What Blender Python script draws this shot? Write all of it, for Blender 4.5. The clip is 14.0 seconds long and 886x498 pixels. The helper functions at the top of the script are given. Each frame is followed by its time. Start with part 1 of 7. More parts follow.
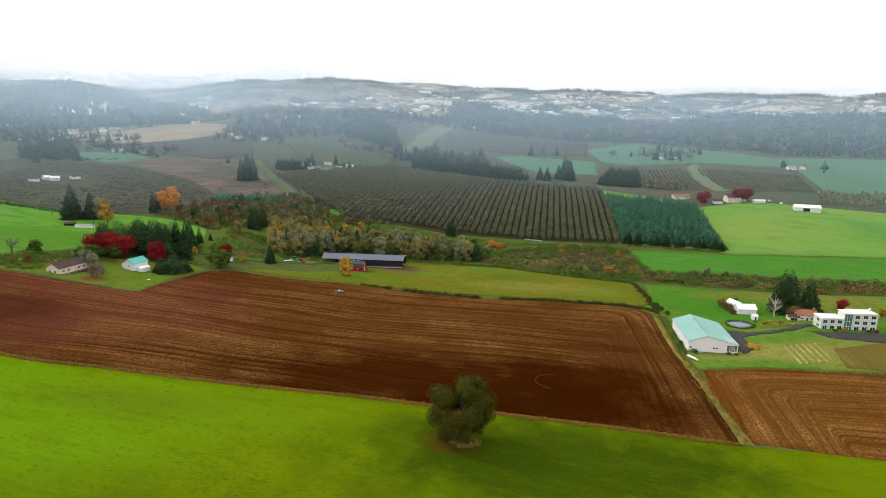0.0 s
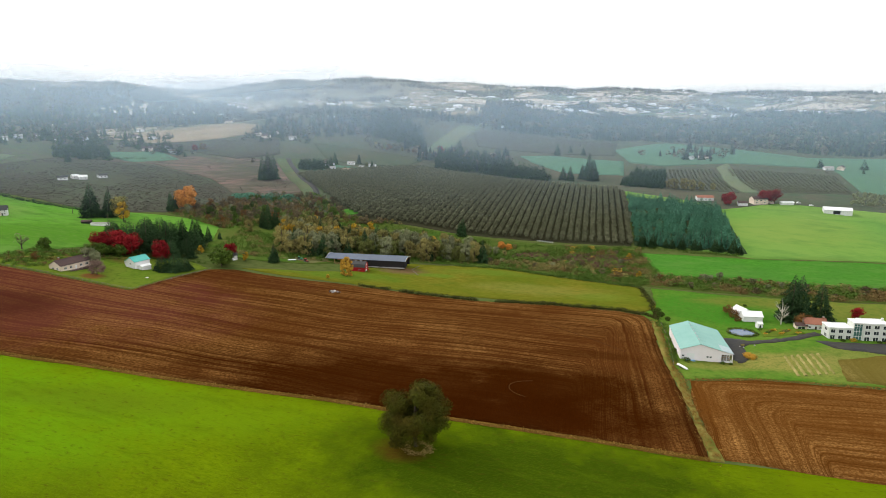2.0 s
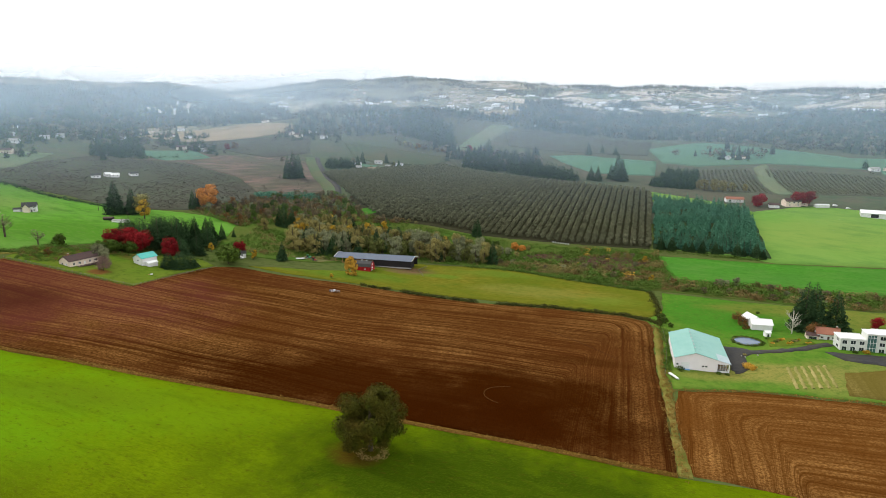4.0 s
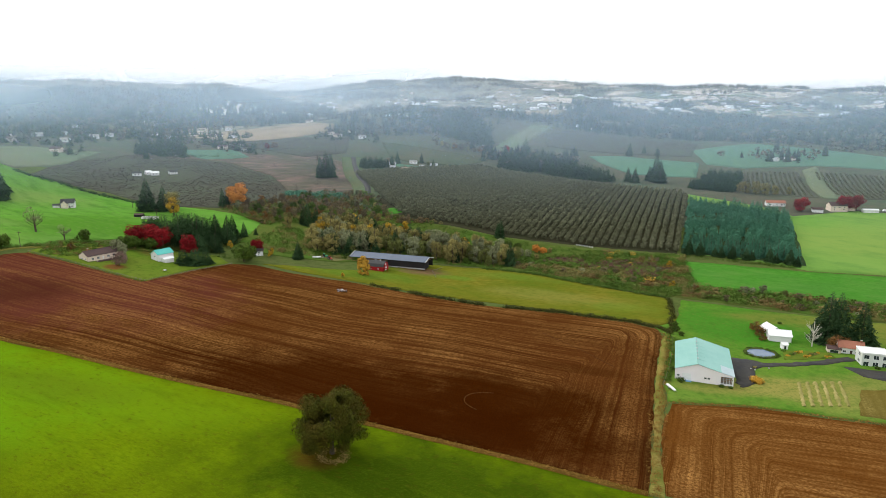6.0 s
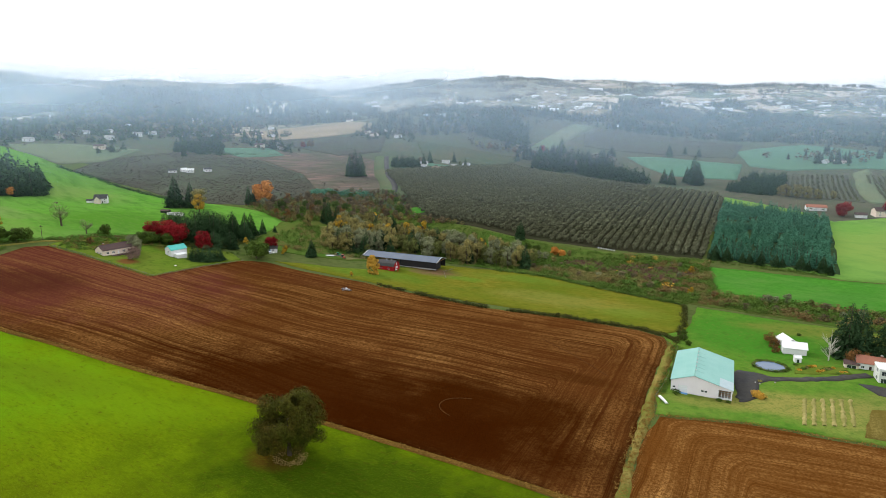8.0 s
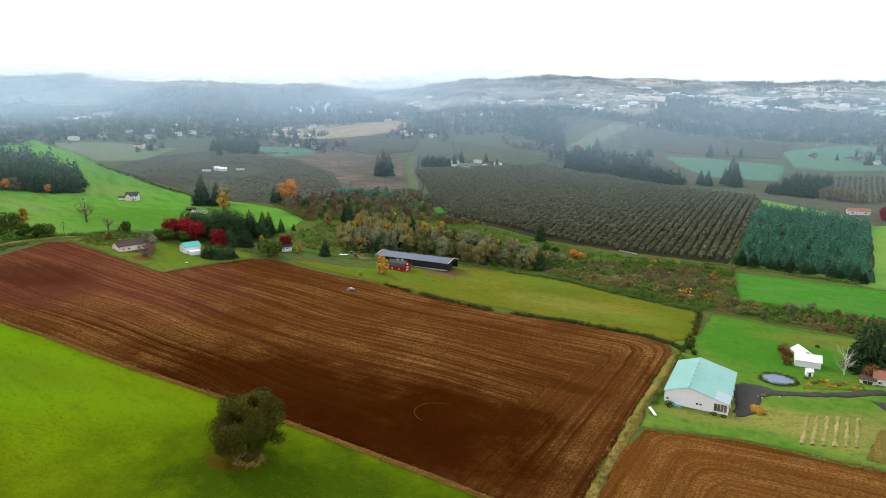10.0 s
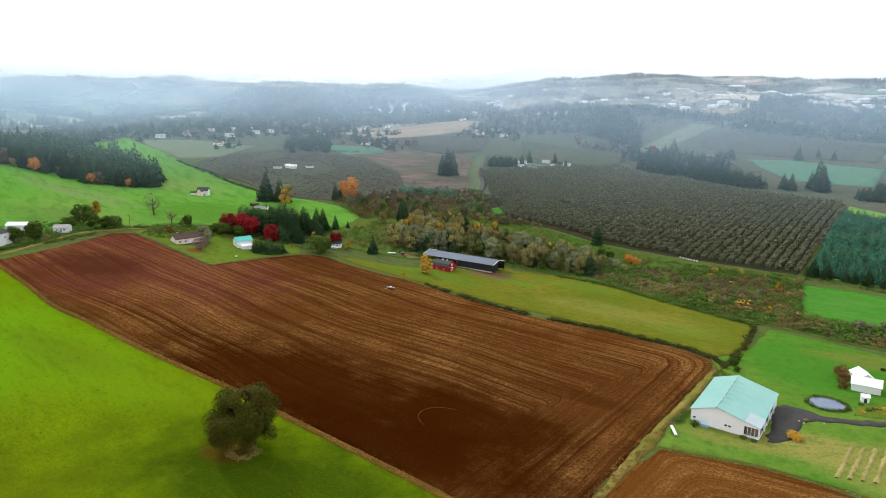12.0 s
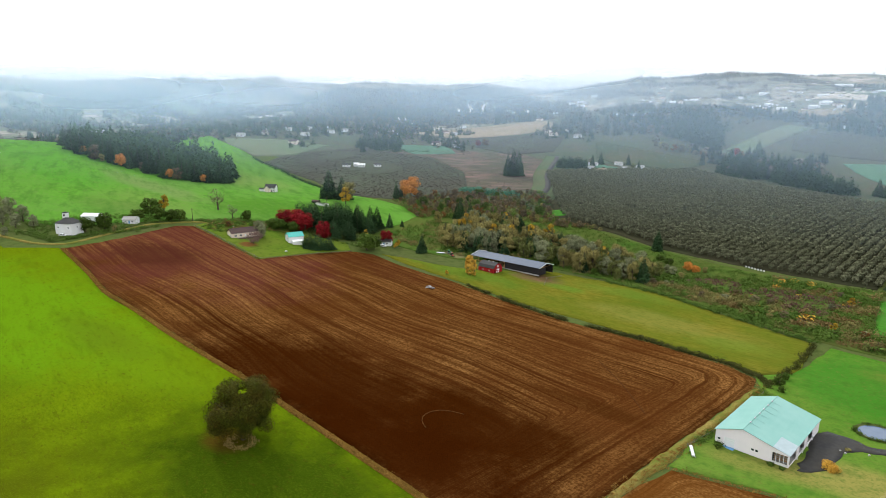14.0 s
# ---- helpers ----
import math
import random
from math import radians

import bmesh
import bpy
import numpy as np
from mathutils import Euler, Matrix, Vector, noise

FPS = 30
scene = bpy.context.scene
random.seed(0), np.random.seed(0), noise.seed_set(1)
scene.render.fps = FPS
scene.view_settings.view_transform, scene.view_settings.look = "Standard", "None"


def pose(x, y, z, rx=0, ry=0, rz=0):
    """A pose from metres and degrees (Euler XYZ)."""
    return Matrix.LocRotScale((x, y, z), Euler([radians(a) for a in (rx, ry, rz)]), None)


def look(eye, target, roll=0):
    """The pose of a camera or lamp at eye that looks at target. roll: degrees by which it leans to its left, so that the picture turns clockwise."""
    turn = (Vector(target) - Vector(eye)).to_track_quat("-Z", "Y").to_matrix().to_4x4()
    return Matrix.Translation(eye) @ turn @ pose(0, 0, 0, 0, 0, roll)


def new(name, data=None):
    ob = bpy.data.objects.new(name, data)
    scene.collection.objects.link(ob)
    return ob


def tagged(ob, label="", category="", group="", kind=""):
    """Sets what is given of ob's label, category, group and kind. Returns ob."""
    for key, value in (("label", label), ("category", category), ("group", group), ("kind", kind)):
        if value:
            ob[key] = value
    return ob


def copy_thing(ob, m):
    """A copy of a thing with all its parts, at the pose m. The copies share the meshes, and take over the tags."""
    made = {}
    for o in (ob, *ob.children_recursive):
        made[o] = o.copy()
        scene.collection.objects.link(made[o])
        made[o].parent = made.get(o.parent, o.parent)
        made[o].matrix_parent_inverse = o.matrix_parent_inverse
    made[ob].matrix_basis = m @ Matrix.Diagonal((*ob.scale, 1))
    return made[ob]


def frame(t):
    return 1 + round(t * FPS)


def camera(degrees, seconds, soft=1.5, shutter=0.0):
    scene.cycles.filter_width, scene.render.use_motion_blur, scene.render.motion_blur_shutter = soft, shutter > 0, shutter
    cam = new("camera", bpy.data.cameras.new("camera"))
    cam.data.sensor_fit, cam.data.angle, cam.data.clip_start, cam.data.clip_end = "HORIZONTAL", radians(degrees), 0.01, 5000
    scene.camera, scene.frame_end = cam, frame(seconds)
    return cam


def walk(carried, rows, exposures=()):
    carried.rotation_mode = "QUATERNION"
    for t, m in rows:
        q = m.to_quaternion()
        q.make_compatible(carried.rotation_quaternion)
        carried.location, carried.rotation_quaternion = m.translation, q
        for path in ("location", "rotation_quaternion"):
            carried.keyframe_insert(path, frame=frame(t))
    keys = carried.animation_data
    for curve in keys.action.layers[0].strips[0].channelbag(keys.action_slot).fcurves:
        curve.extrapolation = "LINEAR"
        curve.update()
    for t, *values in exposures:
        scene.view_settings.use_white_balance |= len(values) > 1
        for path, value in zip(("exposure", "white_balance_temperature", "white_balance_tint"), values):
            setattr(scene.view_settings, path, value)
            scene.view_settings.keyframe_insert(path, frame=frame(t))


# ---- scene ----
# ------------------------------------------------------------ camera
PATH = [
    (0, (-6.45, -184.67, 99.84), (-6.18, 11.09, 58.87), 0.52),
    (0.5, (0.23, -183.66, 100.04), (-2.45, 12.06, 58.95), 0.48),
    (1, (6.88, -182.43, 100.23), (0.97, 13.20, 59.05), 0.43),
    (1.5, (13.22, -181.22, 100.47), (4.06, 14.25, 59.17), 0.37),
    (2, (19.73, -179.92, 100.71), (7.44, 15.37, 59.34), 0.34),
    (2.5, (26.17, -178.59, 100.94), (10.47, 16.44, 59.49), 0.29),
    (3, (32.72, -177.07, 101.19), (13.43, 17.60, 59.61), 0.25),
    (5.5, (64.29, -166.75, 100.86), (26.92, 25.24, 59.10), 0.20),
    (6, (70.42, -164.34, 100.82), (28.42, 26.70, 59.08), 0.17),
    (6.5, (76.57, -161.59, 100.81), (29.79, 28.33, 59.06), 0.13),
    (7, (82.55, -158.70, 100.69), (31.72, 30.16, 58.88), 0.19),
    (9.5, (110.87, -143.05, 100.16), (44.55, 40.90, 58.15), 0.18),
    (10, (116.18, -139.69, 100.23), (45.17, 42.48, 58.15), 0.15),
    (10.5, (121.67, -136.12, 100.18), (44.98, 43.72, 58.06), 0.15),
    (11, (127.18, -132.48, 100.14), (44.34, 44.61, 57.95), 0.17),
    (11.5, (132.21, -128.52, 100.05), (43.38, 45.62, 57.83), 0.18),
    (12, (137.25, -124.44, 99.94), (42.73, 46.67, 57.66), 0.17),
    (12.5, (142.23, -120.37, 99.77), (41.80, 47.35, 57.53), 0.21),
    (13, (147.12, -116.41, 99.58), (40.60, 47.53, 57.41), 0.23),
    (13.5, (152.08, -111.99, 99.41), (40.60, 48.60, 57.21), 0.24),
    (14, (156.68, -107.54, 99.15), (40.03, 49.35, 56.97), 0.25),
]
cam = camera(69.76, 14.0, soft=0.5)
walk(cam, [(t, look(eye, target, roll)) for t, eye, target, roll in PATH], exposures=((0, -0.06, 6650, 10), (3, -0.03, 6600, 10), (6, 0.0, 6430, 10), (9.5, 0.04, 6280, 10), (14, 0.12, 6320, 10)))

# ------------------------------------------------------------ light: bright overcast sky, weak veiled sun
SUN_UP, SUN_ROUND = radians(36), radians(-62)
world = bpy.data.worlds.new("overcast_sky")
scene.world = world
world.use_nodes = True
wn, wl = world.node_tree.nodes, world.node_tree.links
wn.clear()
sky = wn.new("ShaderNodeTexSky")
sky.sky_type, sky.sun_disc = "NISHITA", False
sky.sun_elevation, sky.sun_rotation = SUN_UP, SUN_ROUND
sky.dust_density = 4.0
clear = wn.new("ShaderNodeBackground")
clear.inputs["Strength"].default_value = 0.10
wl.new(sky.outputs[0], clear.inputs["Color"])
cloud = wn.new("ShaderNodeBackground")
cloud.inputs["Color"].default_value = (0.97, 0.99, 1.0, 1)
cloud.inputs["Strength"].default_value = 1.45
both = wn.new("ShaderNodeMixShader")
both.inputs[0].default_value = 0.88
wout = wn.new("ShaderNodeOutputWorld")
wl.new(clear.outputs[0], both.inputs[1])
wl.new(cloud.outputs[0], both.inputs[2])
wl.new(both.outputs[0], wout.inputs["Surface"])

sun = new("sun", bpy.data.lights.new("sun", "SUN"))
sun.data.energy, sun.data.angle, sun.data.color = 1.7, radians(9), (1.0, 0.95, 0.87)
sun_from = Vector((math.sin(SUN_ROUND) * math.cos(SUN_UP), math.cos(SUN_ROUND) * math.cos(SUN_UP), math.sin(SUN_UP)))
sun.matrix_world = look(sun_from * 500, (0, 0, 0))

# ------------------------------------------------------------ materials


def material(name, colours, scale=0.6, coarse=0.02, rough=0.9, metal=0.0, bump=0.0, stretch=(1, 1, 1), turn=0.0,
             vary=0.0, island=0.0, bump_scale=None, shine=0.2, waves=0.0, contrast=0.25):
    """A surface of two or three colours, mixed by fine and by coarse noise. stretch and turn lay the grain along a direction;
    vary: how far single objects differ, island: how far single leaves or pieces differ."""
    m = bpy.data.materials.new(name)
    m.use_nodes = True
    n, l = m.node_tree.nodes, m.node_tree.links
    bsdf = n["Principled BSDF"]
    bsdf.inputs["Roughness"].default_value, bsdf.inputs["Metallic"].default_value = rough, metal
    bsdf.inputs["Specular IOR Level"].default_value = 0.03 if island and rough > 0.65 else shine
    at = n.new("ShaderNodeTexCoord")
    lie = n.new("ShaderNodeMapping")
    lie.inputs["Rotation"].default_value[2] = radians(turn)
    lie.vector_type = "POINT"
    squeeze = n.new("ShaderNodeVectorMath")
    squeeze.operation = "MULTIPLY"
    squeeze.inputs[1].default_value = stretch
    l.new(at.outputs["Object"], lie.inputs["Vector"])
    place = lie.outputs[0]
    if waves:
        bend = n.new("ShaderNodeTexNoise")
        bend.inputs["Scale"].default_value = 0.013
        l.new(place, bend.inputs["Vector"])
        push = n.new("ShaderNodeVectorMath")
        push.operation = "MULTIPLY_ADD"
        push.inputs[1].default_value = (waves, waves, 0)
        l.new(bend.outputs["Color"], push.inputs[0])
        l.new(place, push.inputs[2])
        place = push.outputs[0]
    l.new(place, squeeze.inputs[0])

    def noise_at(size, vector, detail=5.0):
        t = n.new("ShaderNodeTexNoise")
        t.inputs["Scale"].default_value, t.inputs["Detail"].default_value = size, detail
        t.inputs["Roughness"].default_value = 0.6
        l.new(vector, t.inputs["Vector"])
        steep = n.new("ShaderNodeMapRange")
        steep.inputs["From Min"].default_value, steep.inputs["From Max"].default_value = 0.5 - contrast, 0.5 + contrast
        l.new(t.outputs[0], steep.inputs["Value"])
        return steep.outputs[0]

    def mixed(fac, a, b):
        x = n.new("ShaderNodeMix")
        x.data_type = "RGBA"
        if isinstance(fac, float):
            x.inputs[0].default_value = fac
        else:
            l.new(fac, x.inputs[0])
        for socket, v in ((x.inputs[6], a), (x.inputs[7], b)):
            if isinstance(v, tuple):
                socket.default_value = (*v, 1)
            else:
                l.new(v, socket)
        return x.outputs[2]

    fine = noise_at(scale, squeeze.outputs[0])
    colour = mixed(fine, colours[0], colours[1])
    if len(colours) > 2:
        colour = mixed(noise_at(coarse, at.outputs["Object"], 3.0), colour, colours[2])
    if vary or island:
        hue = n.new("ShaderNodeHueSaturation")
        total = None
        for node, socket, amount in (("ShaderNodeObjectInfo", "Random", vary), ("ShaderNodeNewGeometry", "Random Per Island", island)):
            if not amount:
                continue
            span = n.new("ShaderNodeMapRange")
            span.inputs["To Min"].default_value, span.inputs["To Max"].default_value = 1 - amount, 1 + amount
            l.new(n.new(node).outputs[socket], span.inputs["Value"])
            if total is None:
                total = span.outputs[0]
            else:
                times = n.new("ShaderNodeMath")
                times.operation = "MULTIPLY"
                l.new(total, times.inputs[0])
                l.new(span.outputs[0], times.inputs[1])
                total = times.outputs[0]
        l.new(total, hue.inputs["Value"])
        l.new(colour, hue.inputs["Color"])
        colour = hue.outputs[0]
    l.new(colour, bsdf.inputs["Base Color"])
    if bump:
        b = n.new("ShaderNodeBump")
        b.inputs["Strength"].default_value, b.inputs["Distance"].default_value = 1.0, bump
        if bump_scale:
            grain = n.new("ShaderNodeTexNoise")
            grain.inputs["Scale"].default_value = bump_scale
            l.new(squeeze.outputs[0], grain.inputs["Vector"])
            l.new(grain.outputs[0], b.inputs["Height"])
        else:
            l.new(fine, b.inputs["Height"])
        l.new(b.outputs[0], bsdf.inputs["Normal"])
    return m




def ranged(m, value, lo, hi, a=0.0, b=1.0):
    r = m.node_tree.nodes.new("ShaderNodeMapRange")
    for key, v in (("From Min", lo), ("From Max", hi), ("To Min", a), ("To Max", b)):
        r.inputs[key].default_value = v
    m.node_tree.links.new(value, r.inputs["Value"])
    return r.outputs[0]


def clouds(m, vector, size, detail, squeeze=None, turn=None):
    """Noise along a direction; squeeze stretches it, turn lays it across the land."""
    n, l = m.node_tree.nodes, m.node_tree.links
    if turn is not None:
        q = n.new("ShaderNodeMapping")
        q.inputs["Rotation"].default_value[2] = radians(turn)
        l.new(vector, q.inputs["Vector"])
        vector = q.outputs[0]
    if squeeze:
        q = n.new("ShaderNodeVectorMath")
        q.operation = "MULTIPLY"
        q.inputs[1].default_value = squeeze
        l.new(vector, q.inputs[0])
        vector = q.outputs[0]
    t = n.new("ShaderNodeTexNoise")
    t.inputs["Scale"].default_value, t.inputs["Detail"].default_value, t.inputs["Roughness"].default_value = size, detail, 0.7
    l.new(vector, t.inputs["Vector"])
    return t.outputs[0]


def sums(m, how, *values):
    out = values[0]
    for v in values[1:]:
        t = m.node_tree.nodes.new("ShaderNodeMath")
        t.operation = how
        m.node_tree.links.new(out, t.inputs[0])
        m.node_tree.links.new(v, t.inputs[1])
        out = t.outputs[0]
    return out


def blend(m, fac, a, b):
    x = m.node_tree.nodes.new("ShaderNodeMix")
    x.data_type = "RGBA"
    m.node_tree.links.new(fac, x.inputs[0])
    m.node_tree.links.new(a, x.inputs[6])
    if isinstance(b, tuple):
        x.inputs[7].default_value = (*b, 1)
    else:
        m.node_tree.links.new(b, x.inputs[7])
    return x.outputs[2]


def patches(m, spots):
    """Ragged patches of another tint: soil, growth, or shade put into the colour. spots: x, y, half length, half width,
    colour, cover.
    """
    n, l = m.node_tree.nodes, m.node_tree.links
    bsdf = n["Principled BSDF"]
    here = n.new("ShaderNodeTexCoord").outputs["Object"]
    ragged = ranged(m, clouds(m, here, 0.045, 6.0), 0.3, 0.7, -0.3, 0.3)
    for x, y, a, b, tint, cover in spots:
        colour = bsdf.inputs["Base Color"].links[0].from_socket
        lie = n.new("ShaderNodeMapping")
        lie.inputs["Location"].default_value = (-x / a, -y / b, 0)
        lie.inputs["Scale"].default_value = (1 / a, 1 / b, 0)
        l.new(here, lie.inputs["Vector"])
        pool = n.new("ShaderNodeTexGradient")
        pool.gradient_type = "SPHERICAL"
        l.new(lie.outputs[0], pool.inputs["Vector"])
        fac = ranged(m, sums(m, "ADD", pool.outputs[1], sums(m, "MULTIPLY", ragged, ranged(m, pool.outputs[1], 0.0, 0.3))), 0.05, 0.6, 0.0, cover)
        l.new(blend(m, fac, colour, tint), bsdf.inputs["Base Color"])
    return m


def value_of(m, how, a, b, c=None):
    """One sum; numbers and sockets may be mixed."""
    t = m.node_tree.nodes.new("ShaderNodeMath")
    t.operation = how
    for socket, v in zip(t.inputs, (a, b, c)):
        if v is None:
            continue
        if isinstance(v, (int, float)):
            socket.default_value = v
        else:
            m.node_tree.links.new(v, socket)
    return t.outputs[0]


def speckle(m, size, lo, hi, tint, cover, squeeze=None, turn=None, detail=5.0):
    """Tufts, clods or worn spots of another tint, broken up by noise."""
    n, l = m.node_tree.nodes, m.node_tree.links
    bsdf = n["Principled BSDF"]
    here = n.new("ShaderNodeTexCoord").outputs["Object"]
    colour = bsdf.inputs["Base Color"].links[0].from_socket
    l.new(blend(m, ranged(m, clouds(m, here, size, detail, squeeze, turn), lo, hi, 0.0, cover), colour, tint), bsdf.inputs["Base Color"])
    return m


def soil(name, base, light, straw, far_side, near_side, headland, spots=(), kinds=(), gap=5.0):
    """Tilled earth under chopped straw, in passes a few metres wide that follow one side of the field and turn along the other.
    far_side, near_side: (offset, x factor, y factor) of the distance from these two sides; headland: how wide the turned strip is."""
    m = material(name, [base, light, tuple(0.8 * c for c in base)], 1.6, 0.014, bump=0.22, contrast=0.2, shine=0.0)
    n, l = m.node_tree.nodes, m.node_tree.links
    bsdf = n["Principled BSDF"]
    patches(m, kinds)
    colour = bsdf.inputs["Base Color"].links[0].from_socket
    here = n.new("ShaderNodeTexCoord").outputs["Object"]
    split = n.new("ShaderNodeSeparateXYZ")
    l.new(here, split.inputs[0])
    px, py = split.outputs["X"], split.outputs["Y"]
    sway = ranged(m, clouds(m, here, 0.007, 1.0), 0.2, 0.8, -8.0, 8.0)
    tight = ranged(m, clouds(m, here, 0.04, 2.0), 0.2, 0.8, -0.45, 0.45)

    def distance(side):
        d = value_of(m, "MULTIPLY_ADD", px, side[1], side[0])
        return value_of(m, "MULTIPLY_ADD", py, side[2], d)

    a = value_of(m, "ADD", distance(far_side), sway)
    b = value_of(m, "ADD", distance(near_side), tight)
    inland = value_of(m, "MAXIMUM", value_of(m, "SUBTRACT", value_of(m, "ADD", b, sway), headland), 0.0)
    q = value_of(m, "ADD", value_of(m, "SMOOTH_MIN", a, value_of(m, "MULTIPLY_ADD", inland, 4.0, b), 18.0), tight)
    run = n.new("ShaderNodeCombineXYZ")
    l.new(q, run.inputs[0])
    l.new(value_of(m, "MULTIPLY", value_of(m, "SUBTRACT", px, py), 0.012), run.inputs[1])
    fine = ranged(m, clouds(m, run.outputs[0], 0.75, 4.0), 0.40, 0.60)
    broad = ranged(m, clouds(m, run.outputs[0], 0.16, 2.0), 0.38, 0.64)
    wave = value_of(m, "SINE", value_of(m, "MULTIPLY", q, 2 * math.pi / gap), 0.0)
    seam = value_of(m, "MULTIPLY", ranged(m, wave, 0.35, 0.95), ranged(m, clouds(m, here, 0.035, 3.0), 0.36, 0.6, 0.15, 0.85))
    seam = value_of(m, "MULTIPLY", seam, ranged(m, b, 6, 40, 0.35, 1.0))
    dry = ranged(m, clouds(m, here, 0.014, 4.0), 0.40, 0.62, 0.30, 1.0)
    fleck = ranged(m, clouds(m, here, 1.1, 6.0), 0.42, 0.58, 0.25, 1.0)
    cover = value_of(m, "MULTIPLY_ADD", fine, 0.50, value_of(m, "MULTIPLY", broad, 0.50))
    cover = sums(m, "MULTIPLY", cover, dry, fleck, value_of(m, "SUBTRACT", 1.0, value_of(m, "MULTIPLY", seam, 0.75)))
    l.new(blend(m, cover, colour, straw), bsdf.inputs["Base Color"])
    return patches(m, spots)


SOIL = soil("tilled_soil", (0.047, 0.0128, 0.0026), (0.080, 0.0255, 0.006), (0.310, 0.152, 0.044), (193, -0.115, -1.0), (92, -1.0, 0.135), 20,
            # the first three spots darken the middle of the near side
            spots=((-8, 46, 112, 44, (0.030, 0.0066, 0.0006), 0.88), (50, 60, 44, 32, (0.032, 0.0074, 0.0007), 0.85), (36, 30, 70, 24, (0.030, 0.0066, 0.0006), 0.9), (72, 100, 36, 7, (0.040, 0.0110, 0.0016), 0.5),
                   (-205, 88, 40, 30, (0.044, 0.012, 0.007), 0.7), (-185, 110, 95, 75, (0.066, 0.018, 0.010), 0.35), (-110, 190, 60, 22, (0.060, 0.017, 0.006), 0.6)),
            kinds=((-195, 110, 120, 85, (0.105, 0.027, 0.022), 0.75),))
SOIL_EAST = soil("tilled_soil_pale", (0.080, 0.026, 0.0046), (0.130, 0.048, 0.009), (0.400, 0.205, 0.060), (97, -0.113, -1.0), (-93.5, 1.0, -0.19), 26)
SOIL_FAINT = soil("sparse_tilled_plot", (0.120, 0.092, 0.018), (0.150, 0.120, 0.026), (0.230, 0.180, 0.055), (140, -0.12, -1.0), (-170, 1.0, -0.2), 12)
GRASS = material("winter_wheat", [(0.072, 0.120, 0.0015), (0.142, 0.204, 0.003), (0.104, 0.148, 0.002)], 1.5, 0.012, bump=0.18,
                 stretch=(0.35, 1.0, 1), turn=14, waves=14, bump_scale=5.0, shine=0.0, contrast=0.22)
# dark ellipses by the tree and near edge: shade painted into the wheat colour
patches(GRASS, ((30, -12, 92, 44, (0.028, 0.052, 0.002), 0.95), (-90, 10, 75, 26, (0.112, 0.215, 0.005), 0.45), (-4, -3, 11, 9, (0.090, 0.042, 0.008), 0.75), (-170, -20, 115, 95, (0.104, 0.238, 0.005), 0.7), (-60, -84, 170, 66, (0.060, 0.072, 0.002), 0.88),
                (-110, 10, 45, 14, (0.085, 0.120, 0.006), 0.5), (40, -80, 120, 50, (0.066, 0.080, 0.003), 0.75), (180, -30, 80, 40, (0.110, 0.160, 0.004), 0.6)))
speckle(GRASS, 0.16, 0.50, 0.68, (0.064, 0.098, 0.003), 0.45, (0.22, 1, 1), 14)
speckle(GRASS, 0.9, 0.55, 0.72, (0.060, 0.050, 0.005), 0.75, (0.5, 1, 1), 14, 6.0)
speckle(GRASS, 2.6, 0.50, 0.70, (0.165, 0.235, 0.014), 0.35)
GRASS_HILL = material("hill_grass", [(0.064, 0.222, 0.012), (0.108, 0.300, 0.024), (0.112, 0.225, 0.044)], 0.25, 0.010, bump=0.1,
                      stretch=(0.4, 1.0, 1), turn=20, waves=20, bump_scale=2.0, shine=0.0)
patches(GRASS_HILL, ((-340, 160, 90, 40, (0.150, 0.215, 0.050), 0.5), (-430, 330, 80, 40, (0.180, 0.230, 0.060), 0.4), (-480, 150, 120, 40, (0.070, 0.260, 0.020), 0.4), (-250, 300, 60, 30, (0.09, 0.18, 0.03), 0.5), (-400, 205, 130, 26, (0.170, 0.205, 0.080), 0.55), (-330, 130, 60, 30, (0.09, 0.15, 0.03), 0.5), (-285, 240, 80, 70, (0.060, 0.160, 0.014), 0.7)))
speckle(GRASS_HILL, 0.10, 0.48, 0.66, (0.055, 0.140, 0.020), 0.65, (0.3, 1, 1), 25)
speckle(GRASS_HILL, 0.4, 0.50, 0.70, (0.125, 0.200, 0.050), 0.5, (0.4, 1, 1), 25)
GRASS_WET = material("lush_grass", [(0.036, 0.165, 0.013), (0.072, 0.225, 0.024), (0.060, 0.165, 0.028)], 0.3, 0.02, bump=0.1, bump_scale=2.0, shine=0.0)
speckle(GRASS_WET, 0.6, 0.50, 0.68, (0.036, 0.120, 0.012), 0.6, (0.4, 1, 1), 10)
speckle(GRASS_WET, 0.12, 0.48, 0.68, (0.100, 0.200, 0.040), 0.5, (0.4, 1, 1), 10)
GRASS_OLIVE = material("grazed_pasture", [(0.096, 0.094, 0.008), (0.205, 0.168, 0.024), (0.086, 0.118, 0.010)], 0.5, 0.022, bump=0.12,
                       stretch=(0.4, 1, 1), bump_scale=2.0, shine=0.0)
patches(GRASS_OLIVE, ((-35, 255, 24, 13, (0.150, 0.085, 0.050), 0.9), (-75, 228, 55, 16, (0.085, 0.165, 0.018), 0.6), (60, 225, 60, 20, (0.200, 0.185, 0.040), 0.5), (20, 262, 50, 12, (0.105, 0.170, 0.020), 0.5),
                      (-12, 248, 22, 9, (0.080, 0.180, 0.018), 0.6), (95, 215, 30, 14, (0.120, 0.175, 0.020), 0.5)))
speckle(GRASS_OLIVE, 0.7, 0.50, 0.68, (0.075, 0.085, 0.010), 0.6, (0.5, 1, 1), 5)
speckle(GRASS_OLIVE, 0.14, 0.48, 0.68, (0.070, 0.115, 0.012), 0.5, (0.4, 1, 1), 5)
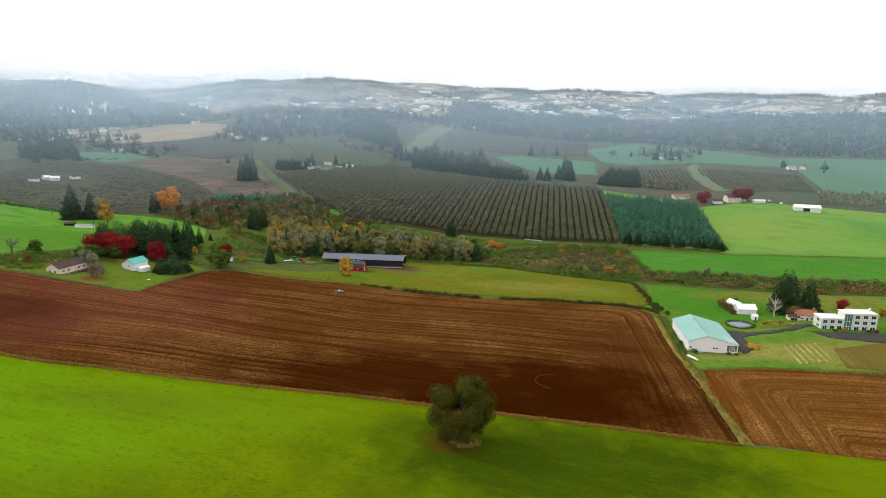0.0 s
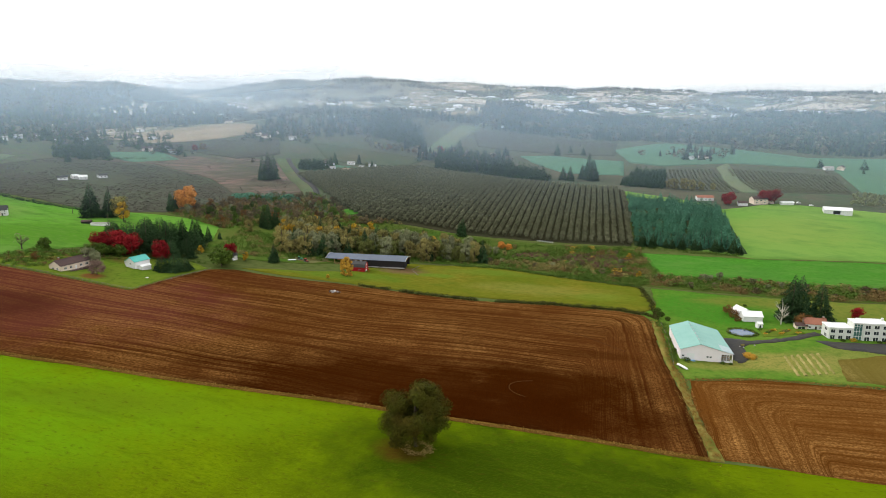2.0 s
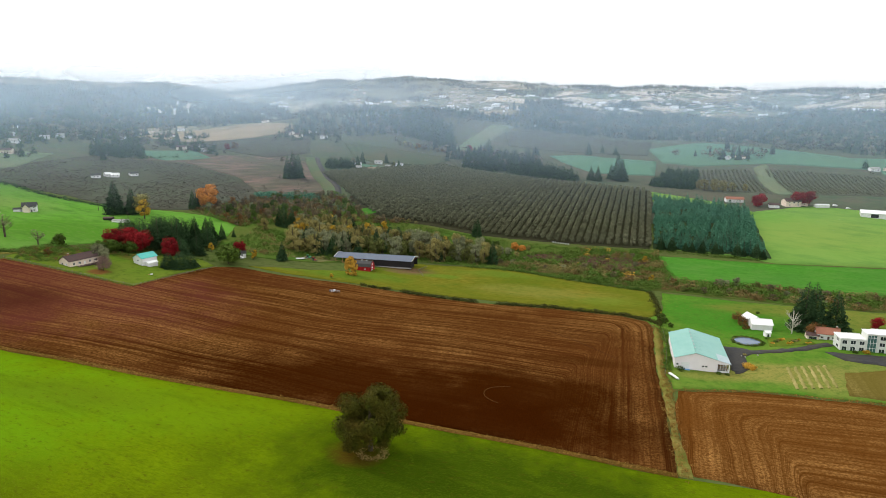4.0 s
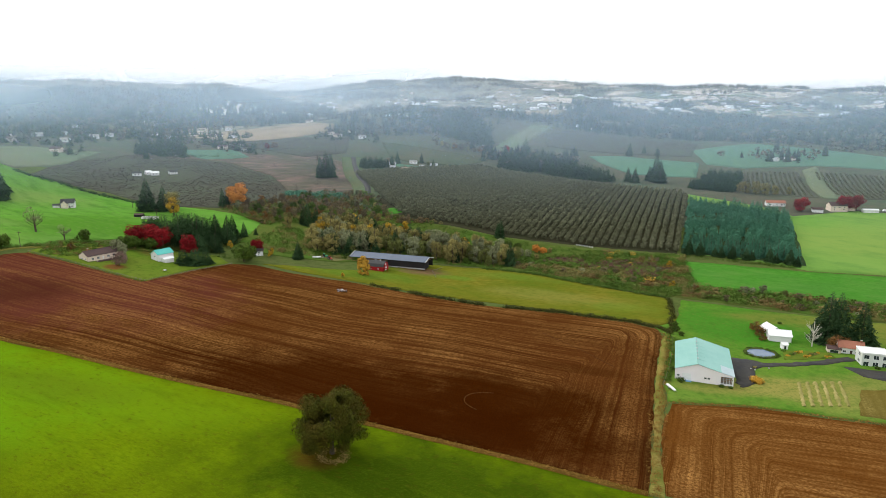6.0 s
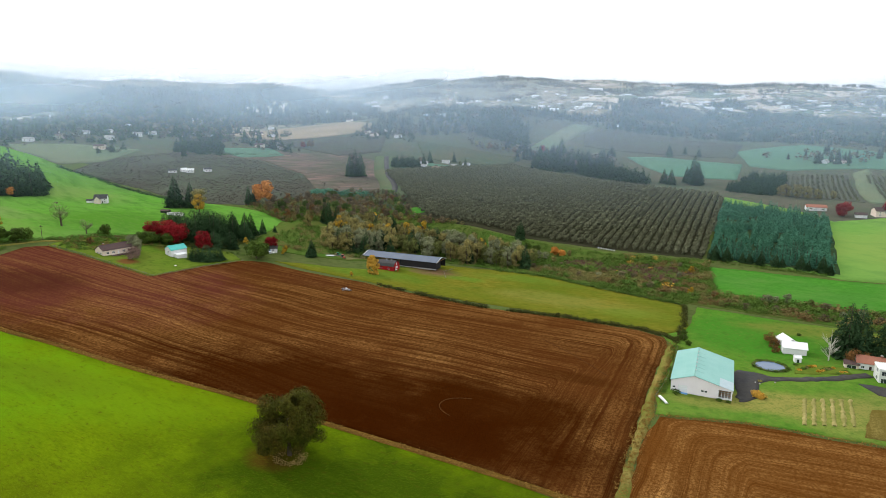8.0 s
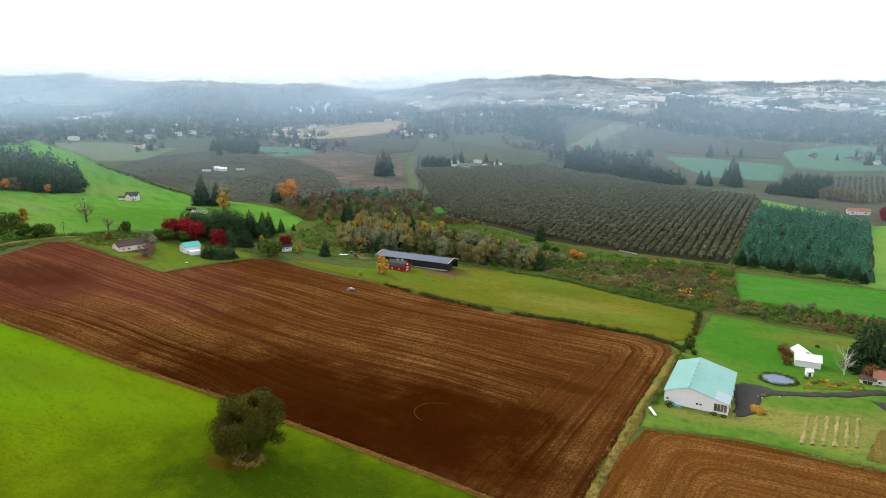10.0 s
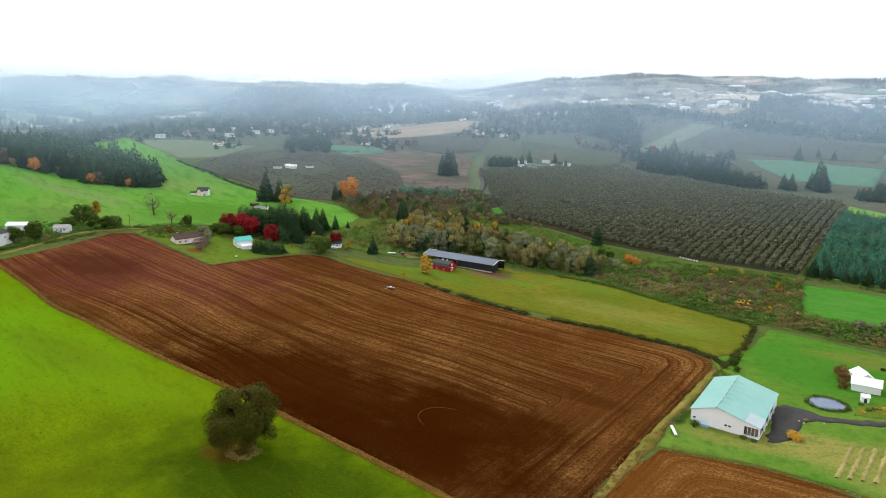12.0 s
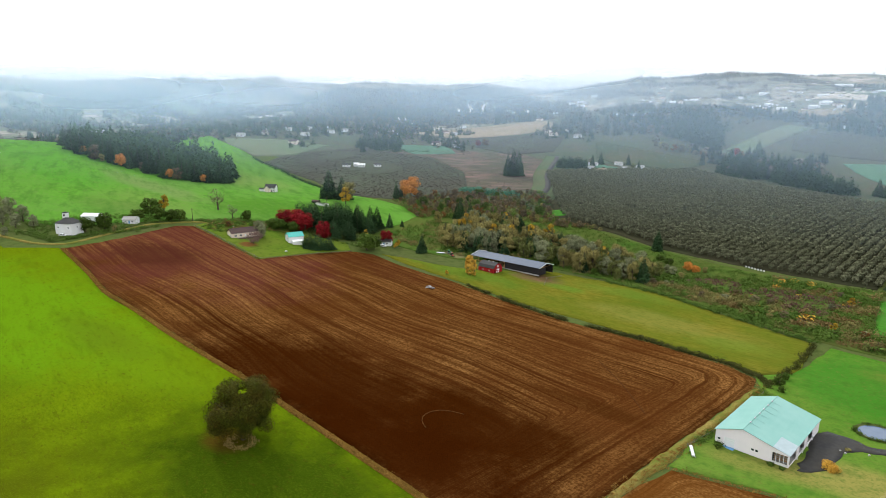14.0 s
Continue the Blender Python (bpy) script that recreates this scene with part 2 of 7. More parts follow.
GRASS_BROAD = material("broad_grass", [(0.090, 0.225, 0.034), (0.145, 0.285, 0.052), (0.170, 0.275, 0.062)], 0.2, 0.012, bump=0.1, bump_scale=2.0, shine=0.0)
patches(GRASS_BROAD, ((300, 400, 90, 60, (0.190, 0.260, 0.060), 0.5), (420, 380, 80, 70, (0.060, 0.190, 0.050), 0.5)))
HOME_LAWN = material("mown_lawn", [(0.062, 0.128, 0.010), (0.110, 0.168, 0.018), (0.120, 0.150, 0.022)], 0.4, 0.03, bump=0.1, bump_scale=3.0, shine=0.0)
patches(HOME_LAWN, ((-195, 148, 8, 7, (0.150, 0.045, 0.022), 0.8), (-200, 190, 16, 10, (0.090, 0.060, 0.018), 0.7)))
GRASS_LAWN = material("farm_lawn", [(0.040, 0.150, 0.010), (0.090, 0.190, 0.020), (0.120, 0.190, 0.028)], 0.35, 0.028, bump=0.1, bump_scale=3.0, shine=0.0, contrast=0.18)
patches(GRASS_LAWN, ((158, 198, 62, 55, (0.040, 0.165, 0.014), 0.8), (152, 106, 26, 16, (0.260, 0.215, 0.060), 0.75), (128, 99, 22, 9, (0.200, 0.180, 0.045), 0.6), (176, 100, 34, 24, (0.220, 0.205, 0.052), 0.7), (208, 112, 50, 22, (0.20, 0.18, 0.05), 0.6), (200, 215, 60, 18, (0.150, 0.150, 0.030), 0.7), (240, 200, 60, 30, (0.160, 0.150, 0.032), 0.7)))
speckle(GRASS_LAWN, 1.0, 0.50, 0.68, (0.050, 0.100, 0.012), 0.6)
speckle(GRASS_LAWN, 0.20, 0.48, 0.66, (0.045, 0.110, 0.014), 0.55)
speckle(GRASS_LAWN, 0.5, 0.55, 0.72, (0.160, 0.150, 0.040), 0.5)
speckle(HOME_LAWN, 0.25, 0.50, 0.68, (0.045, 0.075, 0.012), 0.55)
speckle(GRASS_BROAD, 0.05, 0.48, 0.66, (0.075, 0.180, 0.040), 0.5, (0.4, 1, 1), 20)
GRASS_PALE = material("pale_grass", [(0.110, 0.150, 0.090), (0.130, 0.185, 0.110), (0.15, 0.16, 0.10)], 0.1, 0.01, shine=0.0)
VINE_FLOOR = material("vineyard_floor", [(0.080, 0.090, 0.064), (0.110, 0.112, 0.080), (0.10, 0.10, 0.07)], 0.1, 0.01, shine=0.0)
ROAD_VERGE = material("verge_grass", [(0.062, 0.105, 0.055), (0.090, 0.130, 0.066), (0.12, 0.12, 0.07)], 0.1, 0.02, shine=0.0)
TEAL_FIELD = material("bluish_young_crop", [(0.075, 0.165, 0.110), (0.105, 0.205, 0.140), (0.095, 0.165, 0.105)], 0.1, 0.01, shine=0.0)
ROUGH = material("rough_grass", [(0.060, 0.115, 0.018), (0.100, 0.130, 0.034), (0.085, 0.090, 0.034)], 0.15, 0.012, bump=0.3, bump_scale=0.8, shine=0.0)
speckle(ROUGH, 0.2, 0.48, 0.66, (0.045, 0.066, 0.016), 0.6)
# rough grass further off, with distance haze mixed into its colour
ROUGH_FAR = material("hazy_grass", [(0.055, 0.095, 0.058), (0.090, 0.112, 0.068), (0.092, 0.086, 0.058)], 0.05, 0.006, bump=0.3, bump_scale=0.5, shine=0.0)
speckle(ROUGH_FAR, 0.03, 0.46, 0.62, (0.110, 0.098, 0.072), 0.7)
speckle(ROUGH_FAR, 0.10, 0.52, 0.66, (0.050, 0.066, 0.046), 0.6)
# shade between the close firs is put into this dark green
PLANT_FLOOR = material("shaded_fir_floor", [(0.020, 0.050, 0.022), (0.045, 0.085, 0.034), (0.050, 0.065, 0.030)], 0.3, 0.03, shine=0.0)
BRAMBLE = material("bramble_ground", [(0.042, 0.112, 0.014), (0.080, 0.140, 0.022), (0.090, 0.095, 0.026)], 0.12, 0.03, bump=0.4, bump_scale=0.7, shine=0.0)
ORCHARD_FLOOR = material("orchard_floor", [(0.034, 0.034, 0.020), (0.055, 0.048, 0.028), (0.040, 0.044, 0.022)], 0.2, 0.02, shine=0.0)
BARE_ORCHARD = material("bare_brush", [(0.058, 0.056, 0.044), (0.088, 0.080, 0.062), (0.080, 0.092, 0.062)], 0.25, 0.015, bump=0.5, bump_scale=0.5, shine=0.0, contrast=0.2)
BARE_TWIG = material("leafless_twigs", [(0.084, 0.077, 0.060), (0.120, 0.108, 0.084)], 0.03, island=0.12, rough=0.9)
PINK_BRUSH = material("reddish_brush", [(0.085, 0.086, 0.064), (0.225, 0.140, 0.122), (0.088, 0.090, 0.062)], 0.10, 0.022, bump=0.5,
                      stretch=(0.3, 1, 1), turn=-25, waves=30, bump_scale=0.5, shine=0.0, contrast=0.18)
speckle(PINK_BRUSH, 0.06, 0.52, 0.66, (0.060, 0.064, 0.046), 0.7, (0.4, 1, 1), -20)
ROUGH_PASTURE = material("rough_pasture", [(0.066, 0.082, 0.046), (0.110, 0.098, 0.062), (0.060, 0.085, 0.050)], 0.2, 0.02, bump=0.4, stretch=(0.25, 1, 1), turn=20, bump_scale=0.5, shine=0.0, contrast=0.18)
TAN_FIELD = material("stubble_field", [(0.290, 0.220, 0.150), (0.340, 0.260, 0.185), (0.24, 0.20, 0.13)], 0.05, 0.008, shine=0.0)
speckle(TAN_FIELD, 0.02, 0.48, 0.66, (0.160, 0.150, 0.095), 0.6)
VERGE = material("dry_verge", [(0.140, 0.105, 0.026), (0.360, 0.265, 0.086), (0.130, 0.150, 0.026)], 1.2, 0.06, bump=0.25, shine=0.0, contrast=0.2)
STRAW_EDGE = material("straw_strip", [(0.075, 0.034, 0.006), (0.290, 0.165, 0.040), (0.120, 0.070, 0.012)], 1.3, 0.06, bump=0.25, shine=0.0, contrast=0.16)
# the palest tone also carries sunlight on the far slopes in its colour
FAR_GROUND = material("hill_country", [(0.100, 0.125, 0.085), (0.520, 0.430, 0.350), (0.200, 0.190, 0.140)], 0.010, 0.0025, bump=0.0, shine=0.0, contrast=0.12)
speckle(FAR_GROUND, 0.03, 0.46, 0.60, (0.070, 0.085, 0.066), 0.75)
FOREST_FLOOR = material("forest_floor", [(0.036, 0.044, 0.032), (0.060, 0.066, 0.046), (0.050, 0.046, 0.034)], 0.03, 0.006, shine=0.0)
TARMAC = material("tarmac", [(0.018, 0.019, 0.022), (0.045, 0.045, 0.048), (0.045, 0.040, 0.030)], 0.8, 0.1, rough=0.8)
GRAVEL = material("gravel", [(0.150, 0.135, 0.115), (0.220, 0.200, 0.170), (0.120, 0.105, 0.085)], 0.8, 0.1, bump=0.05)
MUD = material("yard_mud", [(0.110, 0.080, 0.036), (0.170, 0.115, 0.056), (0.105, 0.120, 0.028)], 0.4, 0.05, bump=0.1)

# ------------------------------------------------------------ relief of the land
RISES = [
    (-150, 150, (0, 0, 0, 8.6, -0.7, 2.9, -8.6, 0, 0)),
    (0, 150, (6.8, 26.8, -2.8, 5, -0.2, 5.4, -2.9, -1.1, 0)),
    (150, 150, (16.1, 36.9, -1.2, 18.7, -5.6, 5.1, -4.9, 7.4, -1.2)),
    (300, 150, (4.2, 0.8, -23.6, 21.1, -16.6, -3.8, -5, -13.7, -9)),
    (450, 150, (-7.5, 32.9, -13.5, -4.8, -0.9, -6.6, 1.8, 17.8, 10.3)),
    (620, 220, (21.3, 29, 3.3, 4.5, 25.1, 11.8, -5.6, 0.6, -18.1)),
    (820, 220, (0, 0, -8.3, -1.7, 0, -28.7, 0, 24.6, 19.4)),
    (1100, 220, (0, 0, 0, 57.1, 0, 37.5, -3, 0, 0)),
]
# the ridge: bearing in degrees, and how far its crest stands over the even slope
CREST_AT = (-60, -33, -28, -18, -13, -9, -4, -1, 2, 7, 12, 14, 18, 21, 24.5, 26.3, 28.5, 31, 37, 45, 49, 51.5, 57, 62, 68, 90)
CREST_UP = (-5, -6, 6, 8, 16, 22, 35, 43, 56, 61, 63, 58, 50, 36, 14, 2, 12, 27, 29, 32, 28, 48, 34, 36, 24, 20)
COLUMNS = (-750, -600, -450, -300, -150, 0, 150, 300, 450)


# levelled yards: x, y, radius, height change
YARDS = ((28, 262, 22, 2.6), (122, 112, 24, -2.0), (-48, 262, 34, 1.9), (212, 143, 30, 1.2))


def smooth(a, b, v):
    s = np.clip((v - a) / (b - a), 0, 1)
    return s * s * (3 - 2 * s)


def ground_z(x, y):
    """Height of the land: soft rises in the valley, then hills that climb to a long ridge."""
    x, y = np.asarray(x, float), np.asarray(y, float)
    z = np.full(np.broadcast(x, y).shape, -3)
    for cy, spread, heights in RISES:
        across = np.exp(-((y - cy) ** 2) / (2 * spread * spread))
        for cx, h in zip(COLUMNS, heights):
            z = z + h * across * np.exp(-((x - cx) ** 2) / (2 * spread * spread))
    for cx, cy, spread, h in YARDS:
        z = z + h * np.exp(-((x - cx) ** 2 + (y - cy) ** 2) / (2 * spread * spread))
    r = np.hypot(x, y)
    bearing = np.degrees(np.arctan2(-x, y))
    crest = np.interp(bearing, CREST_AT, CREST_UP)
    z = z + 0.088 * np.clip(r - 750, 0, 2350) - 0.1 * np.clip(r - 3100, 0, None) + crest * smooth(1500, 3000, r)
    spur = 46 * smooth(23, 33, bearing) * (1 - smooth(44, 52, bearing)) + 20 * smooth(56, 62, bearing)
    z = z + spur * np.exp(-(((r - 1900) / 260) ** 2))
    roll = np.sin(x / 210 + 1.3) * np.sin(y / 260 + 0.4) + 0.6 * np.sin(x / 97 + y / 150) + 0.4 * np.sin(x / 61 - y / 83 + 2)
    return z + roll * (11 * smooth(1300, 2000, r) * (1 - 0.75 * smooth(2500, 3000, r)) + 3 * smooth(900, 1300, r))


def level(x, y):
    return float(ground_z(x, y))


def mesh_object(name, verts, faces, mat, parent=None, flat=True):
    me = bpy.data.meshes.new(name)
    me.from_pydata([tuple(map(float, v)) for v in verts], [], [tuple(map(int, f)) for f in faces])
    me.materials.append(mat)
    if not flat:
        me.polygons.foreach_set("use_smooth", [True] * len(me.polygons))
    me.update()
    ob = new(name, me)
    ob.parent = parent
    return ob


def axis_lines(lo, fine_lo, fine_hi, hi, step):
    line = list(np.arange(fine_lo, fine_hi + 1, step))
    for sign, start, end in ((1, fine_hi, hi), (-1, fine_lo, lo)):
        v, s = start, step
        while sign * (end - v) > s:
            s = min(s * 1.13, 42)
            v += sign * s
            line.append(v)
        line.append(end)
    return np.array(sorted(set(line)))


gx, gy = axis_lines(-4600, -760, 760, 4600, 12), axis_lines(-4600, -300, 1150, 4600, 12)
mx, my = np.meshgrid(gx, gy)
mz = ground_z(mx, my)
wide, tall = len(gx), len(gy)
cells = (np.arange(tall - 1)[:, None] * wide + np.arange(wide - 1)[None, :]).ravel()
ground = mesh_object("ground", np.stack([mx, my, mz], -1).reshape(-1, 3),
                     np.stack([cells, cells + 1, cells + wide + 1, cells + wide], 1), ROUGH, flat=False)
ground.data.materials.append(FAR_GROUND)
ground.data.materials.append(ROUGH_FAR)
ground.data.materials.append(FOREST_FLOOR)


def wooded(x, y):
    """How surely the hills carry wood here: long belts along the slopes, patches above them."""
    r, b = math.hypot(x, y), math.degrees(math.atan2(-x, y))
    w = 0.9 * noise.noise((x / 230, y / 150, 0)) + 0.5 * noise.noise((x / 70, y / 60, 4)) - 0.05
    if b < -2:
        w += 0.75 * float(smooth(1020, 1150, r) - smooth(1750 - 8 * (b + 20), 1900 - 8 * (b + 20), r)) - 0.32 * math.exp(-(((r - 2350) / 330) ** 2))
    elif b < 22:
        w += 0.35 * float(smooth(1250, 1400, r) - smooth(1650, 1900, r)) - 0.15 * math.exp(-(((r - 2100) / 300) ** 2))
    else:
        w += 0.8 * float(smooth(1350, 1500, r) - smooth(1950, 2150, r)) * float(smooth(22, 27, b) - 0.7 * smooth(44, 52, b))
        w += 0.3 * float(smooth(760, 850, r) - smooth(1100, 1300, r)) * float(smooth(44, 54, b)) - 0.1 * float(smooth(2150, 2400, r))
    return w


centre = np.stack([mx[:-1, :-1] + mx[1:, 1:], my[:-1, :-1] + my[1:, 1:]], -1).reshape(-1, 2) / 2
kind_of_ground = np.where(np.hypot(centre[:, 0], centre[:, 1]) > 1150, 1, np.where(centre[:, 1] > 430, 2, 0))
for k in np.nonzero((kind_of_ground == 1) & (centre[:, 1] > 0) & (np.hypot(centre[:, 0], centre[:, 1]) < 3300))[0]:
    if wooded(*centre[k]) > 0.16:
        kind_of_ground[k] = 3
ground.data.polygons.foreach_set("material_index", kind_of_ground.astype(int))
tagged(ground, "rough autumn grassland rolling up to wooded hills", "ground", kind="structure")

layer = [0]


def skirt(verts, faces, drop=0.9):
    """Turns the rim of a sheet down into the ground."""
    verts, faces, rim = [tuple(v) for v in verts], [tuple(f) for f in faces], {}
    for f in faces:
        for a, b in zip(f, f[1:] + f[:1]):
            if (b, a) in rim:
                del rim[(b, a)]
            else:
                rim[(a, b)] = True
    low = {}
    for a, b in rim:
        for k in (a, b):
            if k not in low:
                low[k] = len(verts)
                verts.append((verts[k][0], verts[k][1], verts[k][2] - drop))
        faces.append((b, a, low[a], low[b]))
    return verts, faces


def drape(name, outline, mat, label, category="field", step=6.0, lift=None, wobble=0.8):
    """A field that lies on the land, with a slightly uneven edge."""
    from mathutils.geometry import delaunay_2d_cdt
    layer[0] += 1
    rng = random.Random(layer[0])
    border = []
    for a, b in zip(outline, outline[1:] + outline[:1]):
        a, b = Vector(a), Vector(b)
        pieces = max(1, int((b - a).length / step))
        side = Vector((a.y - b.y, b.x - a.x)).normalized()
        for k in range(pieces):
            border.append(a.lerp(b, k / pieces) + side * (rng.uniform(-wobble, wobble) if k else 0))
    lo = Vector((min(p.x for p in border), min(p.y for p in border)))
    hi = Vector((max(p.x for p in border), max(p.y for p in border)))
    inner = []
    ring = np.array([tuple(p) for p in border])
    nx, ny = np.roll(ring[:, 0], -1), np.roll(ring[:, 1], -1)
    for x in np.arange(lo.x + step / 2, hi.x, step):
        for y in np.arange(lo.y + step / 2, hi.y, step):
            crossing = ((ring[:, 1] > y) != (ny > y)) & (x < (nx - ring[:, 0]) * (y - ring[:, 1]) / (ny - ring[:, 1] + 1e-12) + ring[:, 0])
            if crossing.sum() % 2 and np.min((ring[:, 0] - x) ** 2 + (ring[:, 1] - y) ** 2) > (0.4 * step) ** 2:
                inner.append(Vector((x, y)))
    n = len(border)
    pts, _, faces, *_ = delaunay_2d_cdt(border + inner, [(k, (k + 1) % n) for k in range(n)], [], 1, 1e-4)
    up = (0.14 + 0.012 * layer[0]) if lift is None else lift
    flat = np.array([tuple(p) for p in pts])
    z = ground_z(flat[:, 0], flat[:, 1]) + up
    faces = [f if (flat[f[1]] - flat[f[0]])[0] * (flat[f[2]] - flat[f[0]])[1] - (flat[f[1]] - flat[f[0]])[1] * (flat[f[2]] - flat[f[0]])[0] > 0
             else f[::-1] for f in faces]
    ob = mesh_object(name, *skirt(np.column_stack([flat, z]), faces), mat, flat=False)
    return tagged(ob, label, category, kind="structure")


def ribbon(name, line, width, mat, label, category, lift=0.4, step=4.0):
    """A road, track or verge of even width along a line."""
    pts = []
    for a, b in zip(line, line[1:]):
        a, b = Vector(a), Vector(b)
        k = max(1, int((b - a).length / step))
        pts += [a.lerp(b, i / k) for i in range(k)]
    pts.append(Vector(line[-1]))
    for _ in range(4):
        pts = [pts[0]] + [(pts[i - 1] + pts[i] * 2 + pts[i + 1]) / 4 for i in range(1, len(pts) - 1)] + [pts[-1]]
    verts, faces = [], []
    for i, p in enumerate(pts):
        d = (pts[min(i + 1, len(pts) - 1)] - pts[max(i - 1, 0)]).normalized()
        side = Vector((-d.y, d.x)) * width / 2
        for q in (p + side, p, p - side):
            verts.append((q.x, q.y, level(q.x, q.y) + lift))
        if i:
            j = 3 * i
            faces += [(j - 3, j - 2, j + 1, j), (j - 2, j - 1, j + 2, j + 1)]
    ob = mesh_object(name, *skirt(verts, [f[::-1] for f in faces]), mat, flat=False)
    return tagged(ob, label, category, kind="structure")


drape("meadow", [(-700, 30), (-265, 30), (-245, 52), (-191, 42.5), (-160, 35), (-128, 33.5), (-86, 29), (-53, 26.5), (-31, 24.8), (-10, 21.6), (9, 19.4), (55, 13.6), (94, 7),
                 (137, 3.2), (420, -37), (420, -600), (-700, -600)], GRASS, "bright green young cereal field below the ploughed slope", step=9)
drape("ploughed_field", [(93, 9.4), (55, 15.6), (9, 21.6), (-10, 24), (-31, 27), (-53, 28.6), (-86, 31.2), (-128, 35.8), (-160, 37.5), (-191, 45), (-243, 54), (-243, 75),
                         (-248, 103), (-256, 132), (-250, 143), (-220, 140), (-189, 135), (-166, 132), (-163, 150), (-159, 175), (-153, 200),
                         (-140, 210), (-112, 206), (-74, 206), (-22, 196), (17, 189), (62, 189), (100, 183), (113, 175), (114, 161), (107, 118),
                         (103, 90), (100, 61), (96, 30)], SOIL, "freshly ploughed red-brown field with pale straw streaks", step=6)
drape("ploughed_field", [(108, 76), (137, 82), (173, 78), (260, 66), (420, 50), (420, -40), (137, 2), (98, 9), (98.5, 27), (102, 53)], SOIL_EAST,
      "freshly ploughed brown field beside the farm lane", step=7)
drape("verge", [(93, 8), (97.5, 7.5), (98.5, 27), (101.5, 53), (106, 76), (106.5, 95), (112, 125), (116.5, 152), (116, 165), (114, 161), (107, 118), (103, 90), (100, 61), (96, 30)],
      VERGE, "narrow dry grass track between ploughed fields", "track", step=3, wobble=0.5)
drape("lawn", [(-252, 145), (-220, 142), (-189, 137), (-165, 134), (-161, 175), (-154, 203), (-172, 214), (-223, 195), (-258, 178)], HOME_LAWN,
      "mown lawn round the farmhouses", "lawn", step=5)
drape("hillside_meadow", [(-1000, 120), (-1000, 420), (-690, 450), (-623, 426), (-523, 405), (-461, 397), (-367, 373), (-300, 362), (-263, 361), (-235, 356), (-193, 330), (-187, 306), (-192, 275),
                          (-223, 237), (-242, 207), (-262, 162), (-277, 122), (-291, 74), (-320, 62), (-409, 78), (-600, 40), (-900, 0)], GRASS_HILL,
      "bright green grass hillside above the farms", step=10)
drape("brush_field", [(-502, 398), (-515, 456), (-493, 567), (-401, 609), (-300, 549), (-244, 479), (-230, 428), (-268, 374), (-317, 358), (-398, 393), (-461, 400)],
      BARE_ORCHARD, "dark brown leafless orchard slope", step=9)
drape("brush_field", [(-470, 570), (-424, 681), (-309, 721), (-242, 688), (-165, 520), (-230, 459), (-300, 549), (-401, 609)], PINK_BRUSH,
      "pinkish brown clearing of cut brush", step=9)
drape("brush_field", [(-486, 764), (-458, 862), (-322, 876), (-285, 763), (-328, 705), (-414, 728)], BARE_ORCHARD, "dark brown leafless orchard on the far slope", step=12, lift=0.6)
drape("stubble_field", [(-700, 850), (-680, 1010), (-560, 1120), (-400, 1000), (-373, 930), (-420, 866), (-490, 780)], TAN_FIELD, "pale tan stubble field on the far rise", step=14, lift=0.9)
drape("orchard_ground", [(-220, 605), (-178, 665), (-80, 768), (94, 655), (183, 590), (146, 356), (78, 370), (3, 388), (-51, 412), (-104, 415), (-164, 514)],
      ORCHARD_FLOOR, "dark leaf-covered ground under an orchard", "ground", step=9)
drape("pasture", [(-137, 216), (-120, 225), (-76, 238), (-33, 279), (1, 282), (43, 274), (82, 262), (126, 243), (126.5, 196), (114, 182), (100, 186.5), (63, 193), (28, 197),
                  (-21, 201), (-69, 209), (-110, 212)], GRASS_OLIVE, "olive green grazed pasture behind the hedge", step=6)
drape("lawn", [(134, 242), (183, 229), (225, 221), (400, 205), (420, 52), (260, 68), (173, 80), (137, 84), (106.5, 78), (107, 95), (112.5, 125), (117, 152), (116.4, 166), (112, 178), (124, 192), (127, 203)], GRASS_LAWN,
      "green and straw-coloured lawn round the barn and pond", "lawn", step=6)
drape("meadow", [(149, 337), (232, 321), (349, 313), (470, 305), (470, 235), (309, 252), (245, 259), (149, 279)], GRASS_WET, "lush green creekside meadow", step=8)
drape("meadow", [(185, 580), (244, 504), (261, 469), (327, 498), (364, 486), (600, 440), (600, 300), (350, 316), (232, 324), (214, 336), (185, 350), (154, 357)], GRASS_BROAD,
      "broad green field below the far farm", step=9)
# reaches to the orchard edge, painting the shadowed gap dark
drape("plantation_ground", [(183, 545), (233, 493), (258, 471), (233, 334), (186, 350), (149, 358)], PLANT_FLOOR, "green ground under young firs, darkened in colour for their shade", "ground", step=9)
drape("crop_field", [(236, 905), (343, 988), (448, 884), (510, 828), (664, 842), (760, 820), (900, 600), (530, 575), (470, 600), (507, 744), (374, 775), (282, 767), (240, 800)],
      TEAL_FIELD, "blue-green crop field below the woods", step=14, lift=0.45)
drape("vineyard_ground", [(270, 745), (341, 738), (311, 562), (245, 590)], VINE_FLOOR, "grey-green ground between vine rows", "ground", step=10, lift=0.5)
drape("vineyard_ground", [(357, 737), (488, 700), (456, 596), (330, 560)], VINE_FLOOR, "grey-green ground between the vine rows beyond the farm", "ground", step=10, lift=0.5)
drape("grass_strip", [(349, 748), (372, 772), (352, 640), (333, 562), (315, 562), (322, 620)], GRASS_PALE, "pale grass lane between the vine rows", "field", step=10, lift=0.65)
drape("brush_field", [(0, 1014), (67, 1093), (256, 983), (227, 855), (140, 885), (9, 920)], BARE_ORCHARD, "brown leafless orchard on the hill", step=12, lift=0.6)
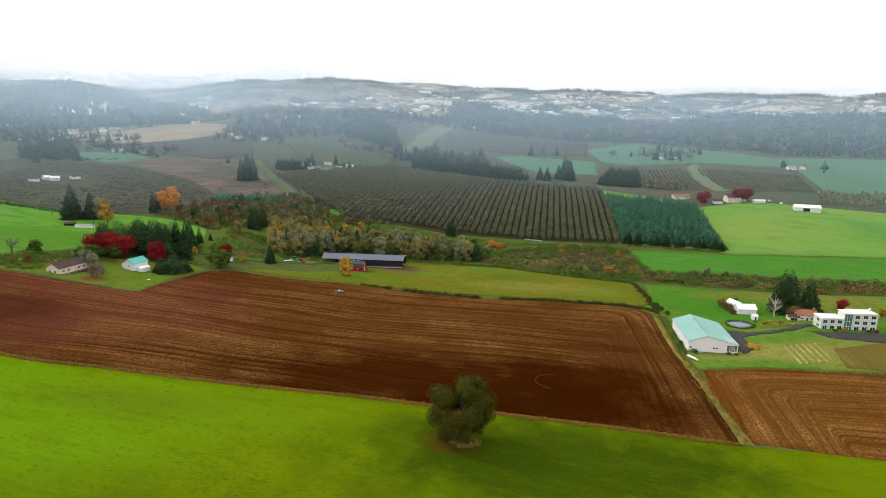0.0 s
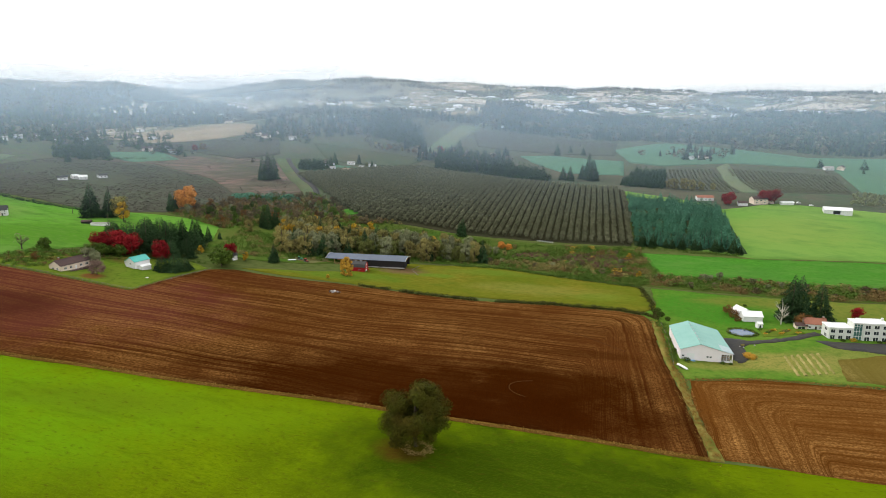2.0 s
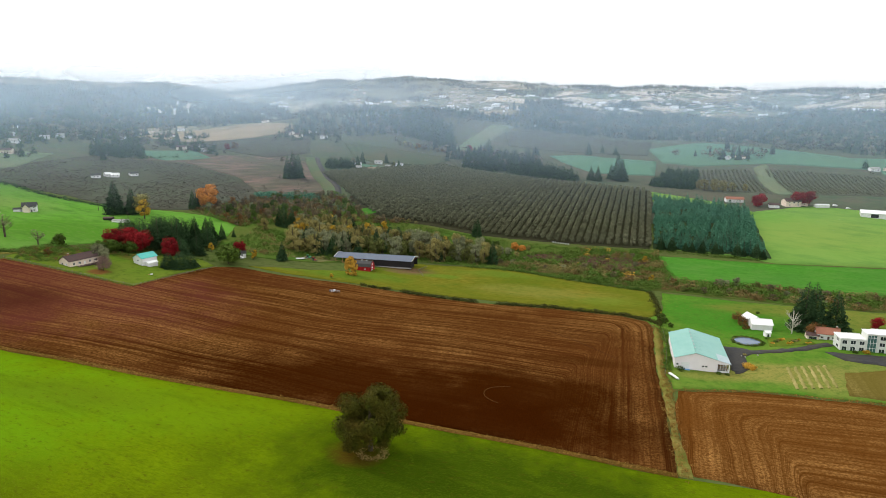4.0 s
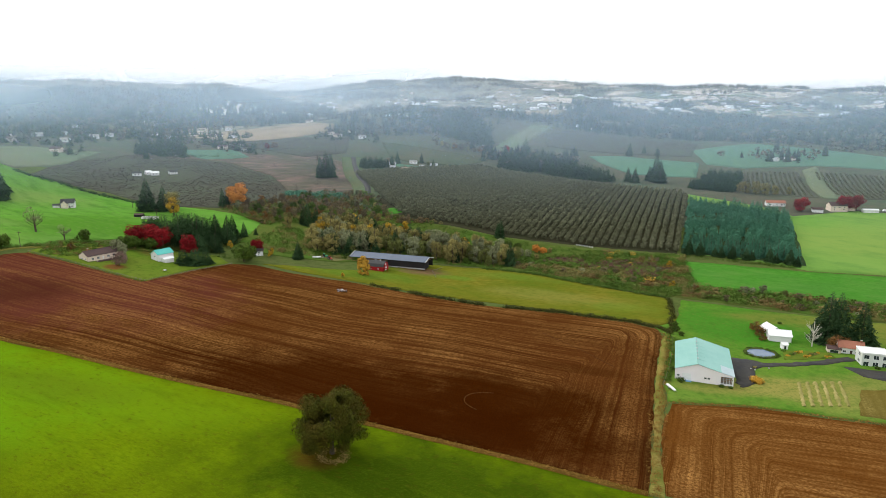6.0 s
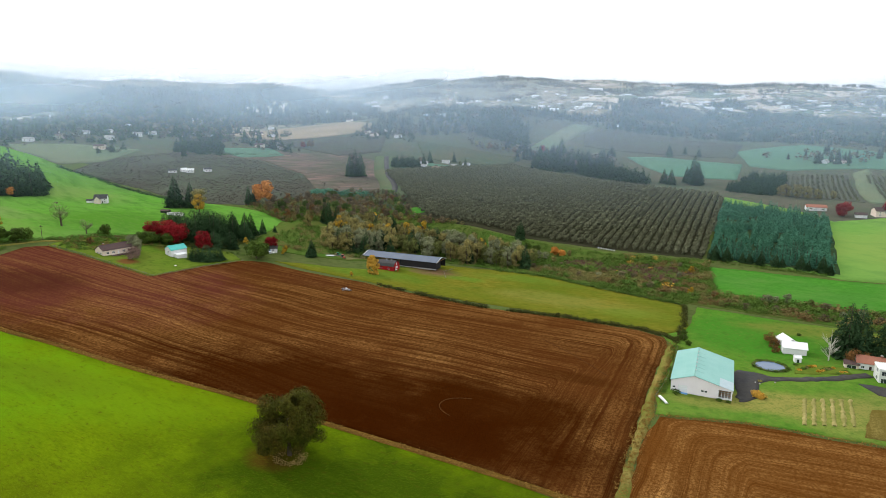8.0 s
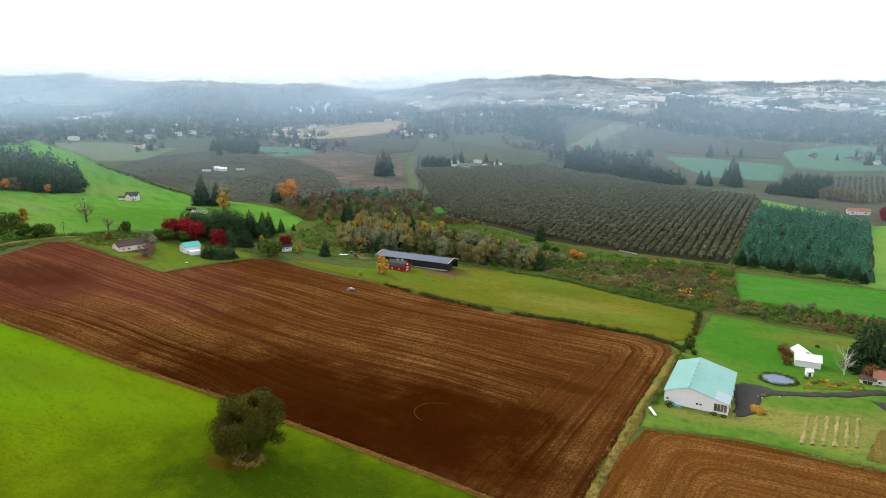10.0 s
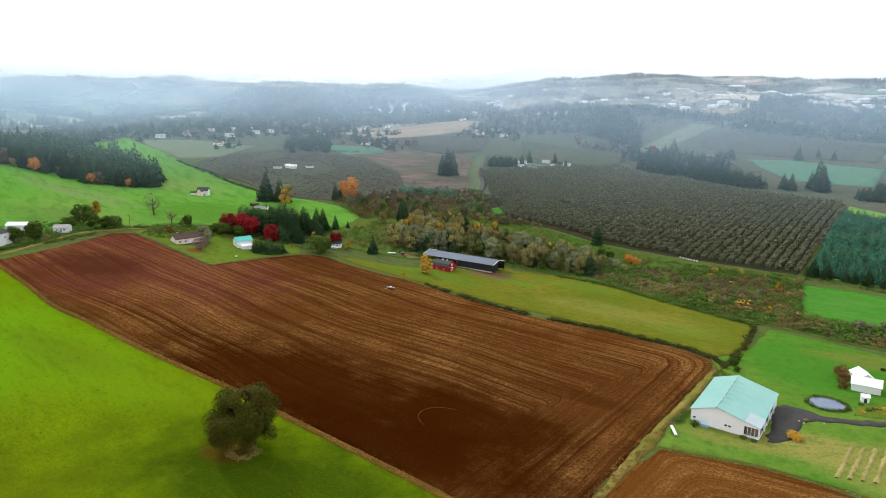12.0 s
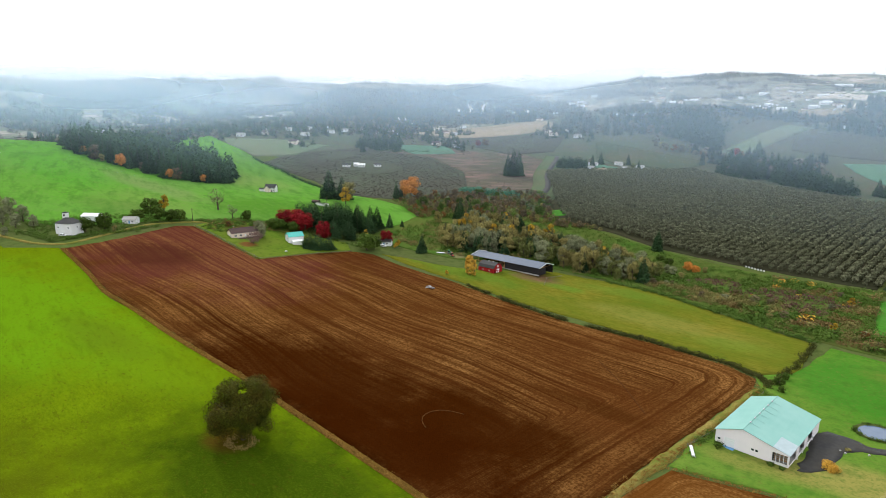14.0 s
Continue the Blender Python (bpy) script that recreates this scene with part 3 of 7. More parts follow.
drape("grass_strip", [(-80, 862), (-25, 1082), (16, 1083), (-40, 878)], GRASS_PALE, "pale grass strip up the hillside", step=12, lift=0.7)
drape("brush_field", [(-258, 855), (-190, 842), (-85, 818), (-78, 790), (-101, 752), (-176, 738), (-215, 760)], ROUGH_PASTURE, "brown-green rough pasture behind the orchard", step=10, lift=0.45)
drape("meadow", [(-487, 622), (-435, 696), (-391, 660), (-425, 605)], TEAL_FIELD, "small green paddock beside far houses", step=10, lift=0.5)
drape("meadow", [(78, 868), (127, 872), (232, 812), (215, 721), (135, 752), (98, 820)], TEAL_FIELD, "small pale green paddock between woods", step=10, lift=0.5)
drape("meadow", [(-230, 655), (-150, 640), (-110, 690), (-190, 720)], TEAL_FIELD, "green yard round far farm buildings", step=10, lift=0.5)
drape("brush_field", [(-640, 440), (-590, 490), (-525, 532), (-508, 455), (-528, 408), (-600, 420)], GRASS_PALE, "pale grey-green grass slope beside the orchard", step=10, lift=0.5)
drape("creek_bank", [(-176, 245), (-144, 244), (-96, 255), (-60, 286), (1, 288), (82, 268), (128, 249), (225, 224), (400, 208), (470, 232), (309, 250), (245, 257),
                     (149, 277), (147, 337), (152, 352), (100, 353), (2, 385), (-51, 408), (-127, 414), (-165, 400), (-200, 330)], BRAMBLE,
      "tangled brambles and shrubs along the creek", "undergrowth", step=7)
ROAD = [(-264, 735), (-239, 672), (-215, 615), (-198, 577), (-180, 547), (-168, 522), (-159, 494), (-155, 469), (-158, 446)]
ribbon("verge", ROAD, 34, ROAD_VERGE, "grey-green grass verges beside the farm road", "verge", lift=0.5)
ribbon("road", ROAD, 6.5, TARMAC, "dark farm road curving between orchards", "road", lift=0.75)
ribbon("track", [(-420, 25), (-300, 36), (-262, 45), (-249, 57), (-262, 100), (-268, 118), (-262, 150), (-240, 172), (-200, 200)], 2.4, VERGE,
       "gravel farm track along the field edge", "track", lift=0.5)
ribbon("verge", [(-243, 53), (-191, 43.6), (-160, 36.2), (-128, 34.6), (-86, 30), (-53, 27.5), (-31, 26), (-10, 22.8), (9, 20.5), (55, 14.6), (93, 8.2)], 2.6, STRAW_EDGE,
       "strip of dry grass along the plough line", "verge", lift=0.27, step=3)
WHEEL_MARK = material("dry_wheel_mark", [(0.036, 0.011, 0.0035), (0.110, 0.048, 0.016)], 1.2, shine=0.0)
for line in ([(41, 60.8), (36.6, 60), (33, 58.1), (30.7, 54.7), (30.2, 51.2), (30.9, 48.6), (32.7, 46.4), (37, 44.3)], [(54.6, 145.6), (72, 128), (88, 109)]):
    ribbon("wheel_track", line, 0.38, WHEEL_MARK, "pale wheel mark curving over the ploughed soil", "track", lift=0.32, step=2.0)

# ------------------------------------------------------------ plants
LEAF_OAK = material("oak_leaves", [(0.030, 0.047, 0.004), (0.064, 0.080, 0.009), (0.070, 0.048, 0.008)], 0.6, 0.16, island=0.45, rough=0.7)
LEAF_RED = material("red_maple_leaves", [(0.105, 0.007, 0.009), (0.270, 0.018, 0.020)], 0.4, island=0.4, vary=0.25, rough=0.7)
LEAF_YELLOW = material("yellow_leaves", [(0.330, 0.200, 0.020), (0.450, 0.280, 0.030)], 0.4, island=0.35, vary=0.2, rough=0.7)
LEAF_ORANGE = material("orange_leaves", [(0.500, 0.190, 0.030), (0.620, 0.260, 0.060)], 0.4, island=0.3, vary=0.1, rough=0.7)
LEAF_GOLD = material("golden_leaves", [(0.460, 0.250, 0.030), (0.600, 0.360, 0.060)], 0.6, island=0.25, rough=0.8)
BUSH_GREEN = material("bramble_leaves", [(0.048, 0.096, 0.014), (0.102, 0.160, 0.028)], 0.08, island=0.2, rough=0.8)
BUSH_DARK = material("hedge_leaves", [(0.036, 0.040, 0.010), (0.070, 0.072, 0.018)], 0.15, island=0.2, rough=0.8)
BUSH_RUST = material("rust_brush", [(0.125, 0.084, 0.032), (0.190, 0.124, 0.048)], 0.06, island=0.15, rough=0.8)
BUSH_TAN = material("reed_brush", [(0.145, 0.126, 0.042), (0.230, 0.186, 0.068)], 0.06, island=0.15, rough=0.8)
LEAF_GREEN = material("shrub_leaves", [(0.034, 0.066, 0.010), (0.075, 0.110, 0.018)], 0.4, island=0.4, vary=0.3, rough=0.7)
LEAF_RUSSET = material("russet_leaves", [(0.120, 0.060, 0.020), (0.190, 0.095, 0.032)], 0.4, island=0.4, vary=0.25, rough=0.8)
LEAF_TAN = material("fading_leaves", [(0.160, 0.142, 0.046), (0.290, 0.248, 0.088)], 0.4, island=0.22, vary=0.3, rough=0.8)
LEAF_GREY = material("bare_twigs", [(0.130, 0.145, 0.075), (0.255, 0.262, 0.145)], 0.4, island=0.22, vary=0.25, rough=0.9)
LEAF_HAZEL = material("hazel_twigs", [(0.090, 0.096, 0.054), (0.174, 0.174, 0.104)], 0.2, island=0.35, vary=0.15, rough=0.9)
NEEDLE = material("fir_needles", [(0.020, 0.046, 0.018), (0.048, 0.088, 0.034)], 0.4, island=0.35, vary=0.3, rough=0.8)
NEEDLE_BLUE = material("young_fir_needles", [(0.034, 0.125, 0.076), (0.084, 0.200, 0.122)], 0.4, island=0.3, vary=0.3, rough=0.8)
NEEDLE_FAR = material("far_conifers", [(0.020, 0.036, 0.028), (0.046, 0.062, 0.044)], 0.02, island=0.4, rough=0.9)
LEAF_BROWN = material("withered_leaves", [(0.098, 0.080, 0.044), (0.175, 0.138, 0.080)], 0.4, island=0.35, vary=0.3, rough=0.8)
LEAF_OLIVE = material("olive_leaves", [(0.078, 0.098, 0.024), (0.170, 0.176, 0.055)], 0.4, island=0.3, vary=0.3, rough=0.8)
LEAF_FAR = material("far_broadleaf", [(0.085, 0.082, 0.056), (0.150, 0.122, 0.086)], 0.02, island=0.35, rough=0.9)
BARK = material("bark", [(0.060, 0.045, 0.032), (0.110, 0.085, 0.062)], 3.0, rough=0.95, bump=0.03)
BARK_PALE = material("pale_bark", [(0.420, 0.390, 0.330), (0.560, 0.530, 0.460)], 2.0, rough=0.95)


def thing(name, x, y, label, category, group="", turn=0.0, z=None):
    """An Empty on the ground that parents the parts of a thing."""
    ob = new(name)
    ob.matrix_world = pose(x, y, level(x, y) if z is None else z, 0, 0, turn)
    return tagged(ob, label, category, group)


def tube(points, radii, sides=6):
    """A tapering round limb through points."""
    verts, faces = [], []
    for i, p in enumerate(points):
        p = Vector(p)
        along = (Vector(points[min(i + 1, len(points) - 1)]) - Vector(points[max(i - 1, 0)])).normalized()
        u = along.orthogonal().normalized()
        v = along.cross(u)
        for k in range(sides):
            a = 2 * math.pi * k / sides
            verts.append(p + (u * math.cos(a) + v * math.sin(a)) * radii[i])
        if i:
            for k in range(sides):
                a, b = (i - 1) * sides + k, (i - 1) * sides + (k + 1) % sides
                faces.append((a, b, b + sides, a + sides))
    faces.append(tuple(range((len(points) - 1) * sides, len(points) * sides)))
    return verts, faces


def join(shapes):
    verts, faces = [], []
    for v, f in shapes:
        n = len(verts)
        verts += [tuple(q) for q in v]
        faces += [tuple(i + n for i in g) for g in f]
    return verts, faces


def leaves(centres, size, rng, facing=None):
    """Small four-sided leaf sprays at the given centres; facing: which way each one lies, roughly, else at random."""
    n = len(centres)
    if facing is not None:
        out = np.asarray(facing) + 0.5 * rng.normal(size=(n, 3))
        a = np.cross(out, rng.normal(size=(n, 3)))
        a /= np.linalg.norm(a, axis=1)[:, None] + 1e-9
        b = np.cross(out, a)
    else:
        a = rng.normal(size=(n, 3))
        a /= np.linalg.norm(a, axis=1)[:, None] + 1e-9
        b = np.cross(a, rng.normal(size=(n, 3)))
    b /= np.linalg.norm(b, axis=1)[:, None] + 1e-9
    s = (size * rng.uniform(0.6, 1.3, n))[:, None]
    a, b, c = a * s, b * s * 0.75, np.asarray(centres)
    verts = np.stack([c - a, c + b * 0.8, c + a, c - b * 0.8], 1).reshape(-1, 3)
    return verts, np.arange(4 * n).reshape(-1, 4)


def lobed_crown(rng, n, width, low, high, lobes, fill=0.35):
    """Leaf centres of a broad crown of several rounded masses, and the way out of the crown at each."""
    mid, half = (low + high) / 2, (high - low) / 2
    out, ways = [], []
    for k in range(lobes):
        a, t = rng.uniform(0, 2 * math.pi), rng.uniform(-0.75, 0.9)
        reach = math.sqrt(max(0.05, 1 - t * t)) * rng.uniform(0.45, 0.72) * width / 2
        c = np.array([reach * math.cos(a), reach * math.sin(a), mid + half * t * (0.68 if t > 0 else 0.85)])
        r = rng.uniform(0.30, 0.48) * min(width / 2, half * 1.1)
        d = rng.normal(size=(n // lobes, 3))
        d /= np.linalg.norm(d, axis=1)[:, None]
        d *= (rng.uniform(fill, 1.0, n // lobes) ** 0.5)[:, None] * r
        d[:, 2] *= 0.8
        out.append(c + d)
        ways.append(d / (np.linalg.norm(d, axis=1)[:, None] + 1e-9) + 0.7 * (c + d - [0, 0, mid]) / [width / 2, width / 2, half] + [0, 0, 0.25])
    return np.concatenate(out), np.concatenate(ways)


def limbs(rng, height, spread, count, radius, base=0.25, sides=5):
    """A trunk with limbs that fork upward and outward."""
    shapes = [tube([(0, 0, -0.5), (0.1, 0, height * 0.3), (0.0, 0.15, height * 0.62), (0.1, 0, height * 0.85)],
                   [radius * 1.3, radius, radius * 0.6, radius * 0.15], sides + 2)]
    for k in range(count):
        a = 2 * math.pi * (k + rng.uniform(-0.3, 0.3)) / count
        z0 = height * rng.uniform(base, 0.55)
        tip = Vector((math.cos(a) * spread * rng.uniform(0.6, 0.95), math.sin(a) * spread * rng.uniform(0.6, 0.95), z0 + height * rng.uniform(0.2, 0.4)))
        mid = Vector((tip.x * 0.45, tip.y * 0.45, z0 + (tip.z - z0) * 0.35))
        shapes.append(tube([(0, 0, z0), mid, tip], [radius * 0.45, radius * 0.28, radius * 0.06], sides))
        for j in range(2):
            b = a + rng.uniform(-0.7, 0.7)
            end = mid + Vector((math.cos(b), math.sin(b), rng.uniform(0.4, 1.1))) * spread * 0.4
            shapes.append(tube([mid, mid.lerp(end, 0.5) + Vector((0, 0, 0.1)), end], [radius * 0.2, radius * 0.12, radius * 0.03], 4))
    return join(shapes)


def broadleaf(name, rng, width, height, leaf, count, size, bark, label, category="tree", low=0.2, lobes=16, radius=None, group="", fill=0.35):
    """A deciduous tree of the given size, standing at the origin."""
    ob = tagged(new(name), label, category, group)
    v, f = limbs(rng, height, width * 0.42, 7, radius or height * 0.022)
    mesh_object("trunk", v, f, bark, ob)
    at, way = lobed_crown(rng, count, width, height * low, height, lobes, fill)
    v, f = leaves(at, size, rng, facing=way)
    mesh_object("crown", v, f, leaf, ob)
    return ob


def conifer(name, rng, width, height, needle, label, count=1500, spray=0.09, full=0.75, group="", low=0.04):
    """A fir: a straight trunk and a ragged cone of drooping sprays in uneven tiers."""
    ob = tagged(new(name), label, "tree", group)
    v, f = tube([(0, 0, -0.4), (0, 0, height * 0.5), (0, 0, height * 0.97)], [height * 0.016, height * 0.011, 0.03], 6)
    mesh_object("trunk", v, f, BARK, ob)
    up = low + (1 - low) * (1 - np.sqrt(rng.uniform(0.0, 1, count)))
    a = rng.uniform(0, 2 * math.pi, count)
    lump = 1 + 0.16 * np.sin(3 * a + 9 * up + rng.uniform(0, 6)) + 0.14 * np.sin(5 * a - 23 * up) + 0.12 * np.sin(41 * up + 2 * np.sin(a))
    reach = width / 2 * (1 - up) ** full * lump * np.sqrt(rng.uniform(0.30, 1.0, count)) * rng.choice([1.0, 1.0, 1.0, 1.16], count)
    reach += 0.012 * width
    out = np.stack([np.cos(a), np.sin(a), np.zeros(count)], 1)
    centres = out * reach[:, None]
    centres[:, 2] = height * up - 0.10 * reach
    d = out + rng.normal(size=(count, 3)) * 0.45
    d[:, 2] -= 0.45
    d /= np.linalg.norm(d, axis=1)[:, None]
    b = np.cross(d, rng.normal(size=(count, 3)) * 0.5 + [0, 0, 1])
    b /= np.linalg.norm(b, axis=1)[:, None]
    s = (spray * width * (0.45 + 0.75 * (1 - up)) * rng.uniform(0.7, 1.3, count))[:, None]
    verts = np.stack([centres - d * s, centres + b * s * 0.55, centres + d * s * 1.1, centres - b * s * 0.55], 1).reshape(-1, 3)
    mesh_object("crown", verts, np.arange(4 * count).reshape(-1, 4), needle, ob)
    return ob


def shrub(name, rng, width, height, leaf, label, count=160, size=0.45):
    c = rng.normal(size=(count, 3))
    c /= np.linalg.norm(c, axis=1)[:, None]
    c *= (rng.uniform(0.25, 1.0, count) ** 0.5)[:, None]
    way = c / np.linalg.norm(c, axis=1)[:, None] + [0, 0, 0.4]
    lump = 1 + 0.25 * np.sin(3 * np.arctan2(c[:, 1], c[:, 0]) + rng.uniform(0, 6))
    c = np.stack([c[:, 0] * lump * width / 2, c[:, 1] * lump * width / 2, (c[:, 2] + 0.85) * height / 1.85], 1)
    c[:, 2] = np.clip(c[:, 2], 0.05, None)
    v, f = leaves(c, size, rng, facing=way)
    return tagged(mesh_object(name, v, f, leaf), label, "shrub")


def plant(proto, x, y, scale, rng, spread=1.0, z=None):
    """A copy of a tree, turned and sized, on the ground."""
    ob = copy_thing(proto, pose(x, y, level(x, y) if z is None else z, 0, 0, rng.uniform(0, 360)))
    ob.scale = (scale * spread, scale * spread, scale)
    return ob


def inside(outline, x, y):
    hit = False
    for (ax, ay), (bx, by) in zip(outline, outline[1:] + outline[:1]):
        if (ay > y) != (by > y) and x < (bx - ax) * (y - ay) / (by - ay) + ax:
            hit = not hit
    return hit


def scatter(outline, gap, rng, jitter=0.5):
    """Points about gap apart inside an outline."""
    xs, ys = [p[0] for p in outline], [p[1] for p in outline]
    out = []
    for x in np.arange(min(xs), max(xs), gap):
        for y in np.arange(min(ys), max(ys), gap):
            px, py = x + rng.uniform(-jitter, jitter) * gap, y + rng.uniform(-jitter, jitter) * gap
            if inside(outline, px, py):
                out.append((px, py))
    return out


def merged(name, proto_parts, spots, mat, label, category):
    """Many alike plants as one object; proto_parts: (verts, faces) variants of unit height; spots: x, y, height, turn, width factor."""
    verts, faces, n = [], [], 0
    floor = ground_z([q[0] for q in spots], [q[1] for q in spots])
    for k, (x, y, h, turn, wide) in enumerate(spots):
        v, f = proto_parts[k % len(proto_parts)]
        c, s = math.cos(turn), math.sin(turn)
        w = np.empty_like(v)
        w[:, 0] = (v[:, 0] * c - v[:, 1] * s) * h * wide + x
        w[:, 1] = (v[:, 0] * s + v[:, 1] * c) * h * wide + y
        w[:, 2] = v[:, 2] * h + floor[k]
        verts.append(w)
        faces.append(f + n)
        n += len(v)
    me = bpy.data.meshes.new(name)
    verts, faces = np.concatenate(verts), np.concatenate(faces)
    me.vertices.add(len(verts))
    me.vertices.foreach_set("co", verts.astype(np.float32).ravel())
    sides = faces.shape[1]
    me.loops.add(faces.size)
    me.loops.foreach_set("vertex_index", faces.astype(np.int32).ravel())
    me.polygons.add(len(faces))
    me.polygons.foreach_set("loop_start", np.arange(0, faces.size, sides, dtype=np.int32))
    me.update(calc_edges=True)
    me.materials.append(mat)
    return tagged(new(name, me), label, category, kind="stuff")


def mesh_arrays(ob, height):
    """The crown of a tree as arrays at unit height (quads)."""
    me = next(c for c in ob.children if c.name.startswith("crown")).data
    v = np.array([tuple(p.co) for p in me.vertices]) / height
    return v, np.array([tuple(p.vertices) for p in me.polygons])


def drop_proto(*protos):
    for p in protos:
        for o in (*p.children_recursive, p):
            bpy.data.objects.remove(o)


SPOTS = {
    "maple_red": [(-223, 202, 15.0), (-214, 206, 17.0), (-205, 206, 16.0), (-187, 208, 14.0), (-154, 239, 12.2), (236, 184, 7.7), (274, 490, 14.9), (274, 503, 10.1), (312, 497, 16.3), (324, 501, 16.4)],
    "fir": [(-308, 328, 30.1), (-296, 334, 24.2), (-193, 228, 22.2), (-190, 246, 22.8), (-189, 260, 20.5), (-190, 269, 19.0), (-126, 247, 13.6), (-188, 282, 12.5), (-184, 293, 6.8), (-126, 245, 10.5)],
    "green": [(-291, 135, 14.6), (-150, 214, 14.1), (-271, 79, 10.6), (-270, 91, 12.3), (-282, 120, 9.1), (-269, 144, 9.3), (-275, 132, 10.9), (-268, 137, 10.0), (-281, 115, 5.7), (-250, 188, 8.9), (-217, 189, 10.3), (-150, 222, 10.1), (243, 170, 3.4), (122, 174, 4.0), (123, 183, 3.8), (124, 167, 3.0), (113.5, 117, 2.3)],
    "yellow": [(246, 164, 8.0), (249, 160, 6.5), (-301, 151, 14.2), (-274, 317, 18.8), (-144, 241, 6.9)],
    "tan": [(-287, 334, 24.0), (-174, 330, 14.3), (-261, 93, 6.1), (245, 586, 17.0), (254, 580, 18.3), (262, 575, 16.7), (272, 574, 13.9), (241, 596, 14.3), (287, 579, 11.2)],
    "bare": [(-291, 191, 17.8), (-261, 183, 10.7)],
    "thorn": [(-195, 152, 9.5), (-201, 160, 7.0)],
    "russet": [(-239, 164, 5.1), (164, 178, 6.0), (164.5, 186, 6.5), (163.5, 171, 4.0), (194, 162, 8.6), (200, 165, 6.7)],
    "orange": [(-256, 391, 26.2)],
    "fir2": [(-266, 381, 19.0), (-266, 390, 16.8), (-235, 561, 33.9), (-241, 558, 28.2), (-230, 565, 31.0), (-192, 722, 19.1), (-191, 692, 17.0), (-162, 744, 15.9), (-139, 722, 12.3), (-505, 775, 19.9), (-472, 548, 18.0), (-165, 351, 22.9), (-170, 353, 18.0), (-162, 362, 17.3), (2, 381, 17.9), (-1, 385, 13.8), (154, 354, 9.1)],
    "firbig": [(195, 176, 27.0), (201, 180, 26.0), (211, 177, 22.8)],
    "bare_pale": [(185, 166, 15.5)],
    "yellowbush": [(146, 112, 3.0), (147.5, 110.5, 2.6)],
    "poplar": [(-70, 227, 17.0), (-73, 229, 14.0), (-68, 229, 13.0)],
    "fir3": [(-19, 842, 31.7), (161, 687, 36.7), (165, 675, 29.9), (154, 699, 21.0), (127, 690, 19.2), (135, 678, 20.5), (139, 874, 21.2), (162, 890, 13.7), (180, 869, 15.3)],
    "grey": [(-209, 168, 13.5), (-204, 166, 11.5), (-338, 61, 16.0), (-318, 61, 14.0), (-318, 49, 15.2), (-299, 60, 10.6), (-306, 52, 11.3), (-290, 40, 7.2)],
    "cedar": [(-226, 220, 19.0), (-219, 226, 20.0), (-211, 221, 19.0), (-203, 221, 25.0), (-199, 232, 24.0), (-208, 234, 20.0), (-216, 240, 18.0), (-195, 238, 20.0), (-200, 246, 20.0),
              (-197, 255, 19.5), (-208, 250, 19.0), (-221, 256, 18.0), (-232, 232, 15.0), (-240, 246, 13.5), (-184, 252, 16.0), (-177, 224, 14.0), (-183, 214, 13.0)],
    "pine": [(-172, 180, 10.0), (-166, 183, 11.5), (-163, 190, 9.0)],
}

rng = np.random.default_rng(7)

# the lone broad tree in the cereal field: crown of many masses with a gap near the top, and a ring of dry grass at its foot
lone = thing("oak_tree", 0, 0, "broad dark green tree standing alone in a cereal field", "tree")
v, f = limbs(rng, 19, 9.5, 11, 0.62, base=0.16, sides=7)
mesh_object("trunk", v, f, BARK, lone)
masses = lobed_crown(rng, 36000, 23.5, 2.5, 21.6, 30, fill=0.2), lobed_crown(rng, 13000, 25.0, 0.8, 13.0, 20, fill=0.1)
spread, way = (np.concatenate(q) for q in zip(*masses))
gap_way, gap_at = np.array([0.70, -0.48, 0.53]), np.array([0.8, 0.2, 16.6])
off = spread - gap_at
hole = np.linalg.norm(off - (off @ gap_way)[:, None] * gap_way, axis=1) < 1.7
keep = ~hole & (spread[:, 2] > 0.8)
v, f = leaves(spread[keep], 0.27, rng, facing=way[keep])
mesh_object("crown", v, f, LEAF_OAK, lone)
a = rng.uniform(0, 2 * math.pi, 700)
r = rng.normal(3.7, 0.8, 700)
tuft = np.stack([np.cos(a) * r + 1, np.sin(a) * r - 1.5, rng.uniform(0, 0.5, 700)], 1)
tuft[:, 2] += ground_z(tuft[:, 0], tuft[:, 1]) + 0.2
v, f = leaves(tuft, 0.24, rng)
tagged(mesh_object("dry_grass", v, f, material("dry_stalks", [(0.260, 0.185, 0.060), (0.400, 0.290, 0.100)], 0.8, island=0.3, rough=0.9)), "ring of pale dry grass round the tree foot", "grass", kind="stuff")

# patterns for the other trees, ten metres high
fir_a = conifer("fir_tree", rng, 4.4, 10, NEEDLE, "tall dark green fir with drooping boughs", 4200, 0.048, 0.9)
fir_b = conifer("fir_tree", rng, 5.0, 10, NEEDLE, "dense dark green fir beside the farm", 4200, 0.046, 0.8)
fir_mid = conifer("fir_tree", rng, 4.7, 10, NEEDLE, "tall dark fir in a mixed wood", 1500, 0.075, 0.85)
cedar = conifer("cedar_tree", rng, 6.6, 10, NEEDLE, "broad dark green cedar with a rounded top", 4800, 0.040, 0.5)
fir_far = conifer("fir_tree", rng, 4.6, 10, NEEDLE, "x", 110, 0.21, 0.85)
fir_far_b = conifer("fir_tree", rng, 5.6, 10, NEEDLE, "x", 110, 0.20, 0.7)
fir_blue = conifer("fir_tree", rng, 4.2, 10, NEEDLE_BLUE, "young blue-green plantation fir in close rows", 260, 0.13, 0.85)
maple = broadleaf("maple_tree", rng, 9.5, 10, LEAF_RED, 4200, 0.27, BARK, "deep red maple in autumn leaf", low=-0.06, lobes=22)
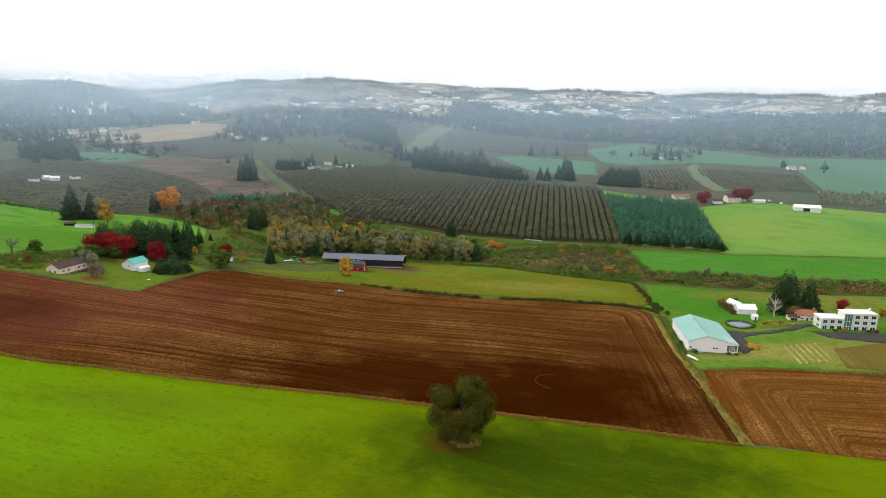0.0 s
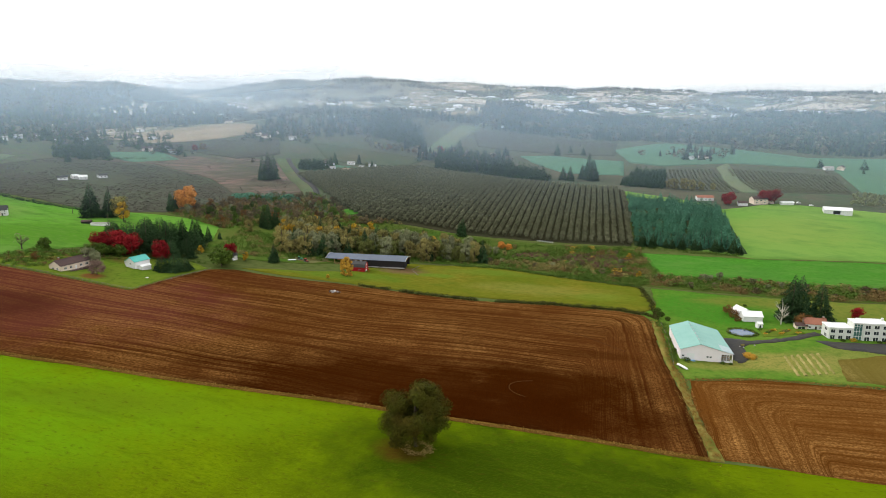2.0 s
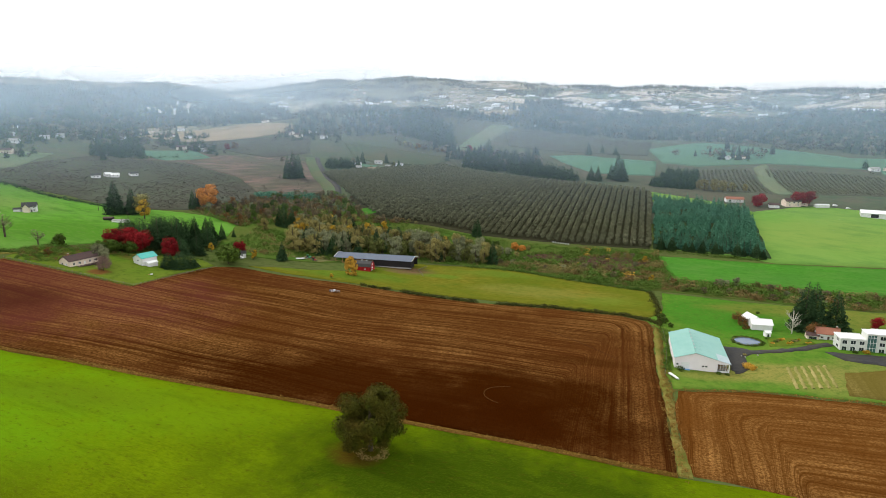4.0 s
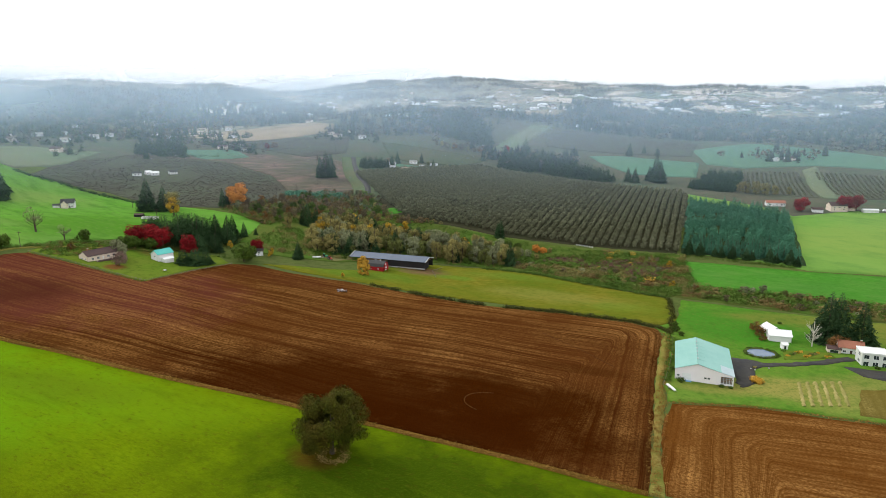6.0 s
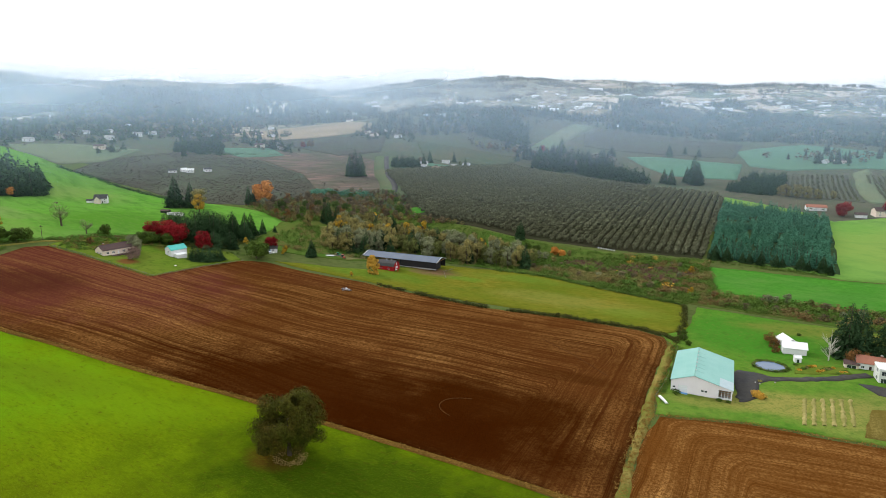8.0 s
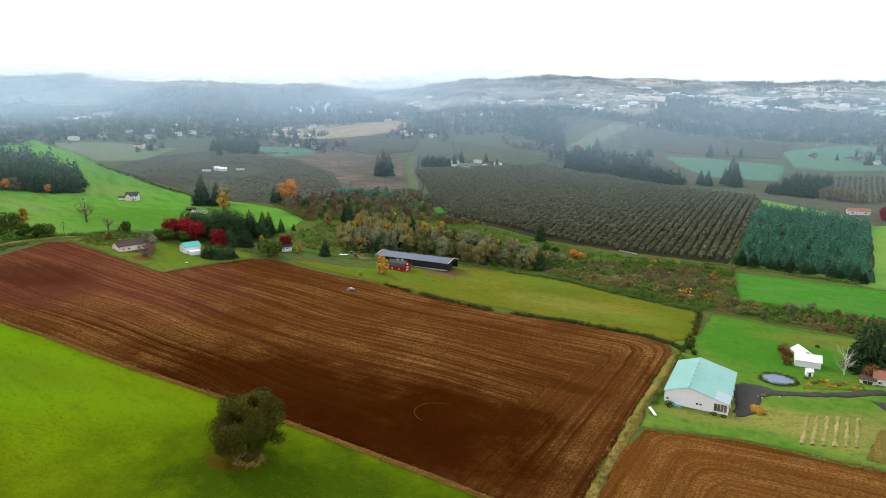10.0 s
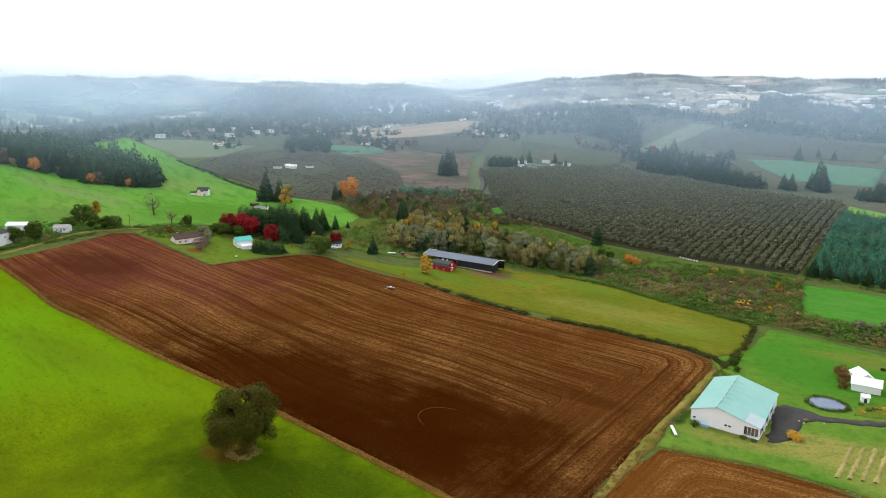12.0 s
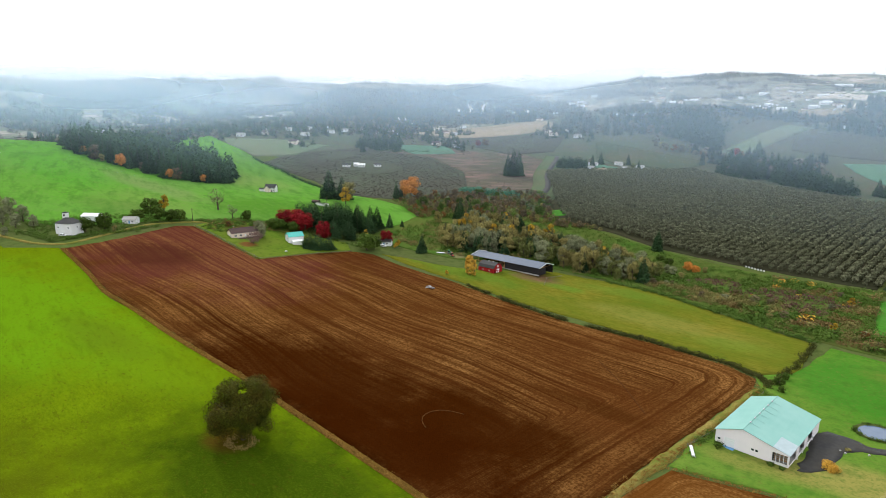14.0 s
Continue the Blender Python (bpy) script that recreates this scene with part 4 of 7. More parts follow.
yellow = broadleaf("birch_tree", rng, 6.5, 10, LEAF_YELLOW, 1500, 0.34, BARK, "slender tree in yellow autumn leaf", low=-0.02, lobes=16)
orange = broadleaf("maple_tree", rng, 7.6, 10, LEAF_ORANGE, 2600, 0.34, BARK, "upright tree in bright orange autumn leaf", low=0.0, lobes=22)
tan = broadleaf("ash_tree", rng, 6.2, 10, LEAF_TAN, 1500, 0.27, BARK, "thin tree with fading tan leaves by the creek", low=-0.06, lobes=26, fill=0.05)
grey = broadleaf("ash_tree", rng, 6.4, 10, LEAF_GREY, 1500, 0.27, BARK, "nearly leafless grey-green tree by the creek", low=-0.06, lobes=28, fill=0.05)
brown = broadleaf("hawthorn_tree", rng, 9.0, 10, LEAF_BROWN, 900, 0.42, BARK, "brown nearly leafless thorn tree on the creek slope", low=-0.06, lobes=20, fill=0.1)
olive = broadleaf("alder_tree", rng, 7.0, 10, LEAF_OLIVE, 1400, 0.30, BARK, "olive green alder thinning by the creek", low=-0.06, lobes=24, fill=0.1)
green = broadleaf("laurel_tree", rng, 10.5, 10, LEAF_GREEN, 2200, 0.40, BARK, "rounded dark green evergreen tree", low=0.02, lobes=16)
russet = broadleaf("cherry_tree", rng, 11.5, 10, LEAF_RUSSET, 1700, 0.32, BARK, "wide thinning tree with russet leaves", low=-0.04, lobes=20, fill=0.1)
poplar = broadleaf("poplar_tree", rng, 3.2, 10, LEAF_GOLD, 2200, 0.28, BARK, "slim golden poplar beside the red barn", low=-0.28, lobes=34, radius=0.1)
bare = tagged(new("bare_tree"), "leafless tree with spreading pale branches", "tree")
v, f = limbs(rng, 10, 4.6, 13, 0.30, base=0.2)
mesh_object("trunk", v, f, BARK, bare)
v, f = leaves(lobed_crown(rng, 260, 8.5, 3, 10, 12)[0], 0.28, rng)
tagged(mesh_object("twig_crown", v, f, LEAF_GREY, bare), kind="stuff")
bare_pale = tagged(new("bare_tree"), "leafless tree with upright white branches", "tree")
v, f = limbs(rng, 10, 3.6, 26, 0.16, base=0.10)
mesh_object("trunk", v, f, BARK_PALE, bare_pale)
hazel = broadleaf("hazel_tree", rng, 9.8, 10, LEAF_HAZEL, 380, 0.85, BARK, "rounded brown hazel tree in an orchard row", low=0.10, lobes=11, group="orchard rows", fill=0.2)
hazel_b = broadleaf("hazel_tree", rng, 9.6, 10, LEAF_HAZEL, 380, 0.85, BARK, "rounded brown hazel tree in an orchard row", low=0.10, lobes=10, group="orchard rows", fill=0.2)

thorn = broadleaf("hawthorn_tree", rng, 13.0, 10, material("pinkish_twigs", [(0.150, 0.092, 0.078), (0.250, 0.165, 0.140)], 0.4, island=0.35, rough=0.8), 1300, 0.30, BARK, "wide pinkish nearly leafless tree beside the farmhouse", low=-0.02, lobes=26, fill=0.05)
hazel_low = [broadleaf("hazel_tree", rng, 9.8, 10, LEAF_HAZEL, 130, 1.35, BARK, "x", low=0.06, lobes=9, fill=0.25) for _ in range(3)]
grey_low = broadleaf("ash_tree", rng, 6.4, 10, LEAF_GREY, 110, 1.0, BARK, "x", low=0.03, lobes=12, fill=0.05)

KINDS = {'thorn': thorn, "maple_red": maple, "fir": fir_a, "fir2": fir_b, "fir3": fir_a, "firbig": fir_b, "green": green, "yellow": yellow, "tan": tan, "bare": bare, "bare_pale": bare_pale, "cedar": cedar, "pine": cedar,
         "russet": russet, "orange": orange, "poplar": poplar, "grey": grey}
for kind, spots in SPOTS.items():
    for x, y, h in spots if kind in KINDS else ():
        plant(KINDS[kind], x, y, h / 10, rng, rng.uniform(0.95, 1.15) * {'fir2': 0.8, 'fir': 1.15, 'firbig': 1.15, 'fir3': 1.1, 'pine': 1.35, 'cedar': 1.1}.get(kind, 1.0))
for x, y, h in SPOTS["yellowbush"]:
    b = shrub("shrub", rng, h * 1.5, h, LEAF_GOLD, "golden bush beside the barn yard", 1500, 0.17)
    b.location = (x, y, level(x, y))

# woods along the creek; purplish thickets: x, y, half length, half width
PURPLE = ((61, 324, 16, 9), (107, 316, 24, 13), (86, 315, 17, 9), (118, 296, 12, 8))
CREEK_WOOD = [(-128, 272), (-98, 276), (-76, 298), (-30, 292), (19, 292), (27, 322), (-47, 345), (-98, 356), (-130, 372), (-150, 350), (-142, 310)]
for x, y in scatter(CREEK_WOOD, 6.0, rng, 0.45):
    u, tint = rng.uniform(), noise.noise((x / 26, y / 26, 3))
    west = x < -50
    if u < (0.18 if west else 0.06):
        p, h, s = fir_mid, rng.uniform(12, 19), 1.1
    elif u < (0.24 if west else 0.08) and y > 305:
        p, h, s = yellow, rng.uniform(13, 19), 0.8
    elif tint > 0.14 or (y > 325 and u > 0.75):
        p, h, s = tan, rng.uniform(13, 21), 0.95
    elif u < 0.58:
        p, h, s = olive, rng.uniform(9, 16), 0.95
    elif u < 0.66:
        p, h, s = green, rng.uniform(5, 9), 0.9
    else:
        p, h, s = grey, rng.uniform(13, 21), 0.95
    plant(p, x, y, h / 10, rng, s * rng.uniform(0.85, 1.2))
for x, y, h in ((-19, 327, 15), (-8, 305, 13), (-100, 330, 17), (-88, 342, 18), (-80, 326, 15)):
    plant(yellow, x, y, h / 10, rng, 0.8)
for x, y in scatter([(-195, 330), (-163, 366), (-130, 390), (-60, 408), (-110, 425), (-160, 500), (-235, 445), (-262, 378)], 9.5, rng, 0.5):
    u = rng.uniform()
    p = brown if u < 0.5 else (grey, tan, olive, green, tan, brown, russet)[int(14 * u) - 7]
    plant(p, x, y, rng.uniform(0.35, 0.95), rng, 0.95)
for x, y, h, p in ((36, 344, 8, orange), (42, 341, 7, orange), (47, 345, 6, tan), (31, 326, 9, grey), (25, 331, 8, grey), (38, 322, 7, tan), (12, 357, 6, green), (20, 352, 6, green), (132, 269, 6, yellow),
                   (136, 318, 6.5, yellow), (176, 262, 7.5, grey), (187, 266, 8, grey), (199, 262, 6, olive), (158, 263, 5.5, tan), (146, 266, 5, russet), (222, 248, 6, grey), (260, 244, 7, olive), (290, 240, 6, tan)):
    plant(p, x, y, h / 10, rng, 1.2)
for x, y, h, p in ((-175, 240, 7, yellow), (-143, 237, 5, yellow), (-80, 215, 4, yellow), (-216, 193, 9, green), (-208, 197, 9, green), (-224, 190, 8, green), (-213, 200, 8, green)):
    plant(p, x, y, h / 10, rng, 1.1)

for x, y, h, p in [(-165 + 11 * k + rng.normal(0, 2), 862 - 3.4 * k + rng.normal(0, 3), rng.uniform(7, 12), (brown, tan, brown, russet)[k % 4]) for k in range(9)] + \
        [(-52, 868, 11, maple), (-44, 862, 9, russet), (-24, 858, 12, orange), (-146, 720, 8, olive), (-118, 716, 7, grey), (-205, 718, 9, brown), (-300, 690, 8, brown), (-395, 745, 12, russet), (-404, 738, 10, maple)]:
    plant(p, x, y, h / 10, rng, 1.1)

SHRUBBY = [(23, 300), (60, 335), (100, 344), (142, 335), (140, 290), (131, 258), (90, 274)]
for x, y in scatter(SHRUBBY, 12, rng, 0.5) + scatter([(129, 252), (225, 228), (400, 213), (455, 232), (309, 247), (245, 254), (149, 274)], 11, rng, 0.5):
    wine = min(math.hypot((x - px) / pa, (y - py) / pb) for px, py, pa, pb in PURPLE)
    if wine > 1.1 or rng.uniform() < 0.3:
        plant((grey, olive, brown, tan, olive, brown)[int(rng.uniform(0, 6))], x, y, rng.uniform(0.28, 0.58), rng, rng.uniform(1.2, 1.7))

# brush of the creek bottom, hedges
BUSH = [shrub("shrub", rng, 1.5, 1.0, LEAF_GREEN, "x", n, q) for n, q in ((80, 0.11), (80, 0.11), (80, 0.11), (14, 0.24), (14, 0.24))]
BUSH_V = [(np.array([tuple(p.co) for p in b.data.vertices]), np.array([tuple(p.vertices) for p in b.data.polygons])) for b in BUSH]
BUSH_V, BUSH_LOW = BUSH_V[:3], BUSH_V[3:]


def twigs():
    """A low spreading bush of bare twigs, one unit high."""
    c = np.stack([rng.normal(0, 0.42, 16), rng.normal(0, 0.42, 16), rng.uniform(0.25, 1.0, 16)], 1)
    return leaves(c, 0.30, rng, facing=c * [0.5, 0.5, 0] + [0, 0, 1.6])


TWIGS = [twigs() for _ in range(3)]
drop_proto(*BUSH)


def thicket(spots, mat, label, name="undergrowth", category="undergrowth", unit=BUSH_V):
    if spots:
        merged(name, unit, spots, mat, label, category)


def along(line, gap, rng, side=0.8):
    out = []
    for (ax, ay), (bx, by) in zip(line, line[1:]):
        k = int(math.hypot(bx - ax, by - ay) / gap)
        for i in range(k):
            t = (i + rng.uniform(-0.4, 0.4)) / k
            out.append((ax + (bx - ax) * t + rng.normal(0, side), ay + (by - ay) * t + rng.normal(0, side)))
    return out


sets_north = scatter([(-130, 374), (-98, 358), (-47, 347), (27, 324), (100, 351), (60, 361), (2, 383), (-51, 405), (-100, 413)], 3.2, rng)
BRUSH = [(20, 326), (100, 352), (149, 342), (149, 282), (131, 250), (83, 268), (23, 289)]
sets = {"g": [], "r": [], "t": [], "p": [], "y": []}
for x, y in scatter(BRUSH, 2.7, rng):
    bank, u = noise.noise((x / 16, y / 16, 0)) + rng.normal(0, 0.03), rng.uniform()
    edge = min(abs(y - 352 + (100 - x) * 0.2), 99) < 14 or y < 262 + (83 - x) * 0.2 + 11
    wine = min(math.hypot((x - px) / pa, (y - py) / pb) for px, py, pa, pb in PURPLE) + 0.8 * bank
    straw_bank = math.hypot((x - 73) / 34, (y - 294) / 10) + 0.8 * bank
    key = "p" if wine < 0.95 else "t" if straw_bank < 0.95 else "g" if edge or bank > -0.02 else "r" if bank > -0.22 else "t"
    if u < 0.06:
        key = "gtgrtryg"[int(u * 132)]
    sets[key].append((x, y, rng.uniform(1.2, 3.6) * (1.5 if rng.uniform() < 0.10 else 1) * (0.75 if key == "p" else 1.0), rng.uniform(0, 6.3), rng.uniform(0.9, 1.5)))
CREEK_EAST = [(129, 252), (225, 225), (400, 210), (460, 232), (309, 248), (245, 256), (149, 276)]
for x, y in scatter(CREEK_EAST, 3.2, rng):
    bank = noise.noise((x / 22, y / 10, 2)) + rng.normal(0, 0.03)
    key = "g" if bank > -0.05 else "t" if bank > -0.2 else "r"
    sets[key].append((x, y, rng.uniform(1.4, 4.8), rng.uniform(0, 6.3), rng.uniform(0.9, 1.5)))
for x, y in scatter([(-150, 250), (-98, 264), (-76, 290), (-30, 286), (19, 287), (19, 300), (-60, 310), (-150, 330), (-185, 340), (-175, 260)], 3.4, rng):
    sets["g" if noise.noise((x / 14, y / 14, 5)) + rng.normal(0, 0.08) > -0.15 else "t"].append((x, y, rng.uniform(1.2, 3.4), rng.uniform(0, 6.3), rng.uniform(0.8, 1.3)))
for x, y in scatter([(-195, 330), (-163, 366), (-130, 390), (-50, 412), (-110, 425), (-160, 500), (-235, 445), (-268, 374)], 4.0, rng):
    sets["r" if noise.noise((x / 30, y / 30, 7)) + rng.normal(0, 0.08) > 0.12 else "t" if rng.uniform() < 0.3 else "g"].append((x, y, rng.uniform(1.5, 4.5), rng.uniform(0, 6.3), rng.uniform(0.8, 1.2)))
for x, y in sets_north:
    sets["g"].append((x, y, rng.uniform(0.8, 2.4), rng.uniform(0, 6.3), rng.uniform(0.9, 1.5)))
for x, y in along([(1, 282), (43, 275), (82, 263), (127, 245)], 0.7, rng, 1.4) + along([(60, 356), (150, 350), (225, 328)], 2.0, rng, 1.2):
    sets["g"].append((x, y, rng.uniform(1.0, 2.8), rng.uniform(0, 6.3), rng.uniform(0.9, 1.4)))
thicket(sets["g"], BUSH_GREEN, "green brambles along the creek")
thicket(sets["y"], LEAF_GOLD, "yellow-leaved shrubs in the creek bottom")
thicket(sets["r"], BUSH_RUST, "rust-brown shrubs in the creek bottom")
thicket(sets["t"], BUSH_TAN, "tan reeds and shrubs in the creek bottom")
thicket(sets["p"], material("purple_brush", [(0.100, 0.046, 0.044), (0.170, 0.082, 0.074)], 0.06, island=0.15), "purplish leafless brush in the creek bottom")

hedge = []
for x, y in along([(-66, 208), (-44, 202), (-24, 198), (16, 190), (62, 190.5), (100, 185), (114, 177), (119, 168)], 0.55, rng, 0.6):
    if noise.noise((x / 14, 3.3, 0)) > -0.2:
        hedge.append((x, y, rng.uniform(0.9, 2.6), rng.uniform(0, 6.3), rng.uniform(0.9, 1.3)))
for x, y in along([(119, 172), (124, 200), (127, 243)], 1.2, rng, 0.7):
    hedge.append((x, y, rng.uniform(1.2, 2.6), rng.uniform(0, 6.3), rng.uniform(0.9, 1.2)))
thicket(hedge, BUSH_DARK, "dark bramble hedge between plough and pasture", "hedge", "hedge")
shade = [(x, y, rng.uniform(1.2, 3.6), rng.uniform(0, 6.3), rng.uniform(0.8, 1.2)) for x, y in scatter([(-224, 200), (-192, 204), (-178, 212), (-176, 250), (-190, 270), (-232, 245)], 3.6, rng)]
thicket(shade, BUSH_DARK, "dark shrubs under the homestead trees", "shrubbery", "shrubs")
lane_brush = [(x, y, rng.uniform(0.8, 2.2), rng.uniform(0, 6.3), rng.uniform(0.9, 1.4)) for x, y in along([(109.5, 101), (113, 118), (116.5, 138), (118, 152), (119, 165)], 0.7, rng, 1.1)]
thicket(lane_brush, BUSH_GREEN, "green brambles between the lane and the barn", "hedge", "hedge")
yard_brush = [(x, y, rng.uniform(0.8, 2.4), rng.uniform(0, 6.3), rng.uniform(0.9, 1.4)) for x, y in scatter([(-246, 146), (-254, 160), (-243, 170), (-230, 166), (-226, 152), (-231, 148)], 2.4, rng)] + [(x, y, rng.uniform(0.8, 2.6), rng.uniform(0, 6.3), rng.uniform(0.9, 1.4)) for x, y in scatter([(-264, 152), (-228, 168), (-204, 192), (-226, 204), (-258, 186)], 2.6, rng)]
thicket(yard_brush[::2] + yard_brush[1::4], BUSH_GREEN, "green shrubs behind the farmhouse", "shrubbery", "shrubs")
thicket(yard_brush[3::4], BUSH_RUST, "rusty autumn shrubs behind the farmhouse", "shrubbery", "shrubs")
verge = []
for x, y in scatter([(-310, 62), (-284, 48), (-258, 55), (-262, 92), (-272, 122), (-258, 152), (-282, 150), (-300, 128), (-312, 92)], 2.8, rng):
    if min(math.hypot(x + 274, y - 71) - 10, math.hypot(x + 298, y - 97) - 9, math.hypot(x + 278, y - 113) - 7, math.hypot(x + 291, y - 92) - 4) > 0:
        verge.append((x, y, rng.uniform(0.6, 2.6), rng.uniform(0, 6.3), rng.uniform(0.9, 1.5)))
for x, y in along([(-300, 48), (-262, 56), (-258, 100), (-262, 125)], 1.0, rng, 1.6) + along([(-420, 60), (-300, 62), (-285, 75)], 2.0, rng, 3):
    verge.append((x, y, rng.uniform(0.8, 2.6), rng.uniform(0, 6.3), rng.uniform(0.9, 1.4)))
for x, y in along([(-266, 150), (-250, 170), (-230, 185), (-200, 205), (-160, 215)], 1.4, rng, 1.6):
    verge.append((x, y, rng.uniform(0.8, 2.4), rng.uniform(0, 6.3), rng.uniform(0.9, 1.4)))
thicket(verge, BUSH_GREEN, "green brambles beside the farm track", "hedge", "hedge")
line = []
for x, y in along([(-523, 400), (-461, 396), (-367, 371), (-285, 340)], 1.8, rng, 1.2) + along([(-470, 570), (-424, 640)], 3, rng, 2):
    line.append((x, y, rng.uniform(1.5, 3.5), rng.uniform(0, 6.3), 1.1))
thicket(line, NEEDLE, "dark hedge along the top of the green hillside", "hedge", "hedge")
line = [(x, y, rng.uniform(3, 6), rng.uniform(0, 6.3), 1.1) for x, y in scatter([(-241, 468), (-180, 480), (-172, 464), (-235, 450)], 3.5, rng)]
thicket(line, NEEDLE_BLUE, "row of young green conifers beside the brush", "hedge", "hedge")

straw = []
for x, y in along([(-243, 53), (-191, 43.6), (-160, 36.2), (-128, 34.6), (-86, 30), (-53, 27.5), (-31, 26), (-10, 22.8), (9, 20.5), (55, 14.6), (93, 8.2)], 0.35, rng, 0.55):
    straw.append((x, y, rng.uniform(0.4, 0.95), rng.uniform(0, 6.3), 1.3))
for x, y in along([(95, 8), (97, 28), (100, 53), (104, 76), (106.5, 95), (111, 118), (116, 150), (117, 168)], 0.3, rng, 1.3) + along([(108, 77), (137, 83), (173, 79), (260, 67), (400, 52)], 0.5, rng, 0.6):
    straw.append((x, y, rng.uniform(0.4, 0.9), rng.uniform(0, 6.3), 1.4))
for x, y in along([(-66, 206), (-22, 195.5), (16, 187.5), (62, 188), (100, 182.5), (112, 175)], 0.6, rng, 0.35) + along([(-250, 143), (-189, 135.5), (-165, 132.6), (-161, 160), (-152, 201)], 0.6, rng, 0.4):
    straw.append((x, y, rng.uniform(0.3, 0.7), rng.uniform(0, 6.3), 1.4))
thicket(straw, material("straw_tufts", [(0.150, 0.085, 0.018), (0.290, 0.170, 0.042)], 0.8, island=0.35), "dry straw-coloured grass tufts along the plough edge", "dry_grass", "grass", BUSH_LOW)

# orchard in straight rows: the rows at its near edge as single trees, the rest as one
ORCHARD = [(-214, 606), (-174, 660), (-80, 763), (92, 652), (184, 590), (149, 357), (78, 372), (3, 394), (-51, 420), (-100, 426), (-158, 514)]
unit = [mesh_arrays(q, 10) for q in hazel_low]
ux, uy = 0.167, 0.986
single, rest = 0, []
for i in range(-70, 70):
    for j in range(-10, 95):
        x, y = 146 + i * 6.4 * uy + j * 5.0 * ux, 362 - i * 6.4 * ux + j * 5.0 * uy
        x, y = x + rng.normal(0, 0.15), y + rng.normal(0, 0.25)
        if not inside(ORCHARD, x, y) or rng.uniform() < 0.012:
            continue
        h = rng.uniform(4.8, 5.8)
        if j < 9 and i > -40 and single < 240:
            single += 1
            plant((hazel, hazel_b)[single % 2], x, y, h / 10, rng, rng.uniform(1.0, 1.12))
        else:
            rest.append((x, y, h, rng.uniform(0, 6.3), rng.uniform(1.0, 1.12)))
merged("orchard_trees", unit, rest, LEAF_HAZEL, "rows of rounded brown hazel trees filling the orchard", "orchard")

# leafless orchards on the slopes
low_rows = []
for outline in ([(-498, 402), (-510, 456), (-490, 560), (-401, 602), (-305, 545), (-250, 479), (-236, 430), (-270, 380), (-317, 362), (-398, 397)],
                [(-482, 764), (-455, 855), (-325, 870), (-290, 763), (-328, 712), (-414, 732)], [(5, 1014), (67, 1085), (250, 980), (224, 860), (140, 890), (12, 925)]):
    for x, y in scatter(outline, 3.1, rng, 0.5):
        if not (-440 < x < -375 and 470 < y < 520) and noise.noise((x / 45, y / 45, 6)) + 0.4 * rng.uniform() > -0.2:
            low_rows.append((x + rng.normal(0, 2.5), y + rng.normal(0, 2.5), rng.uniform(0.7, 1.5), rng.uniform(0, 6.3), rng.uniform(1.2, 1.8)))
thicket(low_rows, BARE_TWIG, "low leafless brown orchard bushes on the slope", "orchard_bushes", "orchard", BUSH_LOW)
vines = []
for outline in ([(272, 742), (339, 735), (309, 566), (248, 590)], [(359, 735), (486, 698), (454, 598), (333, 563)]):
    for i in range(-40, 60):
        for j in range(0, 130):
            x, y = 240 + i * 5.5 + j * 0.4, 560 + j * 2.0 + i * 0.6
            if inside(outline, x, y):
                vines.append((x, y, rng.uniform(1.7, 2.6), rng.uniform(0, 6.3), 1.1))
thicket(vines, LEAF_HAZEL, "rows of brown vines on the far slope", "vine_rows", "vineyard", BUSH_LOW)
scrub = [(x, y, rng.uniform(0.8, 2.0), rng.uniform(0, 6.3), 1.4) for x, y in scatter([(-465, 575), (-424, 675), (-309, 715), (-245, 685), (-170, 525), (-232, 470), (-300, 552), (-395, 612)], 7, rng)
         if noise.noise((x / 40, y / 25, 1)) > 0.0]
thicket(scrub, BARE_TWIG, "brown cut brush on the clearing", "brushwood", "brushwood", TWIGS)

# plantation of young firs beside the orchard
unit_fir = [mesh_arrays(fir_blue, 10)]
rest, single = [], 0
for x, y in scatter([(180, 535), (232, 490), (256, 469), (230, 336), (186, 352), (152, 361)], 4.5, rng, 0.45):
    h = rng.uniform(5.0, 12.5) * (1 + 0.35 * noise.noise((x / 30, y / 30, 8)))
    if math.hypot((x - 180) / 13, (y - 461) / 9) < 1 + 0.4 * noise.noise((x / 9, y / 9, 2)) or noise.noise((x / 12, y / 12, 4)) < -0.38:
        continue
    if y < 385 and single < 110:
        single += 1
        tagged(plant(fir_blue, x, y, h / 10, rng, 1.1), group="fir plantation")
    else:
        rest.append((x, y, h, rng.uniform(0, 6.3), 1.1))

for k in range(11):
    x, y = 157 + 7.2 * k + rng.normal(0, 1.2), 357 - 2.3 * k + rng.normal(0, 1.2)
    tagged(plant(fir_b, x, y, rng.uniform(0.7, 1.25), rng, 1.3), "dark broad fir at the plantation edge", group="fir plantation")
merged("fir_plantation", unit_fir, rest, NEEDLE_BLUE, "close-planted young blue-green firs", "plantation")

